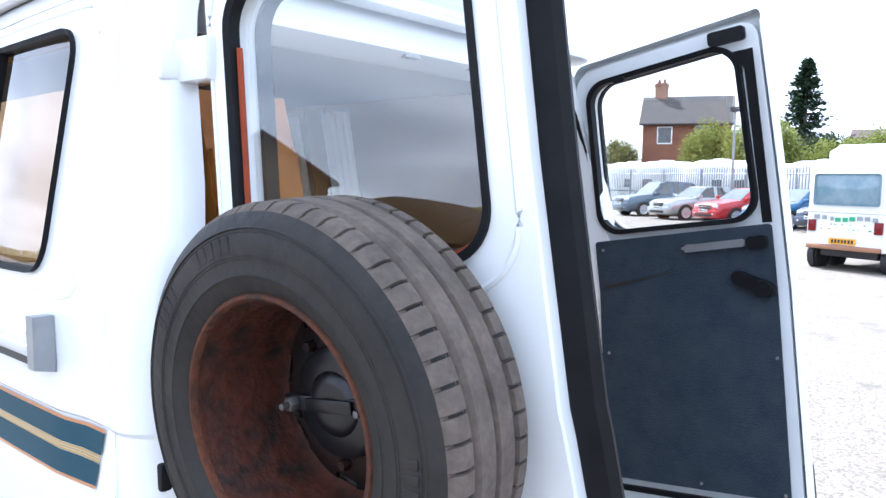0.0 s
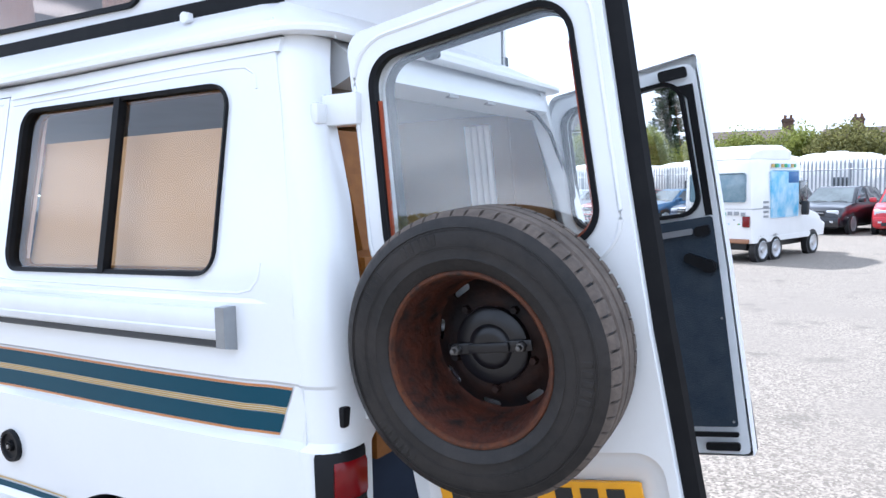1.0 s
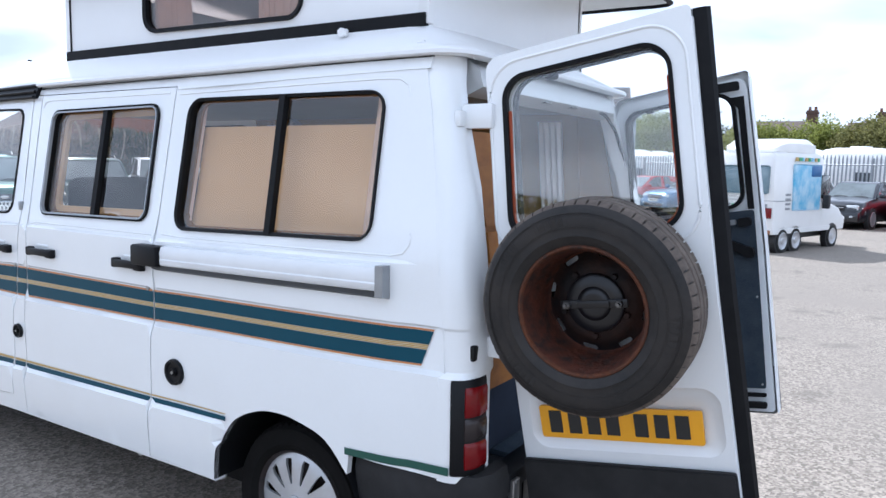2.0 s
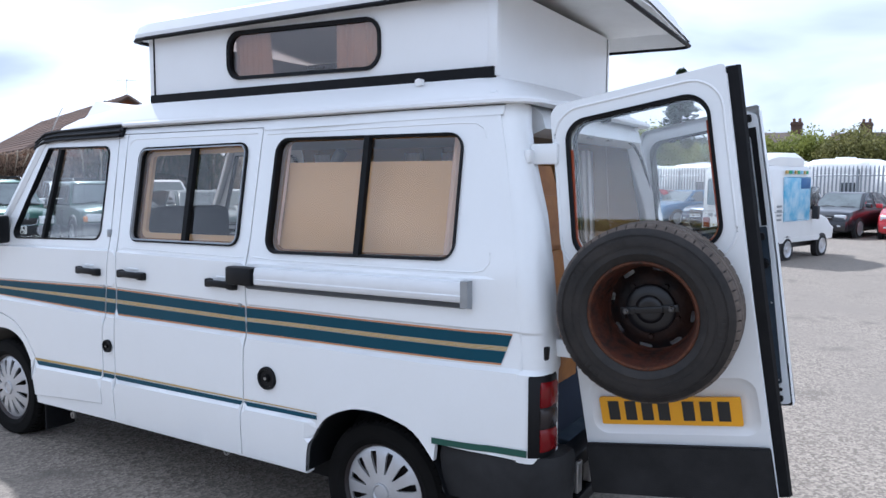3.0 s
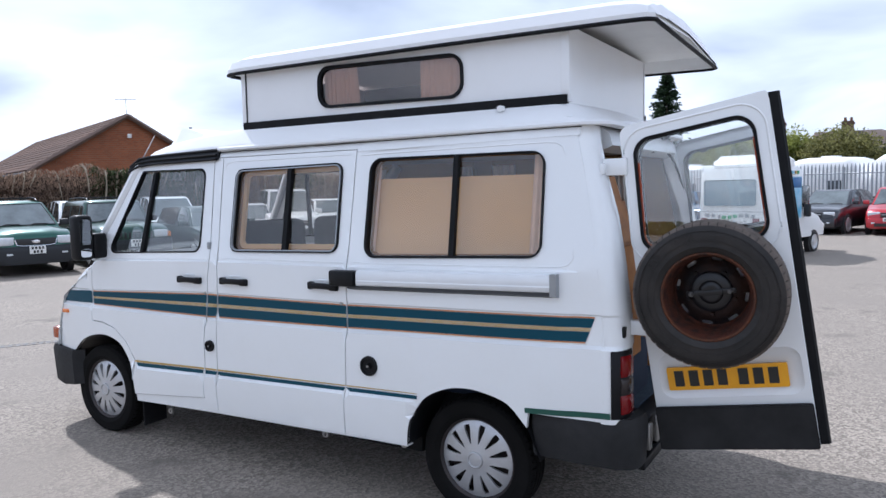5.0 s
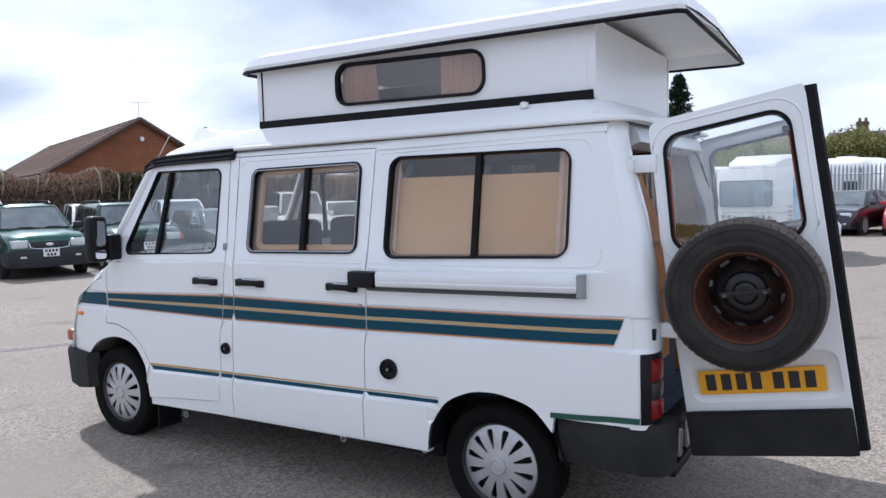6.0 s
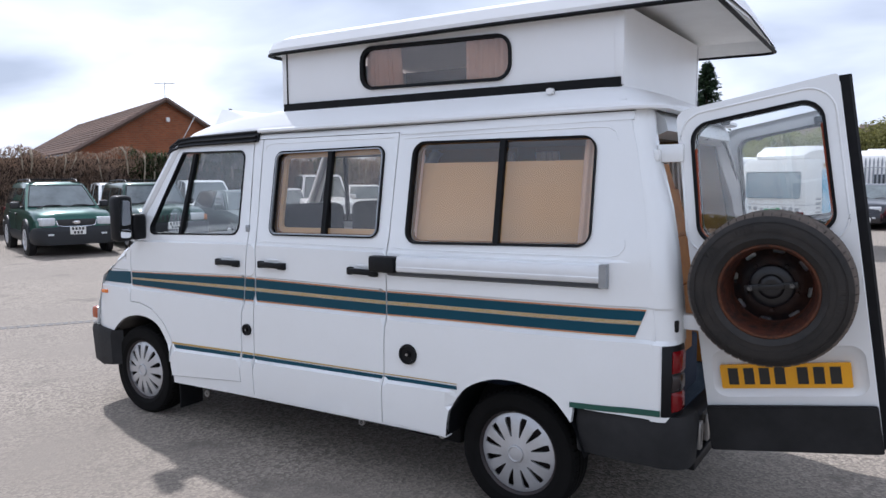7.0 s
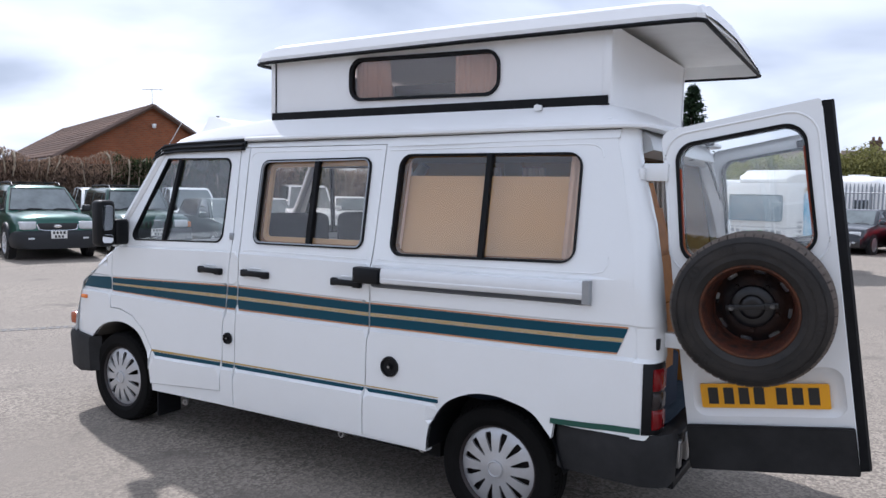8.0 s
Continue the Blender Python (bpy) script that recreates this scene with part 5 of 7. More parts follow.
bm = bmesh.new()
sheet(bm, [(2.462, 1.30), (3.46, 1.30), (3.46, 1.80), (2.462, 1.80)], [], lambda x, z, w: near_side(x, z, w + 0.078), 0.2, 0.01)
part("blind", bm, BLIND, van, "beige pull-up window blind")
for x0, x1 in ((3.42, 3.52), (2.44, 2.475)):
    bm = bmesh.new()
    folds(bm, near_side, x0, x1, 1.3, 1.9, 0.066, 0.005, 3)
    part("curtain", bm, CURTAIN, van, "peach curtain at the side window")
bm = bmesh.new()
ring(bm, rounded(inset_loop(M_WIN, 0.01), 0.05, 8), rounded(inset_loop(M_WIN, 0.048), 0.03, 8), near_side, 0.055, 0.075)
part("inner_window_frame", bm, BLIND, van, "beige inner window frame")
# brown sheets added over the far windows so the interior stays dark
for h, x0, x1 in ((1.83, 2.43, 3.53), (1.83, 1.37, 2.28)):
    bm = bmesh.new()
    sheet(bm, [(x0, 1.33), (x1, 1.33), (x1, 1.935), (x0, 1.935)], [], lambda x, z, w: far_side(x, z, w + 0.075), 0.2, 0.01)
    part("blind", bm, FARBLOCK, van, "brown sheet added over the far window to keep light out")
for x0, x1 in ((3.32, 3.455), (2.44, 2.62), (1.36, 1.5), (2.15, 2.27)):
    bm = bmesh.new()
    folds(bm, far_side, x0, x1, 1.3, 1.9, 0.115, 0.009, 4)
    part("curtain", bm, CURTAINW, van, "pale curtain at the far side window")
part("window_ledge", new_box(1.3, 2.3, 0.06, 0.16, 1.33, 1.375, 0.008), WOOD, van, "pine ledge below the window")
part("cabinet", new_box(2.7, 3.80, 1.25, 1.72, 0.62, 1.30, 0.01), WOOD, van, "pine kitchen cabinet")
bm = bmesh.new()
loft(bm, [[(3.30, 0.20, z), (rear_x(z) - 0.05, 0.20, z), (rear_x(z) - 0.05, 0.42, z), (3.30, 0.42, z)] for z in (0.90, 1.0, 1.18, 1.4, 1.6, 1.78)])
part("wardrobe", bm, WOOD, van, "tall pine panel beside the rear doorway")
for z0 in (1.02, 1.24, 1.46):
    bm = bmesh.new()
    loft(bm, [[(rear_x(z) - 0.049, 0.205, z), (rear_x(z) - 0.034, 0.205, z), (rear_x(z) - 0.034, 0.415, z), (rear_x(z) - 0.049, 0.415, z)] for z in (z0, z0 + 0.20)])
    part("panel_rail", bm, WOOD, van)
part("bench", new_box(2.5, 3.80, 0.18, 0.80, 0.62, 0.90, 0.02), BLUECLOTH, van, "blue bench cushion")
for y in (0.24, 0.98):
    bm = bmesh.new()
    box(bm, 0.85, 1.35, y, y + 0.56, 0.62, 0.82, 0.05, 3)
    box(bm, 1.22, 1.38, y + 0.01, y + 0.55, 0.78, 1.555, 0.06, 3, None)
    part("cab_seat", bm, SEATCLOTH, van, "dark grey cloth cab seat with tall back")
bm = bmesh.new()
loft(bm, [[(0.02, y, 1.30), (0.45, y, 1.26), (0.50, y, 1.12), (0.40, y, 0.95), (0.02, y, 0.95)] for y in (0.12, 0.6, 1.2, 1.72)])
part("dashboard", bm, PLASTIC, van)
bm = bmesh.new()
wheel_m = pose(0.62, 1.30, 1.22, 0, -35, 0)
tube(bm, [wheel_m @ Vector((0.21 * math.cos(a), 0.21 * math.sin(a), 0)) for a in np.linspace(0, 2 * math.pi, 33)[:-1]], 0.014, 8, closed=True)
tube(bm, [wheel_m @ Vector((-0.2, 0, 0)), wheel_m @ Vector((0.2, 0, 0))], 0.012)
tube(bm, [wheel_m @ Vector((0, 0, 0)), (0.40, 1.30, 1.05)], 0.025)
part("steering_wheel", bm, PLASTIC, van)
bm = bmesh.new()
tube(bm, [(1.15, 1.66, 1.35), (1.60, 1.62, 1.93)], 0.045, 10)
part("diagonal_strut", bm, ALUGREY, van, "grey diagonal strut")
part("headlining", new_box(0.42, 3.6, 0.19, 1.65, 1.94, 1.955), HEADLINE, van, "pale head lining")

# ---- parked vehicles ----
CARGLASS = mat("car_window_glass", (0.030, 0.036, 0.038), 0.05, spec=1.0, coat=0.6, stain=0.3, stain_scale=3, dark=(0.07, 0.08, 0.08))
# windscreen: pale base with dark patches paints a sky reflection into the colour
SKYSCREEN = mat("car_windscreen_painted_sky", (0.125, 0.150, 0.150), 0.05, spec=1.0, coat=1.0, stain=0.8, stain_scale=1.6, dark=(0.030, 0.038, 0.038))
CHROME = mat("chrome", (0.7, 0.7, 0.72), 0.18, metal=1.0)
HEADLAMP = mat("headlamp_lens", (0.62, 0.64, 0.66), 0.12, coat=0.8, stain=0.3, stain_scale=20)
CARDARK = mat("dark_car_trim", (0.018, 0.018, 0.02), 0.5)
CARTYRE = mat("car_tyre", (0.02, 0.02, 0.02), 0.85)
ALLOY = mat("alloy_wheel", (0.60, 0.61, 0.63), 0.35, metal=0.7)
PAINTS = {}


def paint(name, c, metal=0.25):
    if name not in PAINTS:
        PAINTS[name] = mat(name + "_car_paint", c, 0.3, metal=metal, coat=0.8, stain=0.15, stain_scale=1.5)
    return PAINTS[name]


def car(label, colour, at, heading, L=4.2, W=1.72, H=1.45, hood=0.92, belt=0.95, ws=(0.95, 0.30), rear=(-1.45, -1.85), plate=PLATEW, group="parked cars", clear=0.20, R=0.31, blunt=0.0):
    """A parked car. ws: the windscreen's foot and head along the car; rear: the roof's end and the rear screen's foot."""
    root = thing("car", label, "car", group)
    m = Matrix.Translation((*at, 0)) @ Matrix.Rotation(heading, 4, "Z")
    hw, f, b = W / 2, L / 2, -L / 2
    wx = (f - 0.82, b + 0.80)

    def P(x, y, z):
        return m @ Vector((x, y, z))

    def sec(x, top, k, zb):
        return [P(x, -hw * 0.86 * k, zb), P(x, -hw * 0.97 * k, zb + 0.10), P(x, -hw * k, zb + 0.32), P(x, -hw * 0.985 * k, top - 0.12), P(x, -hw * 0.93 * k, top - 0.02), P(x, -hw * 0.5 * k, top + 0.015),
                P(x, hw * 0.5 * k, top + 0.015), P(x, hw * 0.93 * k, top - 0.02), P(x, hw * 0.985 * k, top - 0.12), P(x, hw * k, zb + 0.32), P(x, hw * 0.97 * k, zb + 0.10), P(x, hw * 0.86 * k, zb)]

    bm = bmesh.new()
    st = [(f, hood - 0.32 + 0.14 * blunt, 0.80 + 0.08 * blunt), (f - 0.05, hood - 0.22 + 0.11 * blunt, 0.88 + 0.06 * blunt), (f - 0.20, hood - 0.11 + 0.06 * blunt, 0.955 + 0.02 * blunt), (f - 0.55, hood - 0.04 + 0.02 * blunt, 0.99), (ws[0], hood + 0.03, 1.0), (0.0, belt + 0.02, 1.0), (rear[1], belt + 0.04, 0.99), (b + 0.10, belt, 0.93), (b, belt - 0.18, 0.84)]
    fine = []
    for i in range(len(st) - 1):
        p0, p1, p2, p3 = st[max(i - 1, 0)], st[i], st[i + 1], st[min(i + 2, len(st) - 1)]
        for q in (0.0, 0.25, 0.5, 0.75):
            fine.append(tuple(0.5 * (2 * b1 + (c1 - a1) * q + (2 * a1 - 5 * b1 + 4 * c1 - d1) * q * q + (3 * b1 - a1 - 3 * c1 + d1) * q ** 3) for a1, b1, c1, d1 in zip(p0, p1, p2, p3)))
    fine.append(st[-1])
    loft(bm, [sec(x, t, k, clear + (0.04 if abs(x) > f - 0.1 else 0)) for x, t, k in fine])
    body = part("body", bm, paint(*colour), root, smooth=55)
    # cabin
    rb, rt = hw * 0.91, hw * 0.72
    foot = belt - 0.03

    bm = bmesh.new()
    base = [(ws[0], rb * 0.96), (0.35, rb), (-0.6, rb), (rear[1], rb * 0.93)]
    roof = [(ws[1], rt * 0.97, H - 0.045), (-0.05, rt, H), (-0.7, rt, H - 0.005), (rear[0], rt * 0.95, H - 0.06)]
    bl = [bm.verts.new(P(x, -w, foot)) for x, w in base] + [bm.verts.new(P(x, w, foot)) for x, w in base[::-1]]
    tl = [bm.verts.new(P(x, -w, z)) for x, w, z in roof] + [bm.verts.new(P(x, w, z)) for x, w, z in roof[::-1]]
    for i in range(8):
        bm.faces.new((bl[i], bl[(i + 1) % 8], tl[(i + 1) % 8], tl[i]))
    for i in range(3):
        bm.faces.new((tl[i], tl[i + 1], tl[6 - i], tl[7 - i]))
    bmesh.ops.bevel(bm, geom=[e for e in bm.edges if len(e.link_faces) == 2], offset=0.035, segments=2, affect="EDGES")
    part("cabin", bm, paint(*colour), root)

    # windows stand a hair proud of the cabin
    def quad(a, b2, c, d, sh=0.06, off=0.012, glass=CARGLASS):
        a, b2, c, d = Vector(a), Vector(b2), Vector(c), Vector(d)
        cen = (a + b2 + c + d) / 4
        n = (b2 - a).cross(d - a).normalized()
        mid = Vector((0, 0, (foot + H) / 2))
        if n.dot(cen - mid) < 0:
            n = -n
        pts = [p + (cen - p).normalized() * sh + n * off for p in (a, b2, c, d)]
        bm = bmesh.new()
        vs = [bm.verts.new(m @ p) for p in pts]
        ws2 = [bm.verts.new(m @ (p - n * 0.01)) for p in pts]
        bm.faces.new(vs)
        for i in range(4):
            bm.faces.new((vs[i], vs[(i + 1) % 4], ws2[(i + 1) % 4], ws2[i]))
        part("window", bm, glass, root, smooth=0)

    zt = H - 0.03
    quad((ws[0], -rb * 0.96, foot), (ws[0], rb * 0.96, foot), (ws[1], rt * 0.97, H - 0.045), (ws[1], -rt * 0.97, H - 0.045), 0.07, 0.012, SKYSCREEN)
    quad((rear[1], -rb * 0.93, foot), (rear[1], rb * 0.93, foot), (rear[0], rt * 0.95, H - 0.06), (rear[0], -rt * 0.95, H - 0.06), 0.09)
    for s in (-1, 1):
        quad((ws[0] - 0.10, s * rb * 0.965, foot + 0.02), (-0.12, s * rb, foot + 0.02), (-0.12, s * rt, H - 0.005), (ws[1] - 0.02, s * rt * 0.975, H - 0.045), 0.05)
        quad((-0.20, s * rb, foot + 0.02), (rear[1] + 0.25, s * rb * 0.95, foot + 0.02), (rear[0] + 0.12, s * rt * 0.955, H - 0.05), (-0.20, s * rt, H - 0.005), 0.05)
    # wheels in dark arches
    for x in wx:
        for s in (-1, 1):
            bm = bmesh.new()
            wm = m @ Matrix.Translation((x, s * (hw - 0.015), R)) @ Matrix.Rotation(math.pi / 2 * (-s), 4, "X")
            lathe(bm, [(0, -0.1), (R + 0.055, -0.1), (R + 0.055, 0.018), (0, 0.018)], 24, wm)
            arch = part("wheel_arch", bm, CARDARK, root)
            bm = bmesh.new()
            lathe(bm, [(0.0, -0.12), (R - 0.02, -0.12), (R, -0.09), (R, 0.02), (R - 0.025, 0.035), (R * 0.66, 0.03)], 24, wm)
            wh = part("wheel", bm, CARTYRE, root)
            bm = bmesh.new()
            lathe(bm, [(R * 0.73, 0.032), (R * 0.70, 0.038), (R * 0.64, 0.026), (R * 0.30, 0.018), (R * 0.14, 0.034), (0, 0.034)], 20, wm)
            part("rim", bm, ALLOY, wh)
    # front and tail
    def blk(nm, mt, x0, x1, y0, y1, z0, z1, bev=0.015):
        part(nm, new_box(x0, x1, y0, y1, z0, z1, bev, 2, m), mt, root)

    for s in (-1, 1):
        blk("headlamp", HEADLAMP, f - 0.22, f + 0.025 - 0.05 * (1 - blunt), s * hw * 0.64 - 0.18, s * hw * 0.64 + 0.18, hood - 0.35 - 0.02 * blunt, hood - 0.18 + 0.02 * blunt, 0.04)
        blk("tail_lamp", REDLENS, b + 0.01, b + 0.14, s * hw * 0.76 - 0.09, s * hw * 0.76 + 0.09, belt - 0.34, belt - 0.12, 0.02)
        part("door_mirror", new_box(ws[0] - 0.28, ws[0] - 0.12, s * (hw + 0.06) - 0.09, s * (hw + 0.06) + 0.09, belt, belt + 0.14, 0.03, 2, m), paint(*colour), root)
    blk("grille", CARDARK, f - 0.03, f + 0.012, -hw * 0.42, hw * 0.42, hood - 0.36, hood - 0.20, 0.01)
    if blunt:
        for z in (hood - 0.37, hood - 0.215):
            blk("grille_trim", CHROME, f, f + 0.026, -hw * 0.44, hw * 0.44, z, z + 0.018, 0.004)
        blk("lower_guard", CARDARK, f - 0.1, f + 0.09, -hw * 0.98, hw * 0.98, clear + 0.10, hood - 0.42, 0.08)
    blk("grille_bar", CHROME, f, f + 0.022, -hw * 0.38, hw * 0.38, hood - 0.275, hood - 0.255, 0.004)
    blk("front_bumper", paint(*colour), f - 0.22, f + 0.06, -hw * 0.90, hw * 0.90, clear + 0.03, hood - 0.37, 0.07)
    blk("air_intake", CARDARK, f + 0.03, f + 0.066, -hw * 0.62, hw * 0.62, clear + 0.08, clear + 0.19, 0.01)
    for s in (-1, 1):
        blk("fog_lamp", HEADLAMP, f + 0.03, f + 0.062, s * hw * 0.66 - 0.06, s * hw * 0.66 + 0.06, clear + 0.16, clear + 0.23, 0.015)
    blk("rear_bumper", paint(*colour), b - 0.05, b + 0.2, -hw * 0.90, hw * 0.90, clear + 0.03, belt - 0.42, 0.07)
    # plate with plain bars for its characters
    bm = new_box(f + 0.06, f + 0.075, -0.26, 0.26, hood - 0.47, hood - 0.36, 0.004, 1, m)
    pl = part("number_plate", bm, plate, root, "white number plate")
    for k in range(7):
        y, zc = -0.20 + 0.065 * k + (0.02 if k > 3 else 0), hood - 0.415
        bm = new_box(f + 0.074, f + 0.078, y - 0.02, y + 0.02, zc - 0.03, zc + 0.03, 0, 1, m)
        part("plate_bar", bm, INK, pl, smooth=0)
    # wipers at the foot of the windscreen
    for y0 in (-0.55, 0.05):
        bm = bmesh.new()
        tube(bm, [P(ws[0] + 0.02, y0, foot + 0.03), P(ws[0] - 0.04, y0 + 0.25, foot + 0.075), P(ws[0] - 0.03, y0 + 0.5, foot + 0.06)], 0.012, 4)
        part("wiper", bm, CARDARK, root)
    return root


def facing(x, y):
    return math.atan2(y, x)


GREEN = ("dark_green", (0.010, 0.085, 0.060), 0.45)
CLAD = mat("grey_plastic_cladding", (0.020, 0.022, 0.025), 0.55, spec=0.35, stain=0.3, stain_scale=4, dark=(0.020, 0.021, 0.024))
INDICATOR = mat("amber_lens", (0.60, 0.20, 0.03), 0.2, coat=0.6)


def off_road_car(label, colour, at, heading, L=4.4, W=1.79, H=1.69, hood=1.03, belt=1.05, ws=(0.98, 0.26), back=(-2.08, -1.90), axles=(1.31, -1.31), R=0.36, square=0.0, slots=0):
    """A tall parked car with plastic cladding. ws and back: foot and head of the front and rear screens; square: how flat-fronted."""
    root = thing("car", label, "car", "parked cars")
    m = Matrix.Translation((*at, 0)) @ Matrix.Rotation(heading, 4, "Z")
    hw, f, b = W / 2, L / 2, -L / 2
    col = paint(*colour)

    def P(x, y, z):
        return m @ Vector((x, y, z))

    def both(half):
        return [P(x, y, z) for x, y, z in half] + [P(x, -y, z) for x, y, z in half[::-1]]

    # painted shell up to the belt and over the bonnet
    bm = bmesh.new()
    secs = []
    for x, top, k in ((b, belt - 0.12, 0.90), (b + 0.06, belt - 0.02, 0.95), (b + 0.25, belt, 0.985), (-1.0, belt, 1.0), (0.3, belt, 1.0), (ws[0] - 0.1, belt - 0.005, 1.0), (ws[0] + 0.12, hood + 0.015, 0.995),
                      (f - 0.75, hood, 0.985), (f - 0.42, hood - 0.025, 0.965 + 0.02 * square), (f - 0.20, hood - 0.065, 0.925 + 0.05 * square), (f - 0.07, hood - 0.12, 0.87 + 0.09 * square), (f, hood - 0.20, 0.80 + 0.14 * square)):
        w = hw * k
        rise = 0.035 if x > ws[0] else 0.0
        secs.append(both([(x, w * 0.90, 0.40), (x, w * 0.985, 0.44), (x, w, 0.62), (x, w * 0.995, 0.80), (x, w * 0.965, top - 0.09), (x, w * 0.925, top - 0.03), (x, w * 0.86, top), (x, w * 0.62, top + rise * 0.6), (x, w * 0.5, top + rise * 1.25), (x, w * 0.2, top + rise * 1.3)]))
    loft(bm, secs)
    part("body", bm, col, root, smooth=50)
    # cladding round the lower body, deeper at the bumpers
    bm = bmesh.new()
    secs = []
    for x, zt, k in ((b - 0.09, 0.66, 0.80), (b - 0.06, 0.70, 0.90), (b + 0.10, 0.70, 1.0), (b + 0.32, 0.66, 1.02), (axles[1] - 0.42, 0.54, 1.02), (axles[0] + 0.42, 0.54, 1.02), (f - 0.30, hood - 0.42, 1.02), (f - 0.10, hood - 0.37, 0.985), (f + 0.02, hood - 0.36, 0.91 + 0.06 * square), (f + 0.09, hood - 0.39, 0.82 + 0.12 * square), (f + 0.12, hood - 0.45, 0.70 + 0.2 * square)):
        w = hw * k
        secs.append(both([(x, w * 0.90, 0.27), (x, w * 0.97, 0.31), (x, w, 0.42), (x, w, zt - 0.06), (x, w * 0.985, zt - 0.01), (x, w * 0.94, zt)]))
    loft(bm, secs)
    part("lower_cladding", bm, CLAD, root, "dark grey plastic cladding and bumpers", smooth=50)

    # glasshouse
    wid = (0.905 * hw, 0.70 * hw + 0.05 * square)

    def lev(z):
        q = (z - belt) / (H - 0.07 - belt)
        return ws[0] + (ws[1] - ws[0]) * q, back[0] + (back[1] - back[0]) * q, wid[0] + (wid[1] - wid[0]) * (q if q < 0 else q ** 1.25)

    def outline(z, inset=0.0):
        xf, xr, w = lev(min(z, H - 0.05))
        xf, xr, w = xf - inset * 1.6, xr + inset, w - inset
        front = [(xf - 0.11 * (y / w) ** 2, y) for y in np.linspace(-w, w, 9)]
        rear = [(xr + 0.07 * (y / w) ** 2, y) for y in np.linspace(w, -w, 7)]
        return [P(x, y, z) for x, y in front] + [P(x, w + 0.012 * math.sin(math.pi * (x - xr) / (xf - xr)), z) for x in (0.1, -0.7)] + [P(x, y, z) for x, y in rear] + [P(x, -w - 0.012, z) for x in (-0.7, 0.1)]

    bm = bmesh.new()
    loft(bm, [outline(belt - 0.03), outline(belt + 0.2), outline(belt + 0.4), outline(H - 0.075), outline(H - 0.035, 0.025), outline(H - 0.012, 0.075), outline(H, 0.22)])
    part("cabin", bm, col, root, smooth=50)

    def screen(u, v, q):
        z = belt + v * (H - 0.07 - belt)
        xf, xr, w = lev(z)
        return P(xf - 0.11 * u * u + 0.012 - q, u * w, z + 0.006)

    def grid_plate(nm, mt, put, u0, u1, v0, v1, n=10):
        bm = bmesh.new()
        for a in range(n):
            us = [u0 + (u1 - u0) * (a + d) / n for d in (0, 1)]
            bm.faces.new([bm.verts.new(put(u, v, 0)) for u, v in ((us[0], v0), (us[1], v0), (us[1], v1), (us[0], v1))])
        bmesh.ops.remove_doubles(bm, verts=bm.verts, dist=0.0005)
        bmesh.ops.solidify(bm, geom=bm.faces[:], thickness=0.008)
        part(nm, bm, mt, root)

    grid_plate("windscreen", SKYSCREEN, screen, -0.90, 0.90, 0.10, 0.95)
    for sgn in (-1, 1):
        for v in (0.085, 0.955):
            bm = bmesh.new()
            tube(bm, [screen(u, v, 0.0) for u in np.linspace(-0.92, 0.92, 9)] if sgn < 0 else [screen(0.92 if v > 0.5 else -0.92, q, 0.0) for q in (0.085, 0.5, 0.955)], 0.013, 5)
            part("screen_seal", bm, CARDARK, root)

        def side(u, v, q):
            z = belt + v * (H - 0.07 - belt)
            return P(u, sgn * (lev(z)[2] + 0.017 - q), z)

        xf0, xf1 = lev(belt + 0.05)[0], lev(H - 0.13)[0]
        for loop in ([(xf0 - 0.26, 0.10), (0.02, 0.10), (0.02, 0.86), (xf1 - 0.20, 0.86)], [(-0.06, 0.10), (-0.92, 0.10), (-0.92, 0.86), (-0.06, 0.86)], [(-1.0, 0.10), (back[0] + 0.22, 0.16), (back[1] + 0.14, 0.84), (-1.0, 0.86)]):
            bm = bmesh.new()
            slab(bm, rounded(loop, 0.05, 4), side, 0.0, 0.012)
            part("window", bm, CARGLASS, root)
        # wheel, flare and dark arch
        for x in axles:
            wm = m @ Matrix.Translation((x, sgn * (hw - 0.03), R)) @ Matrix.Rotation(math.pi / 2 * (-sgn), 4, "X")
            bm = bmesh.new()
            lathe(bm, [(0, -0.1), (R + 0.055, -0.1), (R + 0.055, 0.036), (0, 0.036)], 28, wm)
            part("wheel_arch", bm, CARDARK, root)
            bm = bmesh.new()
            tube(bm, [P(x + (R + 0.085) * math.cos(q), sgn * (hw - 0.004), R + (R + 0.085) * math.sin(q)) for q in np.linspace(-0.35, math.pi + 0.35, 21)], 0.038, 6)
            part("arch_flare", bm, CLAD, root)
            bm = bmesh.new()
            lathe(bm, [(0.0, -0.14), (R - 0.02, -0.14), (R, -0.10), (R, 0.045), (R - 0.025, 0.062), (R * 0.66, 0.056)], 28, wm)
            wh = part("wheel", bm, CARTYRE, root)
            bm = bmesh.new()
            lathe(bm, [(R * 0.70, 0.058), (R * 0.67, 0.064), (R * 0.60, 0.046), (R * 0.52, 0.026), (R * 0.2, 0.026), (0, 0.026)], 24, wm)
            rim2 = part("rim", bm, ALLOY, wh)
            for k in range(5):
                bm = bmesh.new()
                box(bm, R * 0.10, R * 0.64, -0.03, 0.03, 0.026, 0.056, 0.008, 1, wm @ Matrix.Rotation(k * 2 * math.pi / 5, 4, "Z"))
                part("spoke", bm, ALLOY, rim2)
        # lamps, mirror, handles, rail
        zc = hood - 0.245
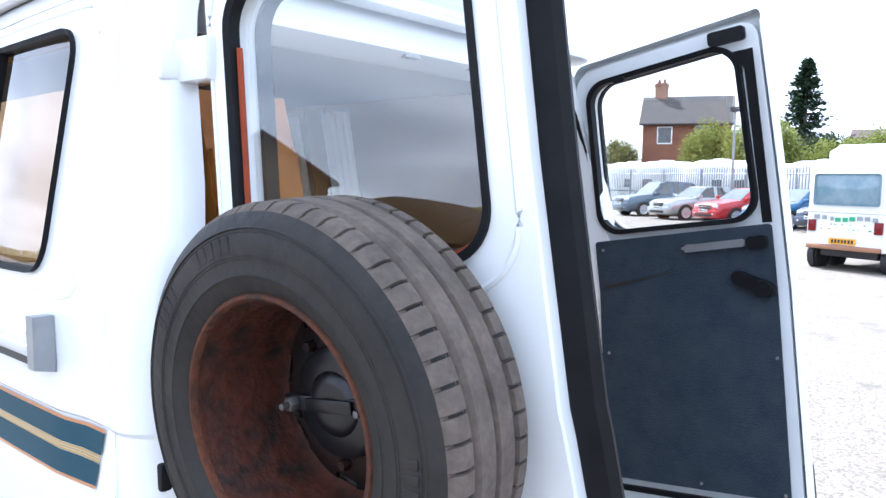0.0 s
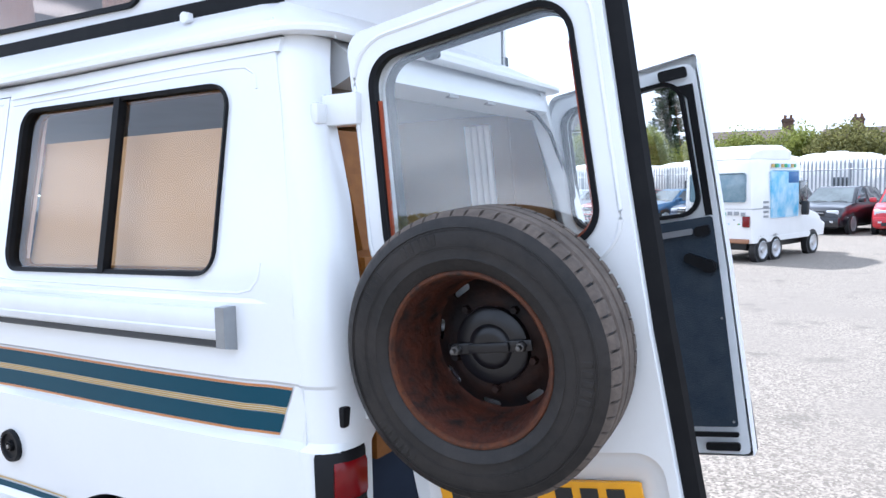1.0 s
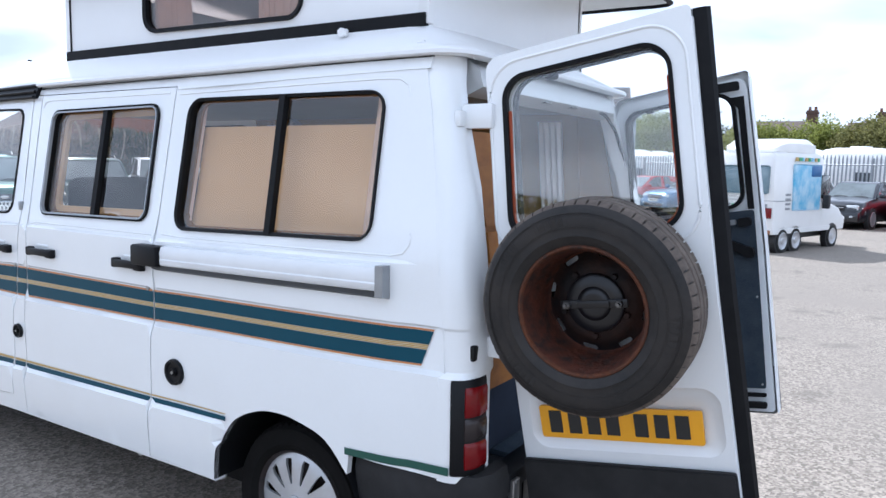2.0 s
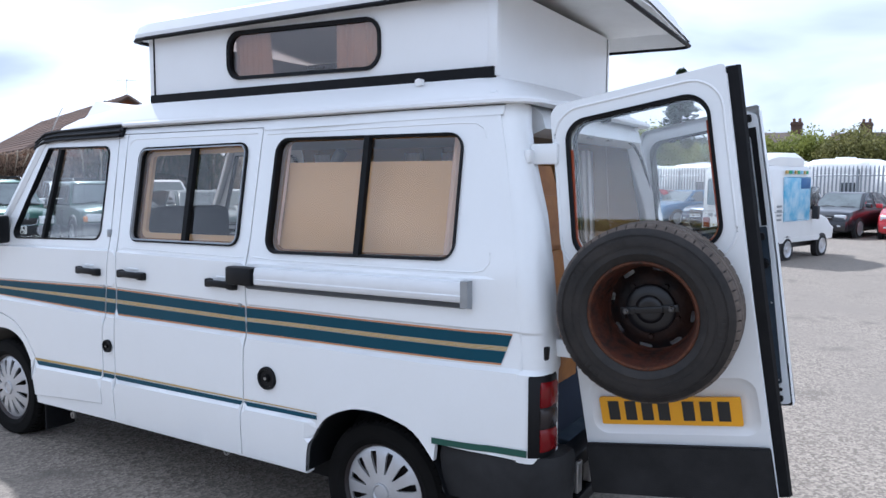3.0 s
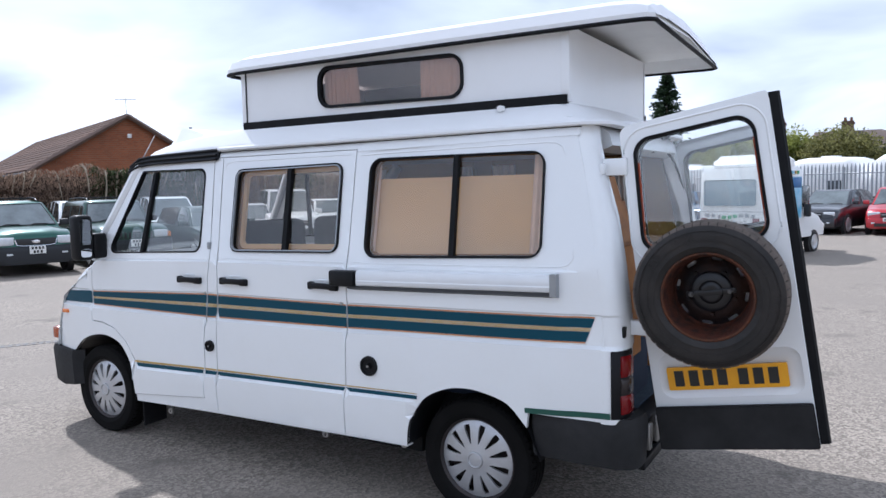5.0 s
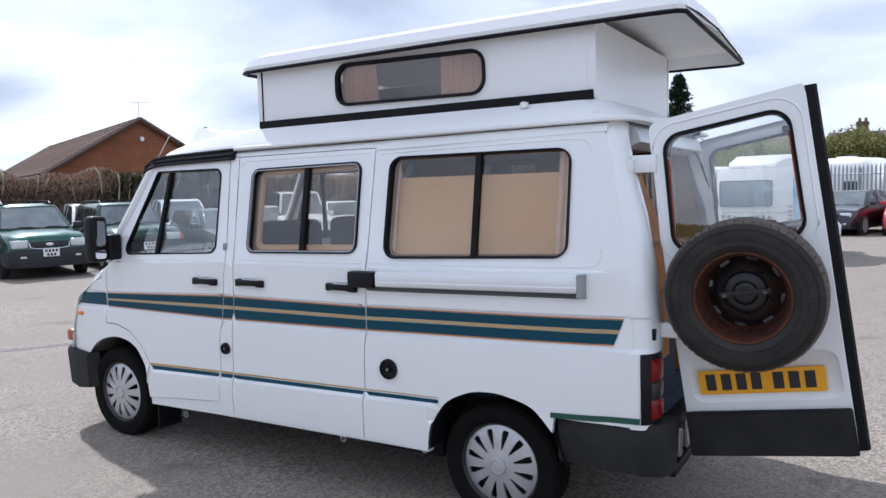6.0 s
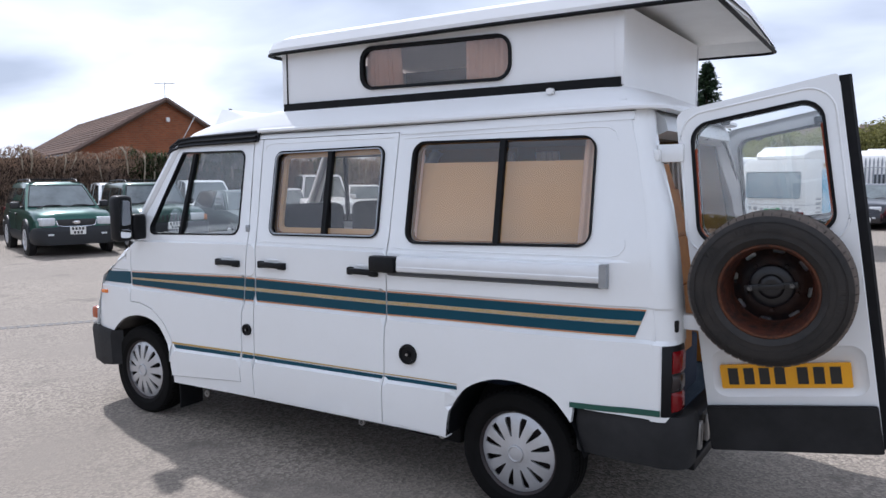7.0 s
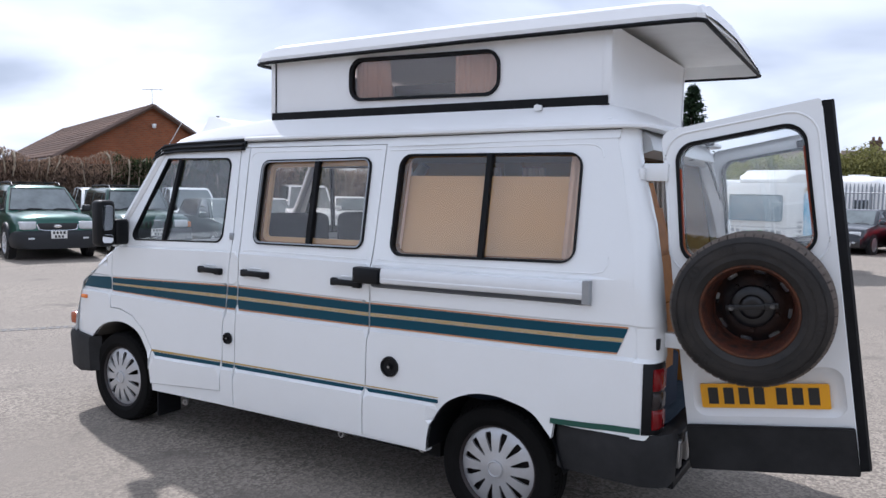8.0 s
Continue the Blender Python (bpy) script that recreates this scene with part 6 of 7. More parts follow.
        bm = new_box(f - 0.19, f + 0.035, sgn * hw * 0.66 - 0.175, sgn * hw * 0.66 + 0.175, zc - 0.085, zc + 0.095, 0.03, 3, m @ Matrix.Translation((f - 0.1, sgn * hw * 0.66, 0)) @ Matrix.Rotation(-sgn * 0.26 * (1 - square), 4, "Z") @ Matrix.Translation((-f + 0.1, -sgn * hw * 0.66, 0)))
        part("headlamp", bm, HEADLAMP, root, "clear headlamp")
        if square:
            part("indicator_lens", new_box(f - 0.1, f + 0.03, sgn * hw * 0.88 - 0.05, sgn * hw * 0.88 + 0.05, zc - 0.085, zc + 0.05, 0.015, 2, m), INDICATOR, root, "amber indicator")
        else:
            part("fog_lamp", new_box(f - 0.02, f + 0.122, sgn * hw * 0.62 - 0.07, sgn * hw * 0.62 + 0.07, 0.475, 0.535, 0.015, 2, m), HEADLAMP, root)
        part("door_mirror", new_box(ws[0] - 0.42, ws[0] - 0.28, sgn * (hw + 0.09) - 0.10, sgn * (hw + 0.09) + 0.10, belt + 0.01, belt + 0.17, 0.035, 3, m), CARDARK, root)
        part("mirror_foot", new_box(ws[0] - 0.40, ws[0] - 0.31, sgn * (hw - 0.03) - 0.06, sgn * (hw - 0.03) + 0.06, belt + 0.01, belt + 0.06, 0.01, 2, m), CARDARK, root)
        for x in (-0.02, -0.95):
            part("door_handle", new_box(x, x + 0.18, sgn * (hw - 0.005) - 0.022, sgn * (hw - 0.005) + 0.022, belt - 0.15, belt - 0.11, 0.01, 2, m), CARDARK, root)
        for x in (0.02, -0.93):
            part("door_gap", new_box(x, x + 0.010, sgn * hw - 0.006, sgn * hw + 0.004, 0.56, belt - 0.10, 0, 1, m), CARDARK, root, smooth=0)
        part("tail_lamp", new_box(b - 0.01, b + 0.14, sgn * hw * 0.86 - 0.07, sgn * hw * 0.86 + 0.07, 0.72, belt - 0.02, 0.02, 2, m), REDLENS, root)
        bm = bmesh.new()
        yr = sgn * (wid[1] - 0.10)
        tube(bm, [P(ws[1] - 0.28, yr, H - 0.02), P(ws[1] - 0.38, yr, H + 0.045), P(-0.6, yr, H + 0.062), P(back[1] + 0.2, yr, H + 0.04), P(back[1] + 0.1, yr, H - 0.03)], 0.020, 6)
        part("roof_rail", bm, CARDARK, root, "black roof rail")
    for x in (-0.25, -1.15):
        bm = bmesh.new()
        tube(bm, [P(x, -wid[1] + 0.10, H + 0.055), P(x, wid[1] - 0.10, H + 0.055)], 0.018, 6)
        part("roof_crossbar", bm, CARDARK, root)
    # grille
    zc = hood - 0.26
    gw = hw * 0.46
    part("grille", new_box(f - 0.08, f + 0.012, -gw, gw, zc - 0.085, zc + 0.075, 0.025, 2, m), CARDARK, root, "black front grille")
    if slots:
        for k in range(slots + 1):
            y = -gw + 2 * gw * k / slots
            part("grille_slat", new_box(f - 0.02, f + 0.03, y - 0.022, y + 0.022, zc - 0.09, zc + 0.08, 0.008, 2, m), col, root)
        part("grille_badge", new_box(f + 0.0, f + 0.035, -0.09, 0.09, zc + 0.085, zc + 0.11, 0.008, 1, m), CHROME, root)
    else:
        bm = bmesh.new()
        tube(bm, [P(f + 0.014, -gw * 1.03, zc + 0.05), P(f + 0.02, -gw * 0.94, zc - 0.07), P(f + 0.03, -gw * 0.6, zc - 0.095), P(f + 0.03, gw * 0.6, zc - 0.095), P(f + 0.02, gw * 0.94, zc - 0.07), P(f + 0.014, gw * 1.03, zc + 0.05)], 0.014, 6)
        part("grille_trim", bm, CHROME, root, "bright trim round the grille")
        bm = bmesh.new()
        lathe(bm, [(0.0, 0.012), (0.036, 0.010), (0.04, 0.0)], 16, m @ Matrix.Translation((f + 0.014, 0, zc)) @ Matrix.Rotation(math.pi / 2, 4, "Y") @ Matrix.Diagonal((1, 2.2, 1, 1)))
        part("grille_badge", bm, CHROME, root)
    part("air_intake", new_box(f + 0.02, f + 0.115, -hw * 0.45, hw * 0.45, 0.43, 0.50, 0.02, 2, m), CARDARK, root)
    # square plate with plain bars for its characters
    px = f + 0.118
    pl = part("number_plate", new_box(px, px + 0.014, -0.165, 0.165, hood - 0.53, hood - 0.355, 0.004, 1, m), PLATEW, root, "white number plate")
    for k in range(7):
        y, z = (-0.105 + 0.07 * k, hood - 0.40) if k < 4 else (-0.07 + 0.07 * (k - 4), hood - 0.485)
        part("plate_bar", new_box(px + 0.013, px + 0.017, y - 0.022, y + 0.022, z - 0.03, z + 0.03, 0, 1, m), INK, pl, smooth=0)
    for y0 in (-0.58, 0.02):
        bm = bmesh.new()
        tube(bm, [P(ws[0] + 0.02, y0, belt + 0.02), P(ws[0] - 0.02, y0 + 0.25, belt + 0.085), P(ws[0] - 0.05, y0 + 0.52, belt + 0.075)], 0.013, 4)
        part("wiper", bm, CARDARK, root)
    return root


off_road_car("dark green off-road car with grey cladding and roof rails", GREEN, (-13.46, 6.89), facing(0.95, -0.312))
off_road_car("dark green boxy off-road car with slotted grille", ("black_green", (0.016, 0.062, 0.046), 0.4), (-12.6, 8.95), facing(0.94, -0.34), L=4.25, W=1.77, H=1.66, hood=1.05, belt=1.06, ws=(0.72, 0.36), back=(-2.02, -1.94), axles=(1.30, -1.27), R=0.37, square=1.0, slots=8)
car("white hatchback parked behind the off-road cars", ("white", (0.72, 0.73, 0.74), 0.0), (-16.5, 10.6), facing(0.93, -0.36), H=1.64, hood=1.0, belt=1.0)
car("dark green grey estate car parked in the yard", ("moss_green", (0.03, 0.055, 0.05), 0.4), (-10.5, 10.35), facing(0.93, -0.37), L=4.5, H=1.44, rear=(-1.9, -2.12))
car("silver grey saloon car parked in the yard", ("silver", (0.45, 0.47, 0.48), 0.6), (-12.2, 13.4), facing(0.9, -0.44), L=4.4, H=1.43)
car("white tall van-like car parked in the yard", ("white", (0.72, 0.73, 0.74), 0.0), (-11.7, 14.7), facing(0.78, -0.62), L=4.1, W=1.70, H=1.86, hood=1.10, belt=1.08, ws=(1.0, 0.45), rear=(-1.9, -2.0), R=0.31, blunt=0.4)
car("white saloon car parked in the yard", ("white", (0.72, 0.73, 0.74), 0.0), (-13.4, 18.9), facing(0.8, -0.6), L=4.3, H=1.48)
car("white people carrier parked in the yard", ("white", (0.72, 0.73, 0.74), 0.0), (-14.9, 12.6), facing(0.9, -0.44), L=4.3, H=1.70, hood=1.02, belt=1.02)
car("grey hatchback car parked in the yard", ("grey", (0.10, 0.11, 0.12), 0.5), (-9.5, 18.4), facing(0.9, -0.44), L=4.0, H=1.46)
ROWH = facing(-0.55, -0.835)
for label, colour, fx, fy, kw in (
        ("black saloon car parked at the fence", ("black", (0.006, 0.007, 0.012), 0.0), 3.05, 23.35, dict(L=4.2, H=1.44, face=(-0.30, -0.954))),
        ("bright red small car parked at the fence", ("red", (0.46, 0.012, 0.022), 0.2), 5.35, 23.15, dict(L=3.7, H=1.50, W=1.62, face=(-0.12, -0.99))),
        ("white hatchback parked at the fence", ("white", (0.72, 0.73, 0.74), 0.0), 0.9, 24.4, dict(L=4.0, H=1.45, face=(-0.35, -0.93))),
        ("dark blue hatchback parked at the fence", ("navy", (0.012, 0.025, 0.06), 0.4), -1.2, 25.4, dict(L=4.1, H=1.46)),
        ("light blue saloon parked at the fence", ("light_blue", (0.05, 0.15, 0.29), 0.5), -3.4, 26.6, dict(L=4.4, H=1.42)),
        ("red hatchback parked at the fence", ("red", (0.46, 0.012, 0.022), 0.2), -5.7, 27.9, dict(L=4.1, H=1.42)),
        ("silver saloon parked at the fence", ("silver", (0.45, 0.47, 0.48), 0.6), -8.3, 29.4, dict(L=4.4, H=1.44)),
        ("grey blue people carrier parked at the fence", ("slate", (0.10, 0.14, 0.18), 0.5), -11.0, 31.1, dict(L=4.4, H=1.62, hood=1.0, belt=1.0)),
        ("dark red hatchback parked at the fence", ("wine", (0.10, 0.01, 0.015), 0.4), 8.4, 20.6, dict(L=4.0, H=1.45))):
    l2 = kw.get("L", 4.2) / 2
    face = kw.pop("face", (-0.55, -0.835))
    car(label, colour, (fx - face[0] * l2, fy - face[1] * l2), facing(*face), **kw)

# ---- ice-cream van ----
ICE_W = mat("ice_van_white", (0.80, 0.80, 0.79), 0.35, coat=0.3, stain=0.12, stain_scale=2)
ICE_BLUE = mat("ice_van_blue_picture", (0.10, 0.42, 0.66), 0.4, stain=0.85, stain_scale=2.6, dark=(0.62, 0.74, 0.82))
ICE_DEEP = mat("ice_van_deep_blue", (0.02, 0.12, 0.32), 0.4)
ICE_GREEN = mat("ice_van_green_mark", (0.05, 0.35, 0.16), 0.5)
ICE_GLASS = mat("ice_van_window", (0.16, 0.25, 0.30), 0.08, spec=0.7, stain=0.7, stain_scale=4, dark=(0.30, 0.38, 0.42))
ICEM = Matrix.Translation((2.84, 14.66, 0)) @ Matrix.Rotation(math.atan2(0.955, 0.297), 4, "Z") @ Matrix.Diagonal((1.16, 1.03, 1.09, 1.0))
ice = thing("ice_cream_van", "white ice-cream van with blue pictures and a roof pod", "van")
IW = 1.46      # body width; its right side runs along local y = 0
bm = bmesh.new()
secs = []
for x, top, yy in ((-0.35, 1.82, 0.03), (-0.31, 1.90, 0.0), (0.3, 1.93, 0.0), (1.45, 1.93, 0.0), (1.62, 1.90, 0.01)):
    secs.append([ICEM @ Vector((x, y, z)) for y, z in ((yy, 0.42), (yy - 0.0, 0.80), (yy + 0.01, 1.2), (yy + 0.04, top - 0.10), (yy + 0.12, top), (IW - yy - 0.12, top), (IW - yy - 0.04, top - 0.10), (IW - yy - 0.01, 1.2), (IW - yy, 0.80), (IW - yy, 0.42))])
loft(bm, secs)
part("body", bm, ICE_W, ice)
bm = bmesh.new()
loft(bm, [[ICEM @ Vector((x, y, z)) for y, z in ((0.02, 0.36), (0.0, 0.60), (0.05, t - 0.05), (0.16, t), (IW - 0.16, t), (IW - 0.05, t - 0.05), (IW, 0.60), (IW - 0.02, 0.36))] for x, t in ((1.55, 0.98), (2.1, 0.93), (2.45, 0.86), (2.62, 0.72), (2.68, 0.58))])
part("bonnet", bm, ICE_W, ice)
bm = bmesh.new()
vs = [bm.verts.new(ICEM @ Vector(p)) for p in ((1.60, 0.10, 1.86), (1.60, IW - 0.10, 1.86), (2.08, IW - 0.08, 0.95), (2.08, 0.08, 0.95), (1.57, 0.10, 1.86), (1.57, IW - 0.10, 1.86), (1.60, IW - 0.08, 0.95), (1.60, 0.08, 0.95))]
for q in ((0, 1, 2, 3), (0, 3, 7, 4), (1, 5, 6, 2), (4, 5, 1, 0)):
    bm.faces.new([vs[i] for i in q])
part("windscreen", bm, ICE_GLASS, ice)
for z0, z1, x0, x1, mt, nm in ((0.36, 0.46, -0.36, 2.0, ICE_W, "skirt"), (0.985, 1.0, -0.352, 1.5, ALUGREY, "waist_strip")):
    part(nm, new_box(x0, x1, -0.006, IW + 0.006, z0, z1, 0.004, 1, ICEM), mt, ice)
bm = bmesh.new()
loft(bm, [[ICEM @ Vector((x, y, z)) for y, z in ((0.10 + d, 1.92), (0.10 + d, 1.98 + h * 0.5), (0.2 + d, 1.96 + h), (IW - 0.2 - d, 1.96 + h), (IW - 0.10 - d, 1.98 + h * 0.5), (IW - 0.10 - d, 1.92))] for x, h, d in ((-0.1, 0.02, 0.12), (0.0, 0.14, 0.04), (0.2, 0.22, 0.0), (1.1, 0.24, 0.0), (1.35, 0.18, 0.02), (1.5, 0.03, 0.12))])
part("roof_pod", bm, ICE_W, ice, "white moulded roof pod")
part("rear_window", new_box(-0.362, -0.34, 0.14, IW - 0.14, 1.12, 1.66, 0.05, 3, ICEM), ICE_GLASS, ice)
part("serving_window", new_box(0.30, 1.42, -0.016, 0.02, 0.80, 1.70, 0.04, 3, ICEM), ICE_BLUE, ice, "blue and white picture window")
part("window_blind", new_box(0.98, 1.40, -0.022, 0.0, 1.46, 1.68, 0.01, 2, ICEM), ICE_DEEP, ice)
part("cab_window", new_box(1.50, 1.86, -0.004, 0.03, 1.02, 1.50, 0.03, 2, ICEM), CARGLASS, ice)
part("cab_mirror", new_box(1.52, 1.62, -0.16, -0.02, 0.82, 1.10, 0.02, 2, ICEM), CARDARK, ice)
for y in (0.06, IW - 0.20):
    part("tail_lamp", new_box(-0.385, -0.34, y, y + 0.14, 0.66, 0.86, 0.01, 2, ICEM), REDLENS, ice)
part("rear_bumper", new_box(-0.42, -0.33, 0.06, IW - 0.06, 0.36, 0.44, 0.02, 2, ICEM), mat("tan_wood_bumper", (0.32, 0.16, 0.09), 0.7), ice)
pl = part("number_plate", new_box(-0.40, -0.38, 0.50, 0.98, 0.46, 0.56, 0.003, 1, ICEM), PLATE, ice)
for k in range(7):
    part("plate_bar", new_box(-0.404, -0.40, 0.53 + 0.06 * k, 0.57 + 0.06 * k, 0.48, 0.54, 0, 1, ICEM), INK, pl, smooth=0)
# sign writing shows as small marks
random.seed(5)
for k in range(9):
    y = 0.16 + 0.13 * k
    part("sign_mark", new_box(-0.366, -0.35, y, y + random.uniform(0.05, 0.10), 0.86 + 0.02 * math.sin(k), 0.93 + 0.02 * math.sin(k), 0, 1, ICEM), ICE_GREEN if 2 < k < 6 else ALUGREY, ice, smooth=0)
for k in range(8):
    x = 0.35 + 0.13 * k
    part("sign_mark", new_box(x, x + random.uniform(0.05, 0.10), -0.008, 0.02, 1.76, 1.83, 0, 1, ICEM), (GOLD, ICE_GREEN, ICE_BLUE)[k % 3], ice, smooth=0)
for k in range(4):
    part("sign_mark", new_box(0.04, 0.22, -0.006, 0.01, 0.82 + 0.09 * k, 0.86 + 0.09 * k, 0, 1, ICEM), ALUGREY, ice, smooth=0)
for k in range(26):
    y, z = random.uniform(0.1, IW - 0.12), random.choice((0.70, 0.78, 1.72, 1.77))
    part("sign_mark", new_box(-0.3535 if z < 1 else -0.349, -0.33, y, y + random.uniform(0.015, 0.04), z, z + 0.025, 0, 1, ICEM), random.choice((ICE_GREEN, ALUGREY, ICE_BLUE, GOLD)), ice, smooth=0)
for x in (0.0, 0.52, 2.12):
    for y, s in ((0.02, -1), (IW - 0.02, 1)):
        wm = ICEM @ Matrix.Translation((x, y, 0.225)) @ Matrix.Rotation(math.pi / 2 * (-s), 4, "X")
        bm = bmesh.new()
        lathe(bm, [(0, -0.1), (0.275, -0.1), (0.275, 0.02), (0, 0.02)], 24, wm)
        part("wheel_arch", bm, CARDARK, ice)
        bm = bmesh.new()
        lathe(bm, [(0, -0.12), (0.21, -0.12), (0.225, -0.1), (0.225, 0.03), (0.205, 0.045), (0.15, 0.04)], 24, wm)
        wh = part("wheel", bm, CARTYRE, ice)
        bm = bmesh.new()
        lathe(bm, [(0.175, 0.04), (0.16, 0.046), (0.14, 0.03), (0.06, 0.03), (0.05, 0.045), (0, 0.045)], 20, wm)
        part("rim", bm, ALLOY, wh)
part("underside", new_box(-0.2, 2.3, 0.2, IW - 0.2, 0.22, 0.42, 0.02, 1, ICEM), CARDARK, ice)

# ---- palisade fence, caravans, trees and houses ----
GALV = mat("galvanised_steel", (0.36, 0.38, 0.40), 0.5, metal=0.5, stain=0.3, stain_scale=5)
FA, FB = Vector((-26.0, 43.3)), Vector((22.0, 20.3))
fd = (FB - FA).normalized()
fn = Vector((fd.y, -fd.x))
fence = thing("palisade_fence", "galvanised steel palisade fence with pointed pales", "fence")
n_pale = int((FB - FA).length / 0.155)
pm = bmesh.new()
slab(pm, [(-0.034, 0.06), (0.034, 0.06), (0.034, 2.24), (0.018, 2.34), (0.0, 2.40), (-0.018, 2.34), (-0.034, 2.24)], lambda u, v, w: Vector((u, w, v)), -0.004, 0.004)
pale_mesh = mesh_of("pale", pm, GALV, 0)
far_bm = bmesh.new()
for i in range(n_pale):
    p = FA + fd * (i * 0.155)
    m4 = Matrix.Translation((p.x, p.y, 0)) @ Matrix.Rotation(math.atan2(fd.y, fd.x), 4, "Z")
    if 90 <= i < 340:
        ob = new("pale", pale_mesh)
        ob.parent = fence
        ob.matrix_basis = m4
    else:
        far_bm.from_mesh(pale_mesh)
        bmesh.ops.transform(far_bm, matrix=m4, verts=far_bm.verts[-14:])
tagged(part("far_pales", far_bm, GALV, fence, smooth=0), kind="stuff")
for z in (0.45, 2.02):
    bm = bmesh.new()
    tube(bm, [(FA.x + fn.x * -0.03, FA.y + fn.y * -0.03, z), (FB.x + fn.x * -0.03, FB.y + fn.y * -0.03, z)], 0.026, 4)
    part("rail", bm, GALV, fence)
post_mesh = mesh_of("post", new_box(-0.05, 0.05, -0.03, 0.03, 0, 2.26), GALV, 0)
k = 0
while k * 2.75 < (FB - FA).length:
    p = FA + fd * (k * 2.75) - fn * 0.08
    ob = new("post", post_mesh)
    ob.parent = fence
    ob.matrix_basis = Matrix.Translation((p.x, p.y, 0)) @ Matrix.Rotation(math.atan2(fd.y, fd.x), 4, "Z")
    k += 1

CARAVAN = mat("caravan_white", (0.87, 0.87, 0.86), 0.4, stain=0.15, stain_scale=1.5)
CARWIN = mat("caravan_window", (0.06, 0.07, 0.08), 0.12)
random.seed(11)
for i in range(14):
    s = 4.0 + i * 3.4
    p = FA + fd * s - fn * (2.6 + random.uniform(-0.3, 0.5))
    h = random.uniform(2.58, 2.80)
    m4 = Matrix.Translation((p.x, p.y, 0)) @ Matrix.Rotation(math.atan2(fd.y, fd.x) + random.uniform(-0.06, 0.06), 4, "Z")
    cv = thing("caravan", "white touring caravan behind the fence", "caravan", "caravans behind the fence")
    bm = bmesh.new()
    ln = random.uniform(3.0, 3.35)
    prof = [(-ln / 2, 0.55), (-ln / 2 - 0.05, 1.2), (-ln / 2 + 0.10, h - 0.35), (-ln / 2 + 0.45, h - 0.06), (-ln / 2 + 0.9, h), (ln / 2 - 0.7, h - 0.02), (ln / 2 - 0.3, h - 0.12), (ln / 2 - 0.02, h - 0.6), (ln / 2, 0.55)]
    rings = []
    for y, cut, q in ((-1.05, 0.26, 0.985), (-0.98, 0.12, 0.995), (-0.78, 0.0, 1.0), (0.78, 0.0, 1.0), (1.05, 0.26, 0.985)):
        rings.append([m4 @ Vector((x * q, y, min(z, h - cut))) for x, z in prof])
    loft(bm, rings)
    part("shell", bm, CARAVAN, cv, smooth=50)
    for x0, x1 in (((-0.9, -0.1),) if i % 2 else ((0.3, 0.9),)):
        part("window", new_box(x0, x1, -1.08, -1.03, 1.25, 1.75, 0.03, 2, m4), CARWIN, cv)
    part("stripe", new_box(-ln / 2 + 0.1, ln / 2 - 0.1, -1.065, -1.04, 1.02, 1.08, 0, 1, m4), TEAL if i % 3 else GREENLINE, cv)
    part("roof_box", new_box(-0.35, 0.25, -0.4, 0.2, h - 0.03, h + 0.07, 0.03, 2, m4), CARAVAN, cv)
    part("running_gear", new_box(-0.9, 0.9, -0.95, 0.95, 0.0, 0.56, 0.02, 1, m4), CARDARK, cv)


def leaf_mat(name, c, d):
    m = mat(name, c, 0.7, spec=0.25, dark=d, stain=0.0)
    n, l = m.node_tree.nodes, m.node_tree.links
    b = n["Principled BSDF"]
    g = n.new("ShaderNodeNewGeometry")
    r = n.new("ShaderNodeValToRGB")
    r.color_ramp.elements[0].color, r.color_ramp.elements[1].color = (*d, 1), (*c, 1)
    l.new(g.outputs["Random Per Island"], r.inputs[0])
    l.new(r.outputs[0], b.inputs["Base Color"])
    out = n["Material Output"]
    tl, mx = n.new("ShaderNodeBsdfTranslucent"), n.new("ShaderNodeMixShader")
    mx.inputs[0].default_value = 0.38
    l.new(r.outputs[0], tl.inputs[0])
    l.new(b.outputs[0], mx.inputs[1]); l.new(tl.outputs[0], mx.inputs[2]); l.new(mx.outputs[0], out.inputs[0])
    return m


BARK = mat("bark", (0.10, 0.075, 0.055), 0.9, stain=0.5, stain_scale=9, bump=0.4, grain_scale=30)
SPRING = leaf_mat("spring_leaves", (0.33, 0.35, 0.09), (0.15, 0.18, 0.045))
OLIVE = leaf_mat("olive_leaves", (0.28, 0.265, 0.09), (0.11, 0.115, 0.045))
DARKLEAF = leaf_mat("dark_leaves", (0.075, 0.095, 0.04), (0.03, 0.042, 0.02))
NEEDLE = leaf_mat("conifer_needles", (0.045, 0.075, 0.035), (0.012, 0.026, 0.016))
DRY = leaf_mat("dry_creeper", (0.40, 0.28, 0.20), (0.15, 0.105, 0.080))


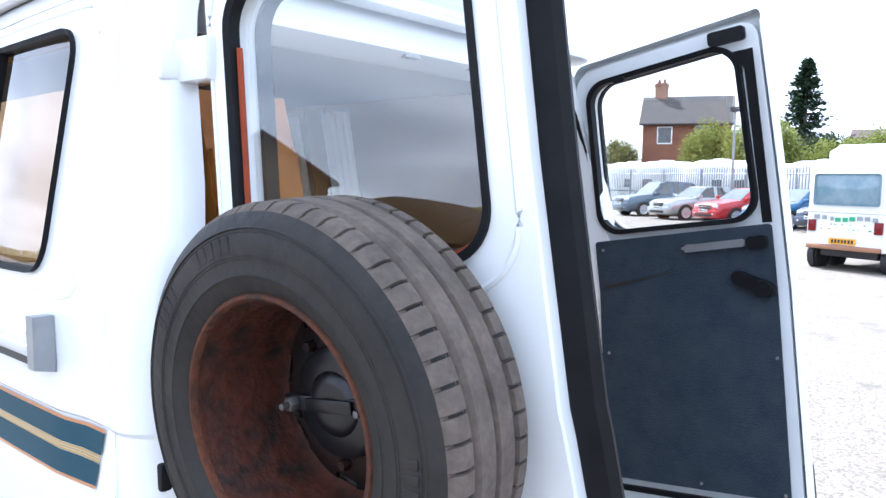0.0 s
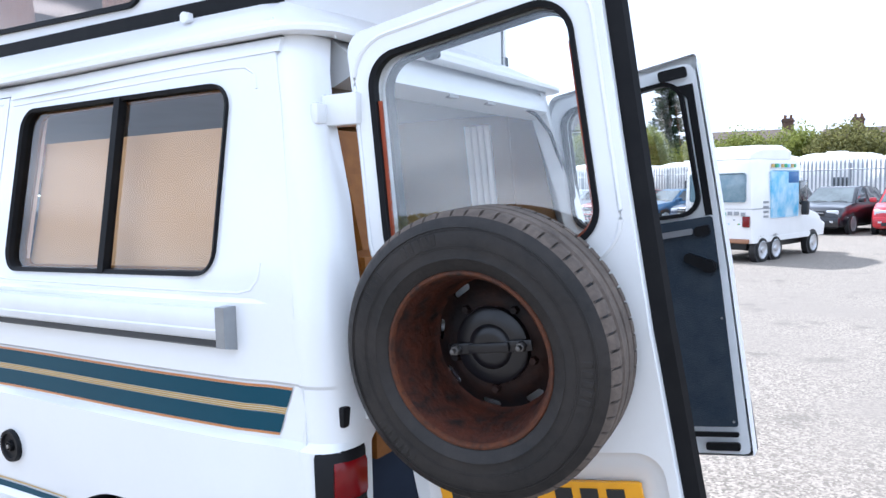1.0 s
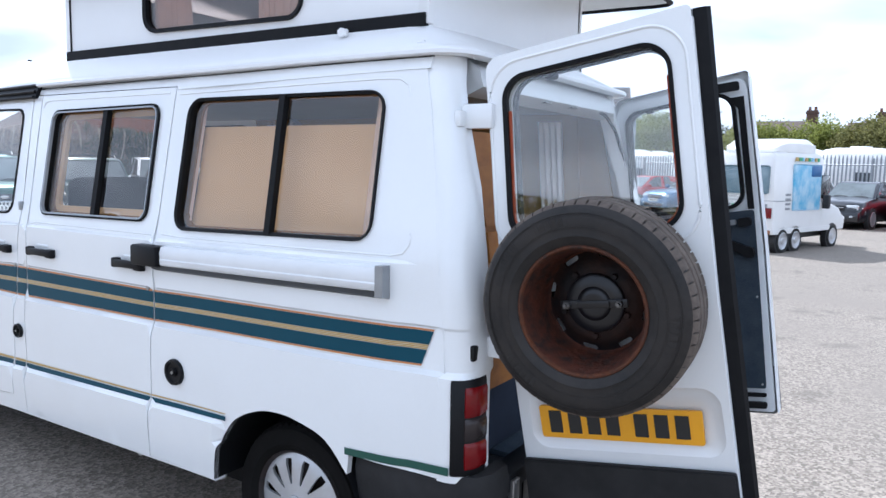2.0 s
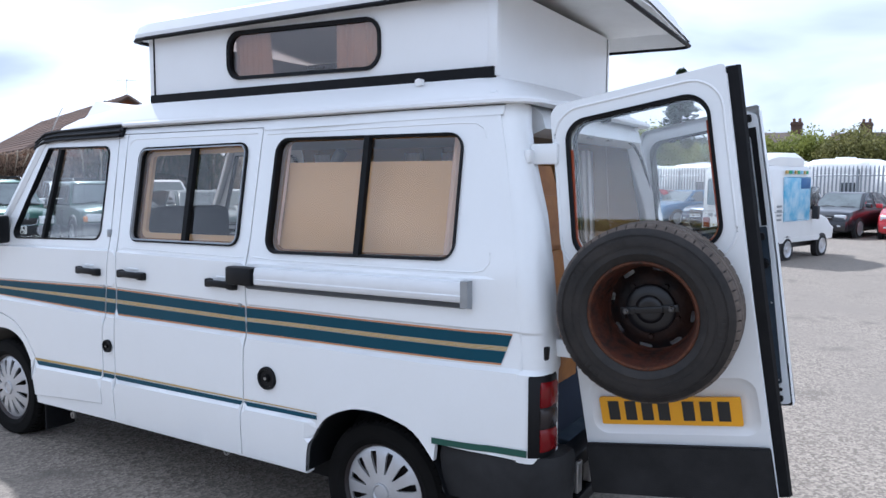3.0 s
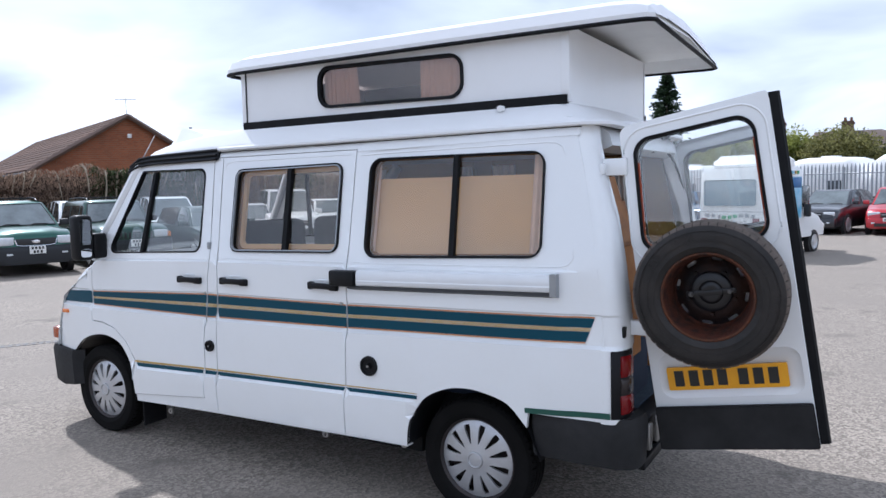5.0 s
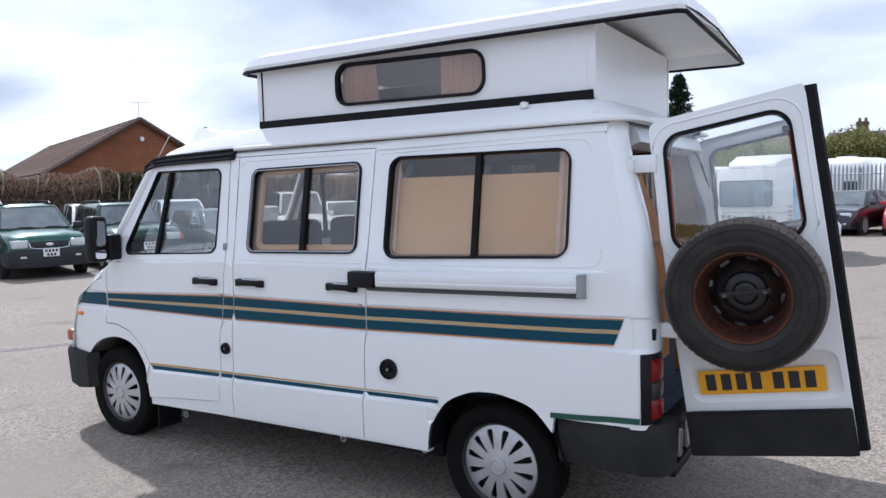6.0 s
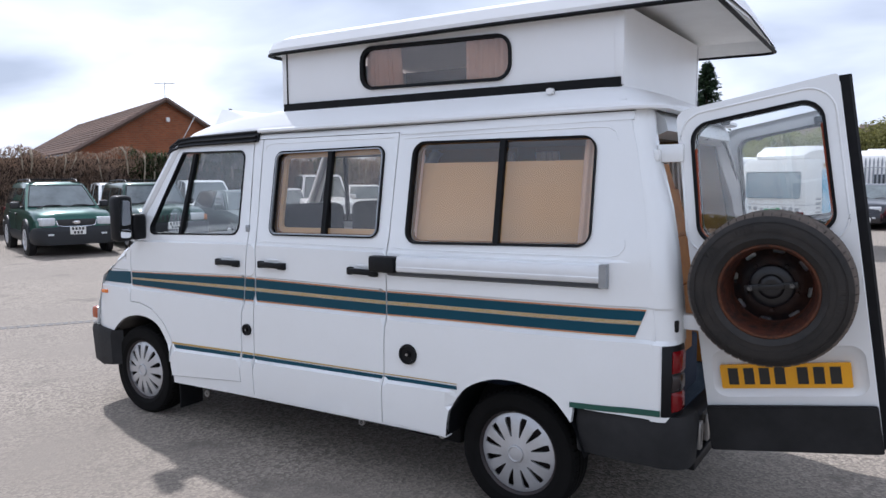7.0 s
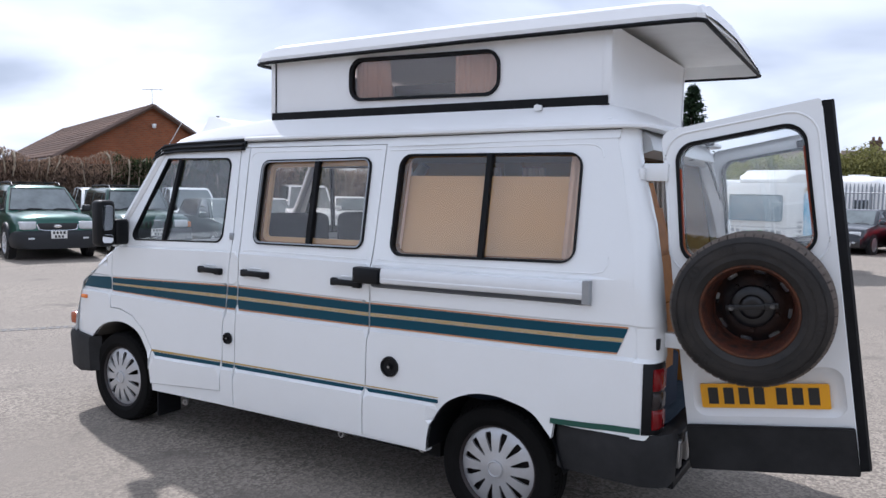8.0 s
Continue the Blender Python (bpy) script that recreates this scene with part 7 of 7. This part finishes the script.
def leaves(bm, cen, rad, n, size, rng, droop=0.0):
    """Small two-triangle leaves clustered through an uneven crown."""
    clumps = []
    for _ in range(max(8, n // 70)):
        d = Vector((rng.gauss(0, 1), rng.gauss(0, 1), rng.gauss(0, 1))).normalized()
        r = rng.uniform(0.3, 1.0) ** 0.6
        clumps.append((Vector((cen[0] + d.x * rad[0] * r, cen[1] + d.y * rad[1] * r, cen[2] + d.z * rad[2] * r)), rng.uniform(0.22, 0.42)))
    for _ in range(n):
        c, cr = rng.choice(clumps)
        d = Vector((rng.gauss(0, 1), rng.gauss(0, 1), rng.gauss(0, 1))).normalized() * rng.random() ** 0.5
        p = c + Vector((d.x * rad[0] * cr, d.y * rad[1] * cr, d.z * rad[2] * cr))
        if p.z < 0.1:
            continue
        u = Vector((rng.gauss(0, 1), rng.gauss(0, 1), rng.gauss(0, 0.7))).normalized()
        v = u.cross(Vector((rng.gauss(0, 1), rng.gauss(0, 1), rng.gauss(0, 1)))).normalized()
        s = size * rng.uniform(0.6, 1.4)
        a = bm.verts.new(p - u * s)
        b = bm.verts.new(p + v * s * 0.55)
        c2 = bm.verts.new(p + u * s)
        d2 = bm.verts.new(p - v * s * 0.55)
        bm.faces.new((a, b, c2, d2))


def tree(label, at, h, spread, material, seed, n=2600, size=0.09, base=0.10):
    rng = random.Random(seed)
    root = thing("tree", label, "tree", "trees behind the fence", (at[0], at[1], 0))
    bm = bmesh.new()
    top = h * 0.75
    tube(bm, [(at[0], at[1], 0), (at[0] + 0.1, at[1], h * 0.3), (at[0], at[1] + 0.1, top)], [0.16, 0.12, 0.03], 7)
    for k in range(7):
        a = rng.uniform(0, 6.28)
        z0 = h * rng.uniform(0.2, 0.55)
        e = (at[0] + math.cos(a) * spread * 0.7, at[1] + math.sin(a) * spread * 0.7, z0 + h * rng.uniform(0.12, 0.32))
        tube(bm, [(at[0], at[1], z0), tuple((Vector((at[0], at[1], z0)) + Vector(e)) / 2 + Vector((0, 0, 0.2))), e], [0.06, 0.04, 0.015], 5)
    part("trunk", bm, BARK, root)
    bm = bmesh.new()
    leaves(bm, (at[0], at[1], h * (0.48 + base / 2)), (spread, spread, h * (0.45 - base / 2)), int(n * 5), size, rng)
    part("crown", bm, material, root, smooth=0)
    return root


tree("round spring-green bush behind the fence", (-2.6, 46.0), 4.8, 2.0, SPRING, 1, 3600)
tree("olive-green bushy tree behind the fence", (3.2, 45.5), 5.0, 2.3, OLIVE, 2, 4200)
tree("spring-green bush behind the fence", (0.2, 47.0), 5.2, 1.7, SPRING, 3, 3000)
tree("spring-green bushy tree behind the fence", (7.6, 45.0), 4.2, 2.2, SPRING, 4, 3800)
tree("dark hedge bush behind the fence", (5.6, 47.0), 4.2, 2.0, DARKLEAF, 5, 2600)
tree("olive bush behind the fence", (11.8, 43.0), 4.2, 2.3, OLIVE, 6, 3000)
tree("spring-green bushy tree behind the fence", (-5.4, 48.0), 4.5, 1.9, SPRING, 7, 3200)
tree("light green tree beside the lamp post", (-8.6, 44.0), 5.5, 2.1, SPRING, 8, 4200)
tree("light green tree beside the brick house", (-11.9, 45.5), 5.5, 2.0, SPRING, 9, 3800)
tree("bush in front of the brick house", (-19.5, 47.0), 4.8, 1.6, OLIVE, 10, 2600)
tree("dark bush beside the brick house", (-25.5, 49.5), 4.8, 2.1, DARKLEAF, 12, 3000)
tree("dark spreading bush behind the fence", (-6.9, 51.0), 5.1, 2.4, DARKLEAF, 13, 3600)
tree("spring-green bush behind the fence", (16.0, 41.0), 4.3, 2.4, SPRING, 14, 2600)

# tall conifer
rng = random.Random(21)
conifer = thing("conifer", "tall dark green conifer with ragged branches", "tree", at=(-9.15, 54.7, 0))
bm = bmesh.new()
tube(bm, [(-9.15, 54.7, 0), (-9.1, 54.7, 5), (-9.15, 54.7, 10.1)], [0.25, 0.16, 0.03], 8)
part("trunk", bm, BARK, conifer)
bm = bmesh.new()
for k in range(230):
    f = k / 230
    z = 1.7 + 8.5 * f
    ln = (2.9 * (1 - f) ** 0.8 + 0.16) * rng.uniform(0.6, 1.12)
    a = rng.uniform(0, 6.283)
    d = Vector((math.cos(a), math.sin(a), -0.16 + 0.35 * f))
    for q in range(34):
        s = rng.uniform(0.12, 1.0)
        p = Vector((-9.15, 54.7, z)) + d * ln * s + Vector((rng.gauss(0, 0.10), rng.gauss(0, 0.10), rng.gauss(0, 0.09) - 0.10 * s))
        u = (d + Vector((rng.gauss(0, 0.5), rng.gauss(0, 0.5), rng.gauss(0, 0.35)))).normalized() * rng.uniform(0.10, 0.24)
        v = u.cross(Vector((rng.gauss(0, 1), rng.gauss(0, 1), 1))).normalized() * 0.065
        vs = [bm.verts.new(p - u), bm.verts.new(p + v), bm.verts.new(p + u), bm.verts.new(p - v)]
        bm.faces.new(vs)
part("needles", bm, NEEDLE, conifer, smooth=0)

# lamp post
lamp = thing("lamp_post", "grey steel yard lamp post with a flood lamp", "lamp post", at=(-5.9, 31.4, 0))
bm = bmesh.new()
tube(bm, [(-5.9, 31.4, 0), (-5.9, 31.4, 4.7)], [0.07, 0.045], 10)
part("pole", bm, GALV, lamp)
part("lamp_head", new_box(-6.08, -5.72, 31.25, 31.5, 4.62, 4.84, 0.03), CARDARK, lamp)

# ---- houses ----
def brick_mat(name, c1, c2, mortar, scale=1.0):
    m = bpy.data.materials.new(name)
    m.use_nodes = True
    n, l = m.node_tree.nodes, m.node_tree.links
    b = n["Principled BSDF"]
    b.inputs["Roughness"].default_value = 0.9
    tc = n.new("ShaderNodeTexCoord")
    sp, cm = n.new("ShaderNodeSeparateXYZ"), n.new("ShaderNodeCombineXYZ")
    ad = n.new("ShaderNodeMath")
    ad.operation = "ADD"
    l.new(tc.outputs["Object"], sp.inputs[0])
    l.new(sp.outputs[0], ad.inputs[0]); l.new(sp.outputs[1], ad.inputs[1])
    l.new(ad.outputs[0], cm.inputs[0]); l.new(sp.outputs[2], cm.inputs[1])
    t = n.new("ShaderNodeTexBrick")
    t.inputs["Color1"].default_value, t.inputs["Color2"].default_value, t.inputs["Mortar"].default_value = (*c1, 1), (*c2, 1), (*mortar, 1)
    t.inputs["Scale"].default_value = scale
    t.inputs["Brick Width"].default_value, t.inputs["Row Height"].default_value, t.inputs["Mortar Size"].default_value = 0.225, 0.075, 0.008
    l.new(cm.outputs[0], t.inputs["Vector"])
    ns = n.new("ShaderNodeTexNoise")
    ns.inputs["Scale"].default_value = 0.8
    l.new(tc.outputs["Object"], ns.inputs["Vector"])
    mx = n.new("ShaderNodeMixRGB")
    mx.blend_type = "MULTIPLY"
    mx.inputs[0].default_value = 0.5
    l.new(t.outputs["Color"], mx.inputs[1]); l.new(ns.outputs["Fac"], mx.inputs[2])
    l.new(mx.outputs[0], b.inputs["Base Color"])
    return m


BRICK = brick_mat("red_brick", (0.36, 0.13, 0.075), (0.28, 0.10, 0.06), (0.30, 0.22, 0.17))
BRICK2 = brick_mat("orange_brick", (0.40, 0.125, 0.05), (0.31, 0.095, 0.04), (0.28, 0.17, 0.10))
SLATE = mat("slate_roof", (0.10, 0.092, 0.09), 0.95, stain=0.5, stain_scale=2, grain=0.3, grain_scale=12)
TILES = mat("brown_concrete_tiles", (0.105, 0.062, 0.045), 0.9, spec=0.15, stain=0.6, stain_scale=2.5, dark=(0.050, 0.034, 0.028), rand=0.16)
BRICK3 = brick_mat("sooty_brick", (0.17, 0.095, 0.065), (0.13, 0.075, 0.055), (0.16, 0.12, 0.10))
TILES_B = mat("brown_roof_tiles", (0.12, 0.09, 0.075), 0.85, stain=0.5, stain_scale=1.5)
BARGE = mat("barge_board", (0.13, 0.085, 0.065), 0.7)
POT = mat("clay_pot", (0.17, 0.09, 0.06), 0.85)


def house(label, cen, ridge_dir, length, half, eave, ridge, wall_m, roof_m, chimneys=(), windows=(), hip=False, tiles=False):
    root = thing("house", label, "house", "houses round the yard", (*cen, 0))
    rd = Vector(ridge_dir).normalized()
    wd = Vector((-rd.y, rd.x))

    def Q(a, b, z):
        return Vector((cen[0] + rd.x * a + wd.x * b, cen[1] + rd.y * a + wd.y * b, z))

    hl = length / 2
    bm = bmesh.new()
    lo = [bm.verts.new(Q(a, b, 0)) for a, b in ((-hl, -half), (hl, -half), (hl, half), (-hl, half))]
    hi = [bm.verts.new(Q(a, b, eave)) for a, b in ((-hl, -half), (hl, -half), (hl, half), (-hl, half))]
    r0, r1 = bm.verts.new(Q(-hl, 0, ridge - 0.05)), bm.verts.new(Q(hl if not hip else hl - half, 0, ridge - 0.05))
    for i in range(4):
        bm.faces.new((lo[i], lo[(i + 1) % 4], hi[(i + 1) % 4], hi[i]))
    bm.faces.new((hi[3], hi[0], r0))
    bm.faces.new((hi[1], hi[2], r1))
    part("wall", bm, wall_m, root, smooth=0)
    ov = 0.35
    k = (ridge - eave) / half
    for s in (-1, 1):
        bm = bmesh.new()
        e = eave - ov * k
        top = [Q(-hl - 0.2, 0, ridge), Q((hl + 0.2) if not hip else hl - half, 0, ridge)]
        bot = [Q(-hl - 0.2, s * (half + ov), e), Q(hl + 0.2, s * (half + ov), e)]
        a = [bm.verts.new(p) for p in (top[0], top[1], bot[1], bot[0])]
        b = [bm.verts.new(p - Vector((0, 0, 0.12))) for p in (top[0], top[1], bot[1], bot[0])]
        bm.faces.new(a)
        bm.faces.new(b[::-1])
        for i in range(4):
            bm.faces.new((a[i], a[(i + 1) % 4], b[(i + 1) % 4], b[i]))
        rf = part("roof", bm, roof_m, root, smooth=0)
        if tiles:
            rows_n = int(math.hypot(half + ov, ridge - e) / 0.30)
            for j in range(rows_n):
                f0, f1 = j / rows_n, (j + 1) / rows_n
                p0, p1 = top[0].lerp(bot[0], f0), top[1].lerp(bot[1], f0)
                q0, q1 = top[0].lerp(bot[0], f1), top[1].lerp(bot[1], f1)
                bm = bmesh.new()
                up = Vector((0, 0, 0.015))
                v4 = [bm.verts.new(p) for p in (p0 + up, p1 + up, q1 + up * 2.4, q0 + up * 2.4, q1 + up * 0.5, q0 + up * 0.5)]
                bm.faces.new(v4[:4])
                bm.faces.new((v4[3], v4[2], v4[4], v4[5]))
                part("tile_course", bm, roof_m, rf, smooth=0)
        for ea in (-hl - 0.22,) if hip else (-hl - 0.22, hl + 0.22):
            bm = bmesh.new()
            tube(bm, [Q(ea, 0, ridge - 0.06), Q(ea, s * (half + ov), e - 0.06)], 0.09, 4)
            part("barge_board", bm, BARGE, root, smooth=0)
        bm = bmesh.new()
        tube(bm, [Q(-hl - 0.2, s * (half + ov + 0.05), e - 0.1), Q(hl + 0.2, s * (half + ov + 0.05), e - 0.1)], 0.06, 6)
        part("gutter", bm, CARDARK, root)
    if hip:
        bm = bmesh.new()
        e = eave - ov * k
        bm.faces.new([bm.verts.new(p) for p in (Q(hl - half, 0, ridge), Q(hl + 0.2, half + ov, e), Q(hl + 0.2, -half - ov, e))])
        part("roof", bm, roof_m, root, smooth=0)
    for a, b, z in chimneys:
        bm = bmesh.new()
        c = Q(a, b, 0)
        box(bm, c.x - 0.42, c.x + 0.42, c.y - 0.32, c.y + 0.32, eave, z, 0.01)
        box(bm, c.x - 0.48, c.x + 0.48, c.y - 0.38, c.y + 0.38, z - 0.28, z - 0.12, 0.01)
        ch = part("chimney", bm, wall_m, root, smooth=0)
        for dx in (-0.22, 0.22):
            bm = bmesh.new()
            lathe(bm, [(0.11, z), (0.12, z + 0.08), (0.10, z + 0.30), (0.08, z + 0.30)], 10, Matrix.Translation((c.x + dx, c.y, 0)))
            part("chimney_pot", bm, POT, ch)
    for side_b, a, z, w, h in windows:
        bm = bmesh.new()
        if side_b in (-1, 1):
            sl = lambda u, v, q: Q(a + u, side_b * (half + 0.03 - q), z + v)
        else:
            sl = lambda u, v, q: Q((-hl if side_b == -2 else hl) + (-(0.03 - q) if side_b == -2 else (0.03 - q)), a + u, z + v)
        ring(bm, [(-w / 2, -h / 2), (w / 2, -h / 2), (w / 2, h / 2), (-w / 2, h / 2)], [(-w / 2 + 0.08, -h / 2 + 0.08), (w / 2 - 0.08, -h / 2 + 0.08), (w / 2 - 0.08, h / 2 - 0.08), (-w / 2 + 0.08, h / 2 - 0.08)], sl, -0.03, 0.05)
        wn2 = part("window", bm, CARAVAN, root, smooth=0)
        bm = bmesh.new()
        slab(bm, [(-w / 2 + 0.05, -h / 2 + 0.05), (w / 2 - 0.05, -h / 2 + 0.05), (w / 2 - 0.05, h / 2 - 0.05), (-w / 2 + 0.05, h / 2 - 0.05)], sl, 0.0, 0.02)
        part("pane", bm, CARGLASS, wn2, smooth=0)
    return root


# brick house with a chimney, gable end turned to the yard
house("red brick house with a slate roof and tall chimney", (-18.0, 55.85), (0.93, 0.36), 6.2, 3.1, 6.2, 8.3, BRICK, SLATE, chimneys=((-2.0, 0, 9.35),), windows=((-1, 1.3, 5.1, 1.3, 1.4), (-1, -1.5, 5.1, 1.1, 1.3), (-1, 1.3, 1.7, 1.4, 1.4)))
# bungalow behind the hedge
bung = house("orange brick bungalow with brown tiled roof", (-29.4, 18.95), (0.94, -0.342), 17.0, 3.35, 3.0, 5.05, BRICK2, TILES, tiles=True)
bm = bmesh.new()
box(bm, -21.28, -21.16, 15.95, 16.09, 4.08, 4.26, 0.03)
part("security_lamp", bm, CARAVAN, bung, "white security lamp on the gable")
bm = bmesh.new()
tube(bm, [(-22.4, 16.8, 4.9), (-22.4, 16.8, 5.85)], 0.013, 5)
tube(bm, [(-22.75, 16.56, 5.8), (-22.05, 17.02, 5.8)], 0.009, 5)
for k in range(7):
    f = k / 6
    c = Vector((-22.75 + 0.70 * f, 16.56 + 0.46 * f, 5.8))
    tube(bm, [c + Vector((0.08, -0.13, 0)), c - Vector((0.08, -0.13, 0))], 0.006, 4)
part("aerial", bm, CARDARK, bung, "television aerial on the ridge")
# terrace roofs beyond the bushes
house("brown-roofed house beyond the trees with chimney", (-3.6, 66.0), (1, 0.1), 9.0, 3.6, 4.2, 6.0, BRICK3, TILES_B, chimneys=((1.3, 0, 6.85),), hip=True)
house("brown-roofed house beyond the trees with chimney", (4.6, 66.5), (1, 0.05), 8.0, 3.4, 4.2, 5.85, BRICK3, TILES_B, chimneys=((-1.8, 0, 6.65),), hip=True)
house("brown-roofed house beyond the trees with chimney", (10.2, 65.0), (1, 0.0), 7.0, 3.4, 3.6, 5.35, BRICK3, TILES_B, chimneys=((-3.0, 0, 6.0),), hip=True)
house("brick house on the other side of the yard", (34.0, -78.0), (1, 0.1), 12.0, 4.0, 4.6, 7.0, BRICK3, TILES_B, chimneys=((-2.0, 0, 8.2),))
house("low yellow brick building across the yard", (-19.3, -22.5), (0.777, 0.629), 9.0, 2.7, 2.75, 4.4, brick_mat("yellow_brick", (0.34, 0.24, 0.12), (0.28, 0.19, 0.10), (0.30, 0.26, 0.20)), SLATE)

# far low woods that close the view behind the yard
rng = random.Random(77)
bm = bmesh.new()
for k in range(26000):
    a = rng.uniform(math.radians(175), math.radians(365))
    d = 150 + rng.uniform(-6, 6)
    hgt = 3.0 + 1.0 * math.sin(a * 9) + 0.6 * math.sin(a * 23 + 1)
    p = Vector((math.cos(a) * d, math.sin(a) * d, rng.random() ** 1.5 * max(hgt, 1.0)))
    u = Vector((rng.gauss(0, 1), rng.gauss(0, 1), rng.gauss(0, 0.6))).normalized() * rng.uniform(0.25, 0.7)
    v = u.cross(Vector((rng.gauss(0, 1), rng.gauss(0, 1), rng.gauss(0, 1)))).normalized() * 0.35
    bm.faces.new([bm.verts.new(q) for q in (p - u, p + v, p + u, p - v)])
single("far_woods", bm, OLIVE, "low line of far olive woods beyond the yard", "woods", "stuff", smooth=0)

# ---- dry hedge over a boundary fence ----
HA, HB = Vector((-23.1, -2.9)), Vector((-14.6, 25.1))
hd = (HB - HA).normalized()
hn = Vector((hd.y, -hd.x))
hedge = thing("creeper_hedge", "brown dry creeper hanging over a boundary fence", "hedge", at=(*((HA + HB) / 2), 0))
PANEL = mat("dark_timber_fence", (0.055, 0.040, 0.032), 0.9, stain=0.5, stain_scale=3, bump=0.3, grain_scale=15)
bm = bmesh.new()
a = [(HA.x, HA.y), (HB.x, HB.y), (HB.x - hn.x * 0.25, HB.y - hn.y * 0.25), (HA.x - hn.x * 0.25, HA.y - hn.y * 0.25)]
lo = [bm.verts.new((x, y, 0)) for x, y in a]
hi = [bm.verts.new((x, y, 2.45)) for x, y in a]
bm.faces.new(hi)
for i in range(4):
    bm.faces.new((lo[i], lo[(i + 1) % 4], hi[(i + 1) % 4], hi[i]))
part("fence_core", bm, PANEL, hedge, smooth=0)
rng = random.Random(33)
for nm, mt, cnt, zlo, zhi, size in (("dry_creeper", DRY, 60000, 0.1, 2.68, 0.060), ("green_creeper", DARKLEAF, 9000, 0.5, 2.68, 0.13)):
    bm = bmesh.new()
    L = (HB - HA).length
    for k in range(cnt):
        s = rng.uniform(0, L)
        if nm == "green_creeper":
            s = rng.choice((17.0, 18.6, 19.6, 20.4, 24.0)) + rng.gauss(0, 0.5)
        z = zlo + (zhi + 0.12 * math.sin(s * 1.7) + 0.08 * math.sin(s * 4.1) - zlo) * rng.random() ** 0.6
        off = 0.05 + abs(rng.gauss(0, 0.13)) + (0.12 if z > 2.0 else 0)
        p = Vector((HA.x + hd.x * s + hn.x * off, HA.y + hd.y * s + hn.y * off, z))
        u = Vector((rng.gauss(0, 0.4), rng.gauss(0, 0.4), rng.gauss(-0.8, 0.6))).normalized() * size * rng.uniform(0.6, 1.6)
        v = u.cross(Vector((rng.gauss(0, 1), rng.gauss(0, 1), rng.gauss(0, 1)))).normalized() * size * 0.22
        bm.faces.new([bm.verts.new(q) for q in (p - u, p + v, p + u, p - v)])
    tagged(part(nm, bm, mt, hedge, smooth=0), kind="stuff")
TWIG = mat("pale_twigs", (0.36, 0.30, 0.22), 0.9)
for k in range(42):
    s = 4 + k * 0.55 + rng.uniform(-0.3, 0.3)
    p = HA + hd * s
    out, drop, side = rng.uniform(0.28, 0.5), rng.uniform(0.35, 1.05), rng.uniform(-0.22, 0.22)
    ridge = 2.60 + 0.12 * math.sin(s * 1.7) + 0.08 * math.sin(s * 4.1)
    pts = [(0.02, 0.0, ridge - 0.03), (out * 0.6, side * 0.2, ridge + rng.uniform(0.0, 0.08)), (out * 0.95, side * 0.5, ridge - 0.14), (out, side * 0.8, ridge - drop * 0.55), (out * 0.8, side * 1.1 + rng.uniform(-0.05, 0.05), ridge - drop)]
    r = rng.uniform(0.02, 0.045)
    bm = bmesh.new()
    tube(bm, [(p.x + hn.x * o + hd.x * a, p.y + hn.y * o + hd.y * a, z) for o, a, z in pts], [r * 0.7, r, r, r * 0.8, r * 0.4], 5)
    part("hanging_stem", bm, TWIG, hedge)
# drain strip in the yard
DRAIN = mat("iron_drain_grate", (0.16, 0.155, 0.15), 0.7, metal=0.2, stain=0.5, stain_scale=20, dark=(0.05, 0.05, 0.05))
dm = Matrix.Translation((-5.3, -0.90, 0)) @ Matrix.Rotation(math.atan2(0.85, 0.53), 4, "Z")
bm = bmesh.new()
for y in (0.0, 0.11):
    box(bm, 0, 6.0, y, y + 0.02, -0.01, 0.005, 0, 1, dm)
for k in range(75):
    box(bm, 0.02 + 0.08 * k, 0.065 + 0.08 * k, 0.02, 0.11, -0.01, 0.004, 0, 1, dm)
single("drain_channel", bm, DRAIN, "long slotted iron drain channel in the tarmac", "drain", "structure", smooth=0)
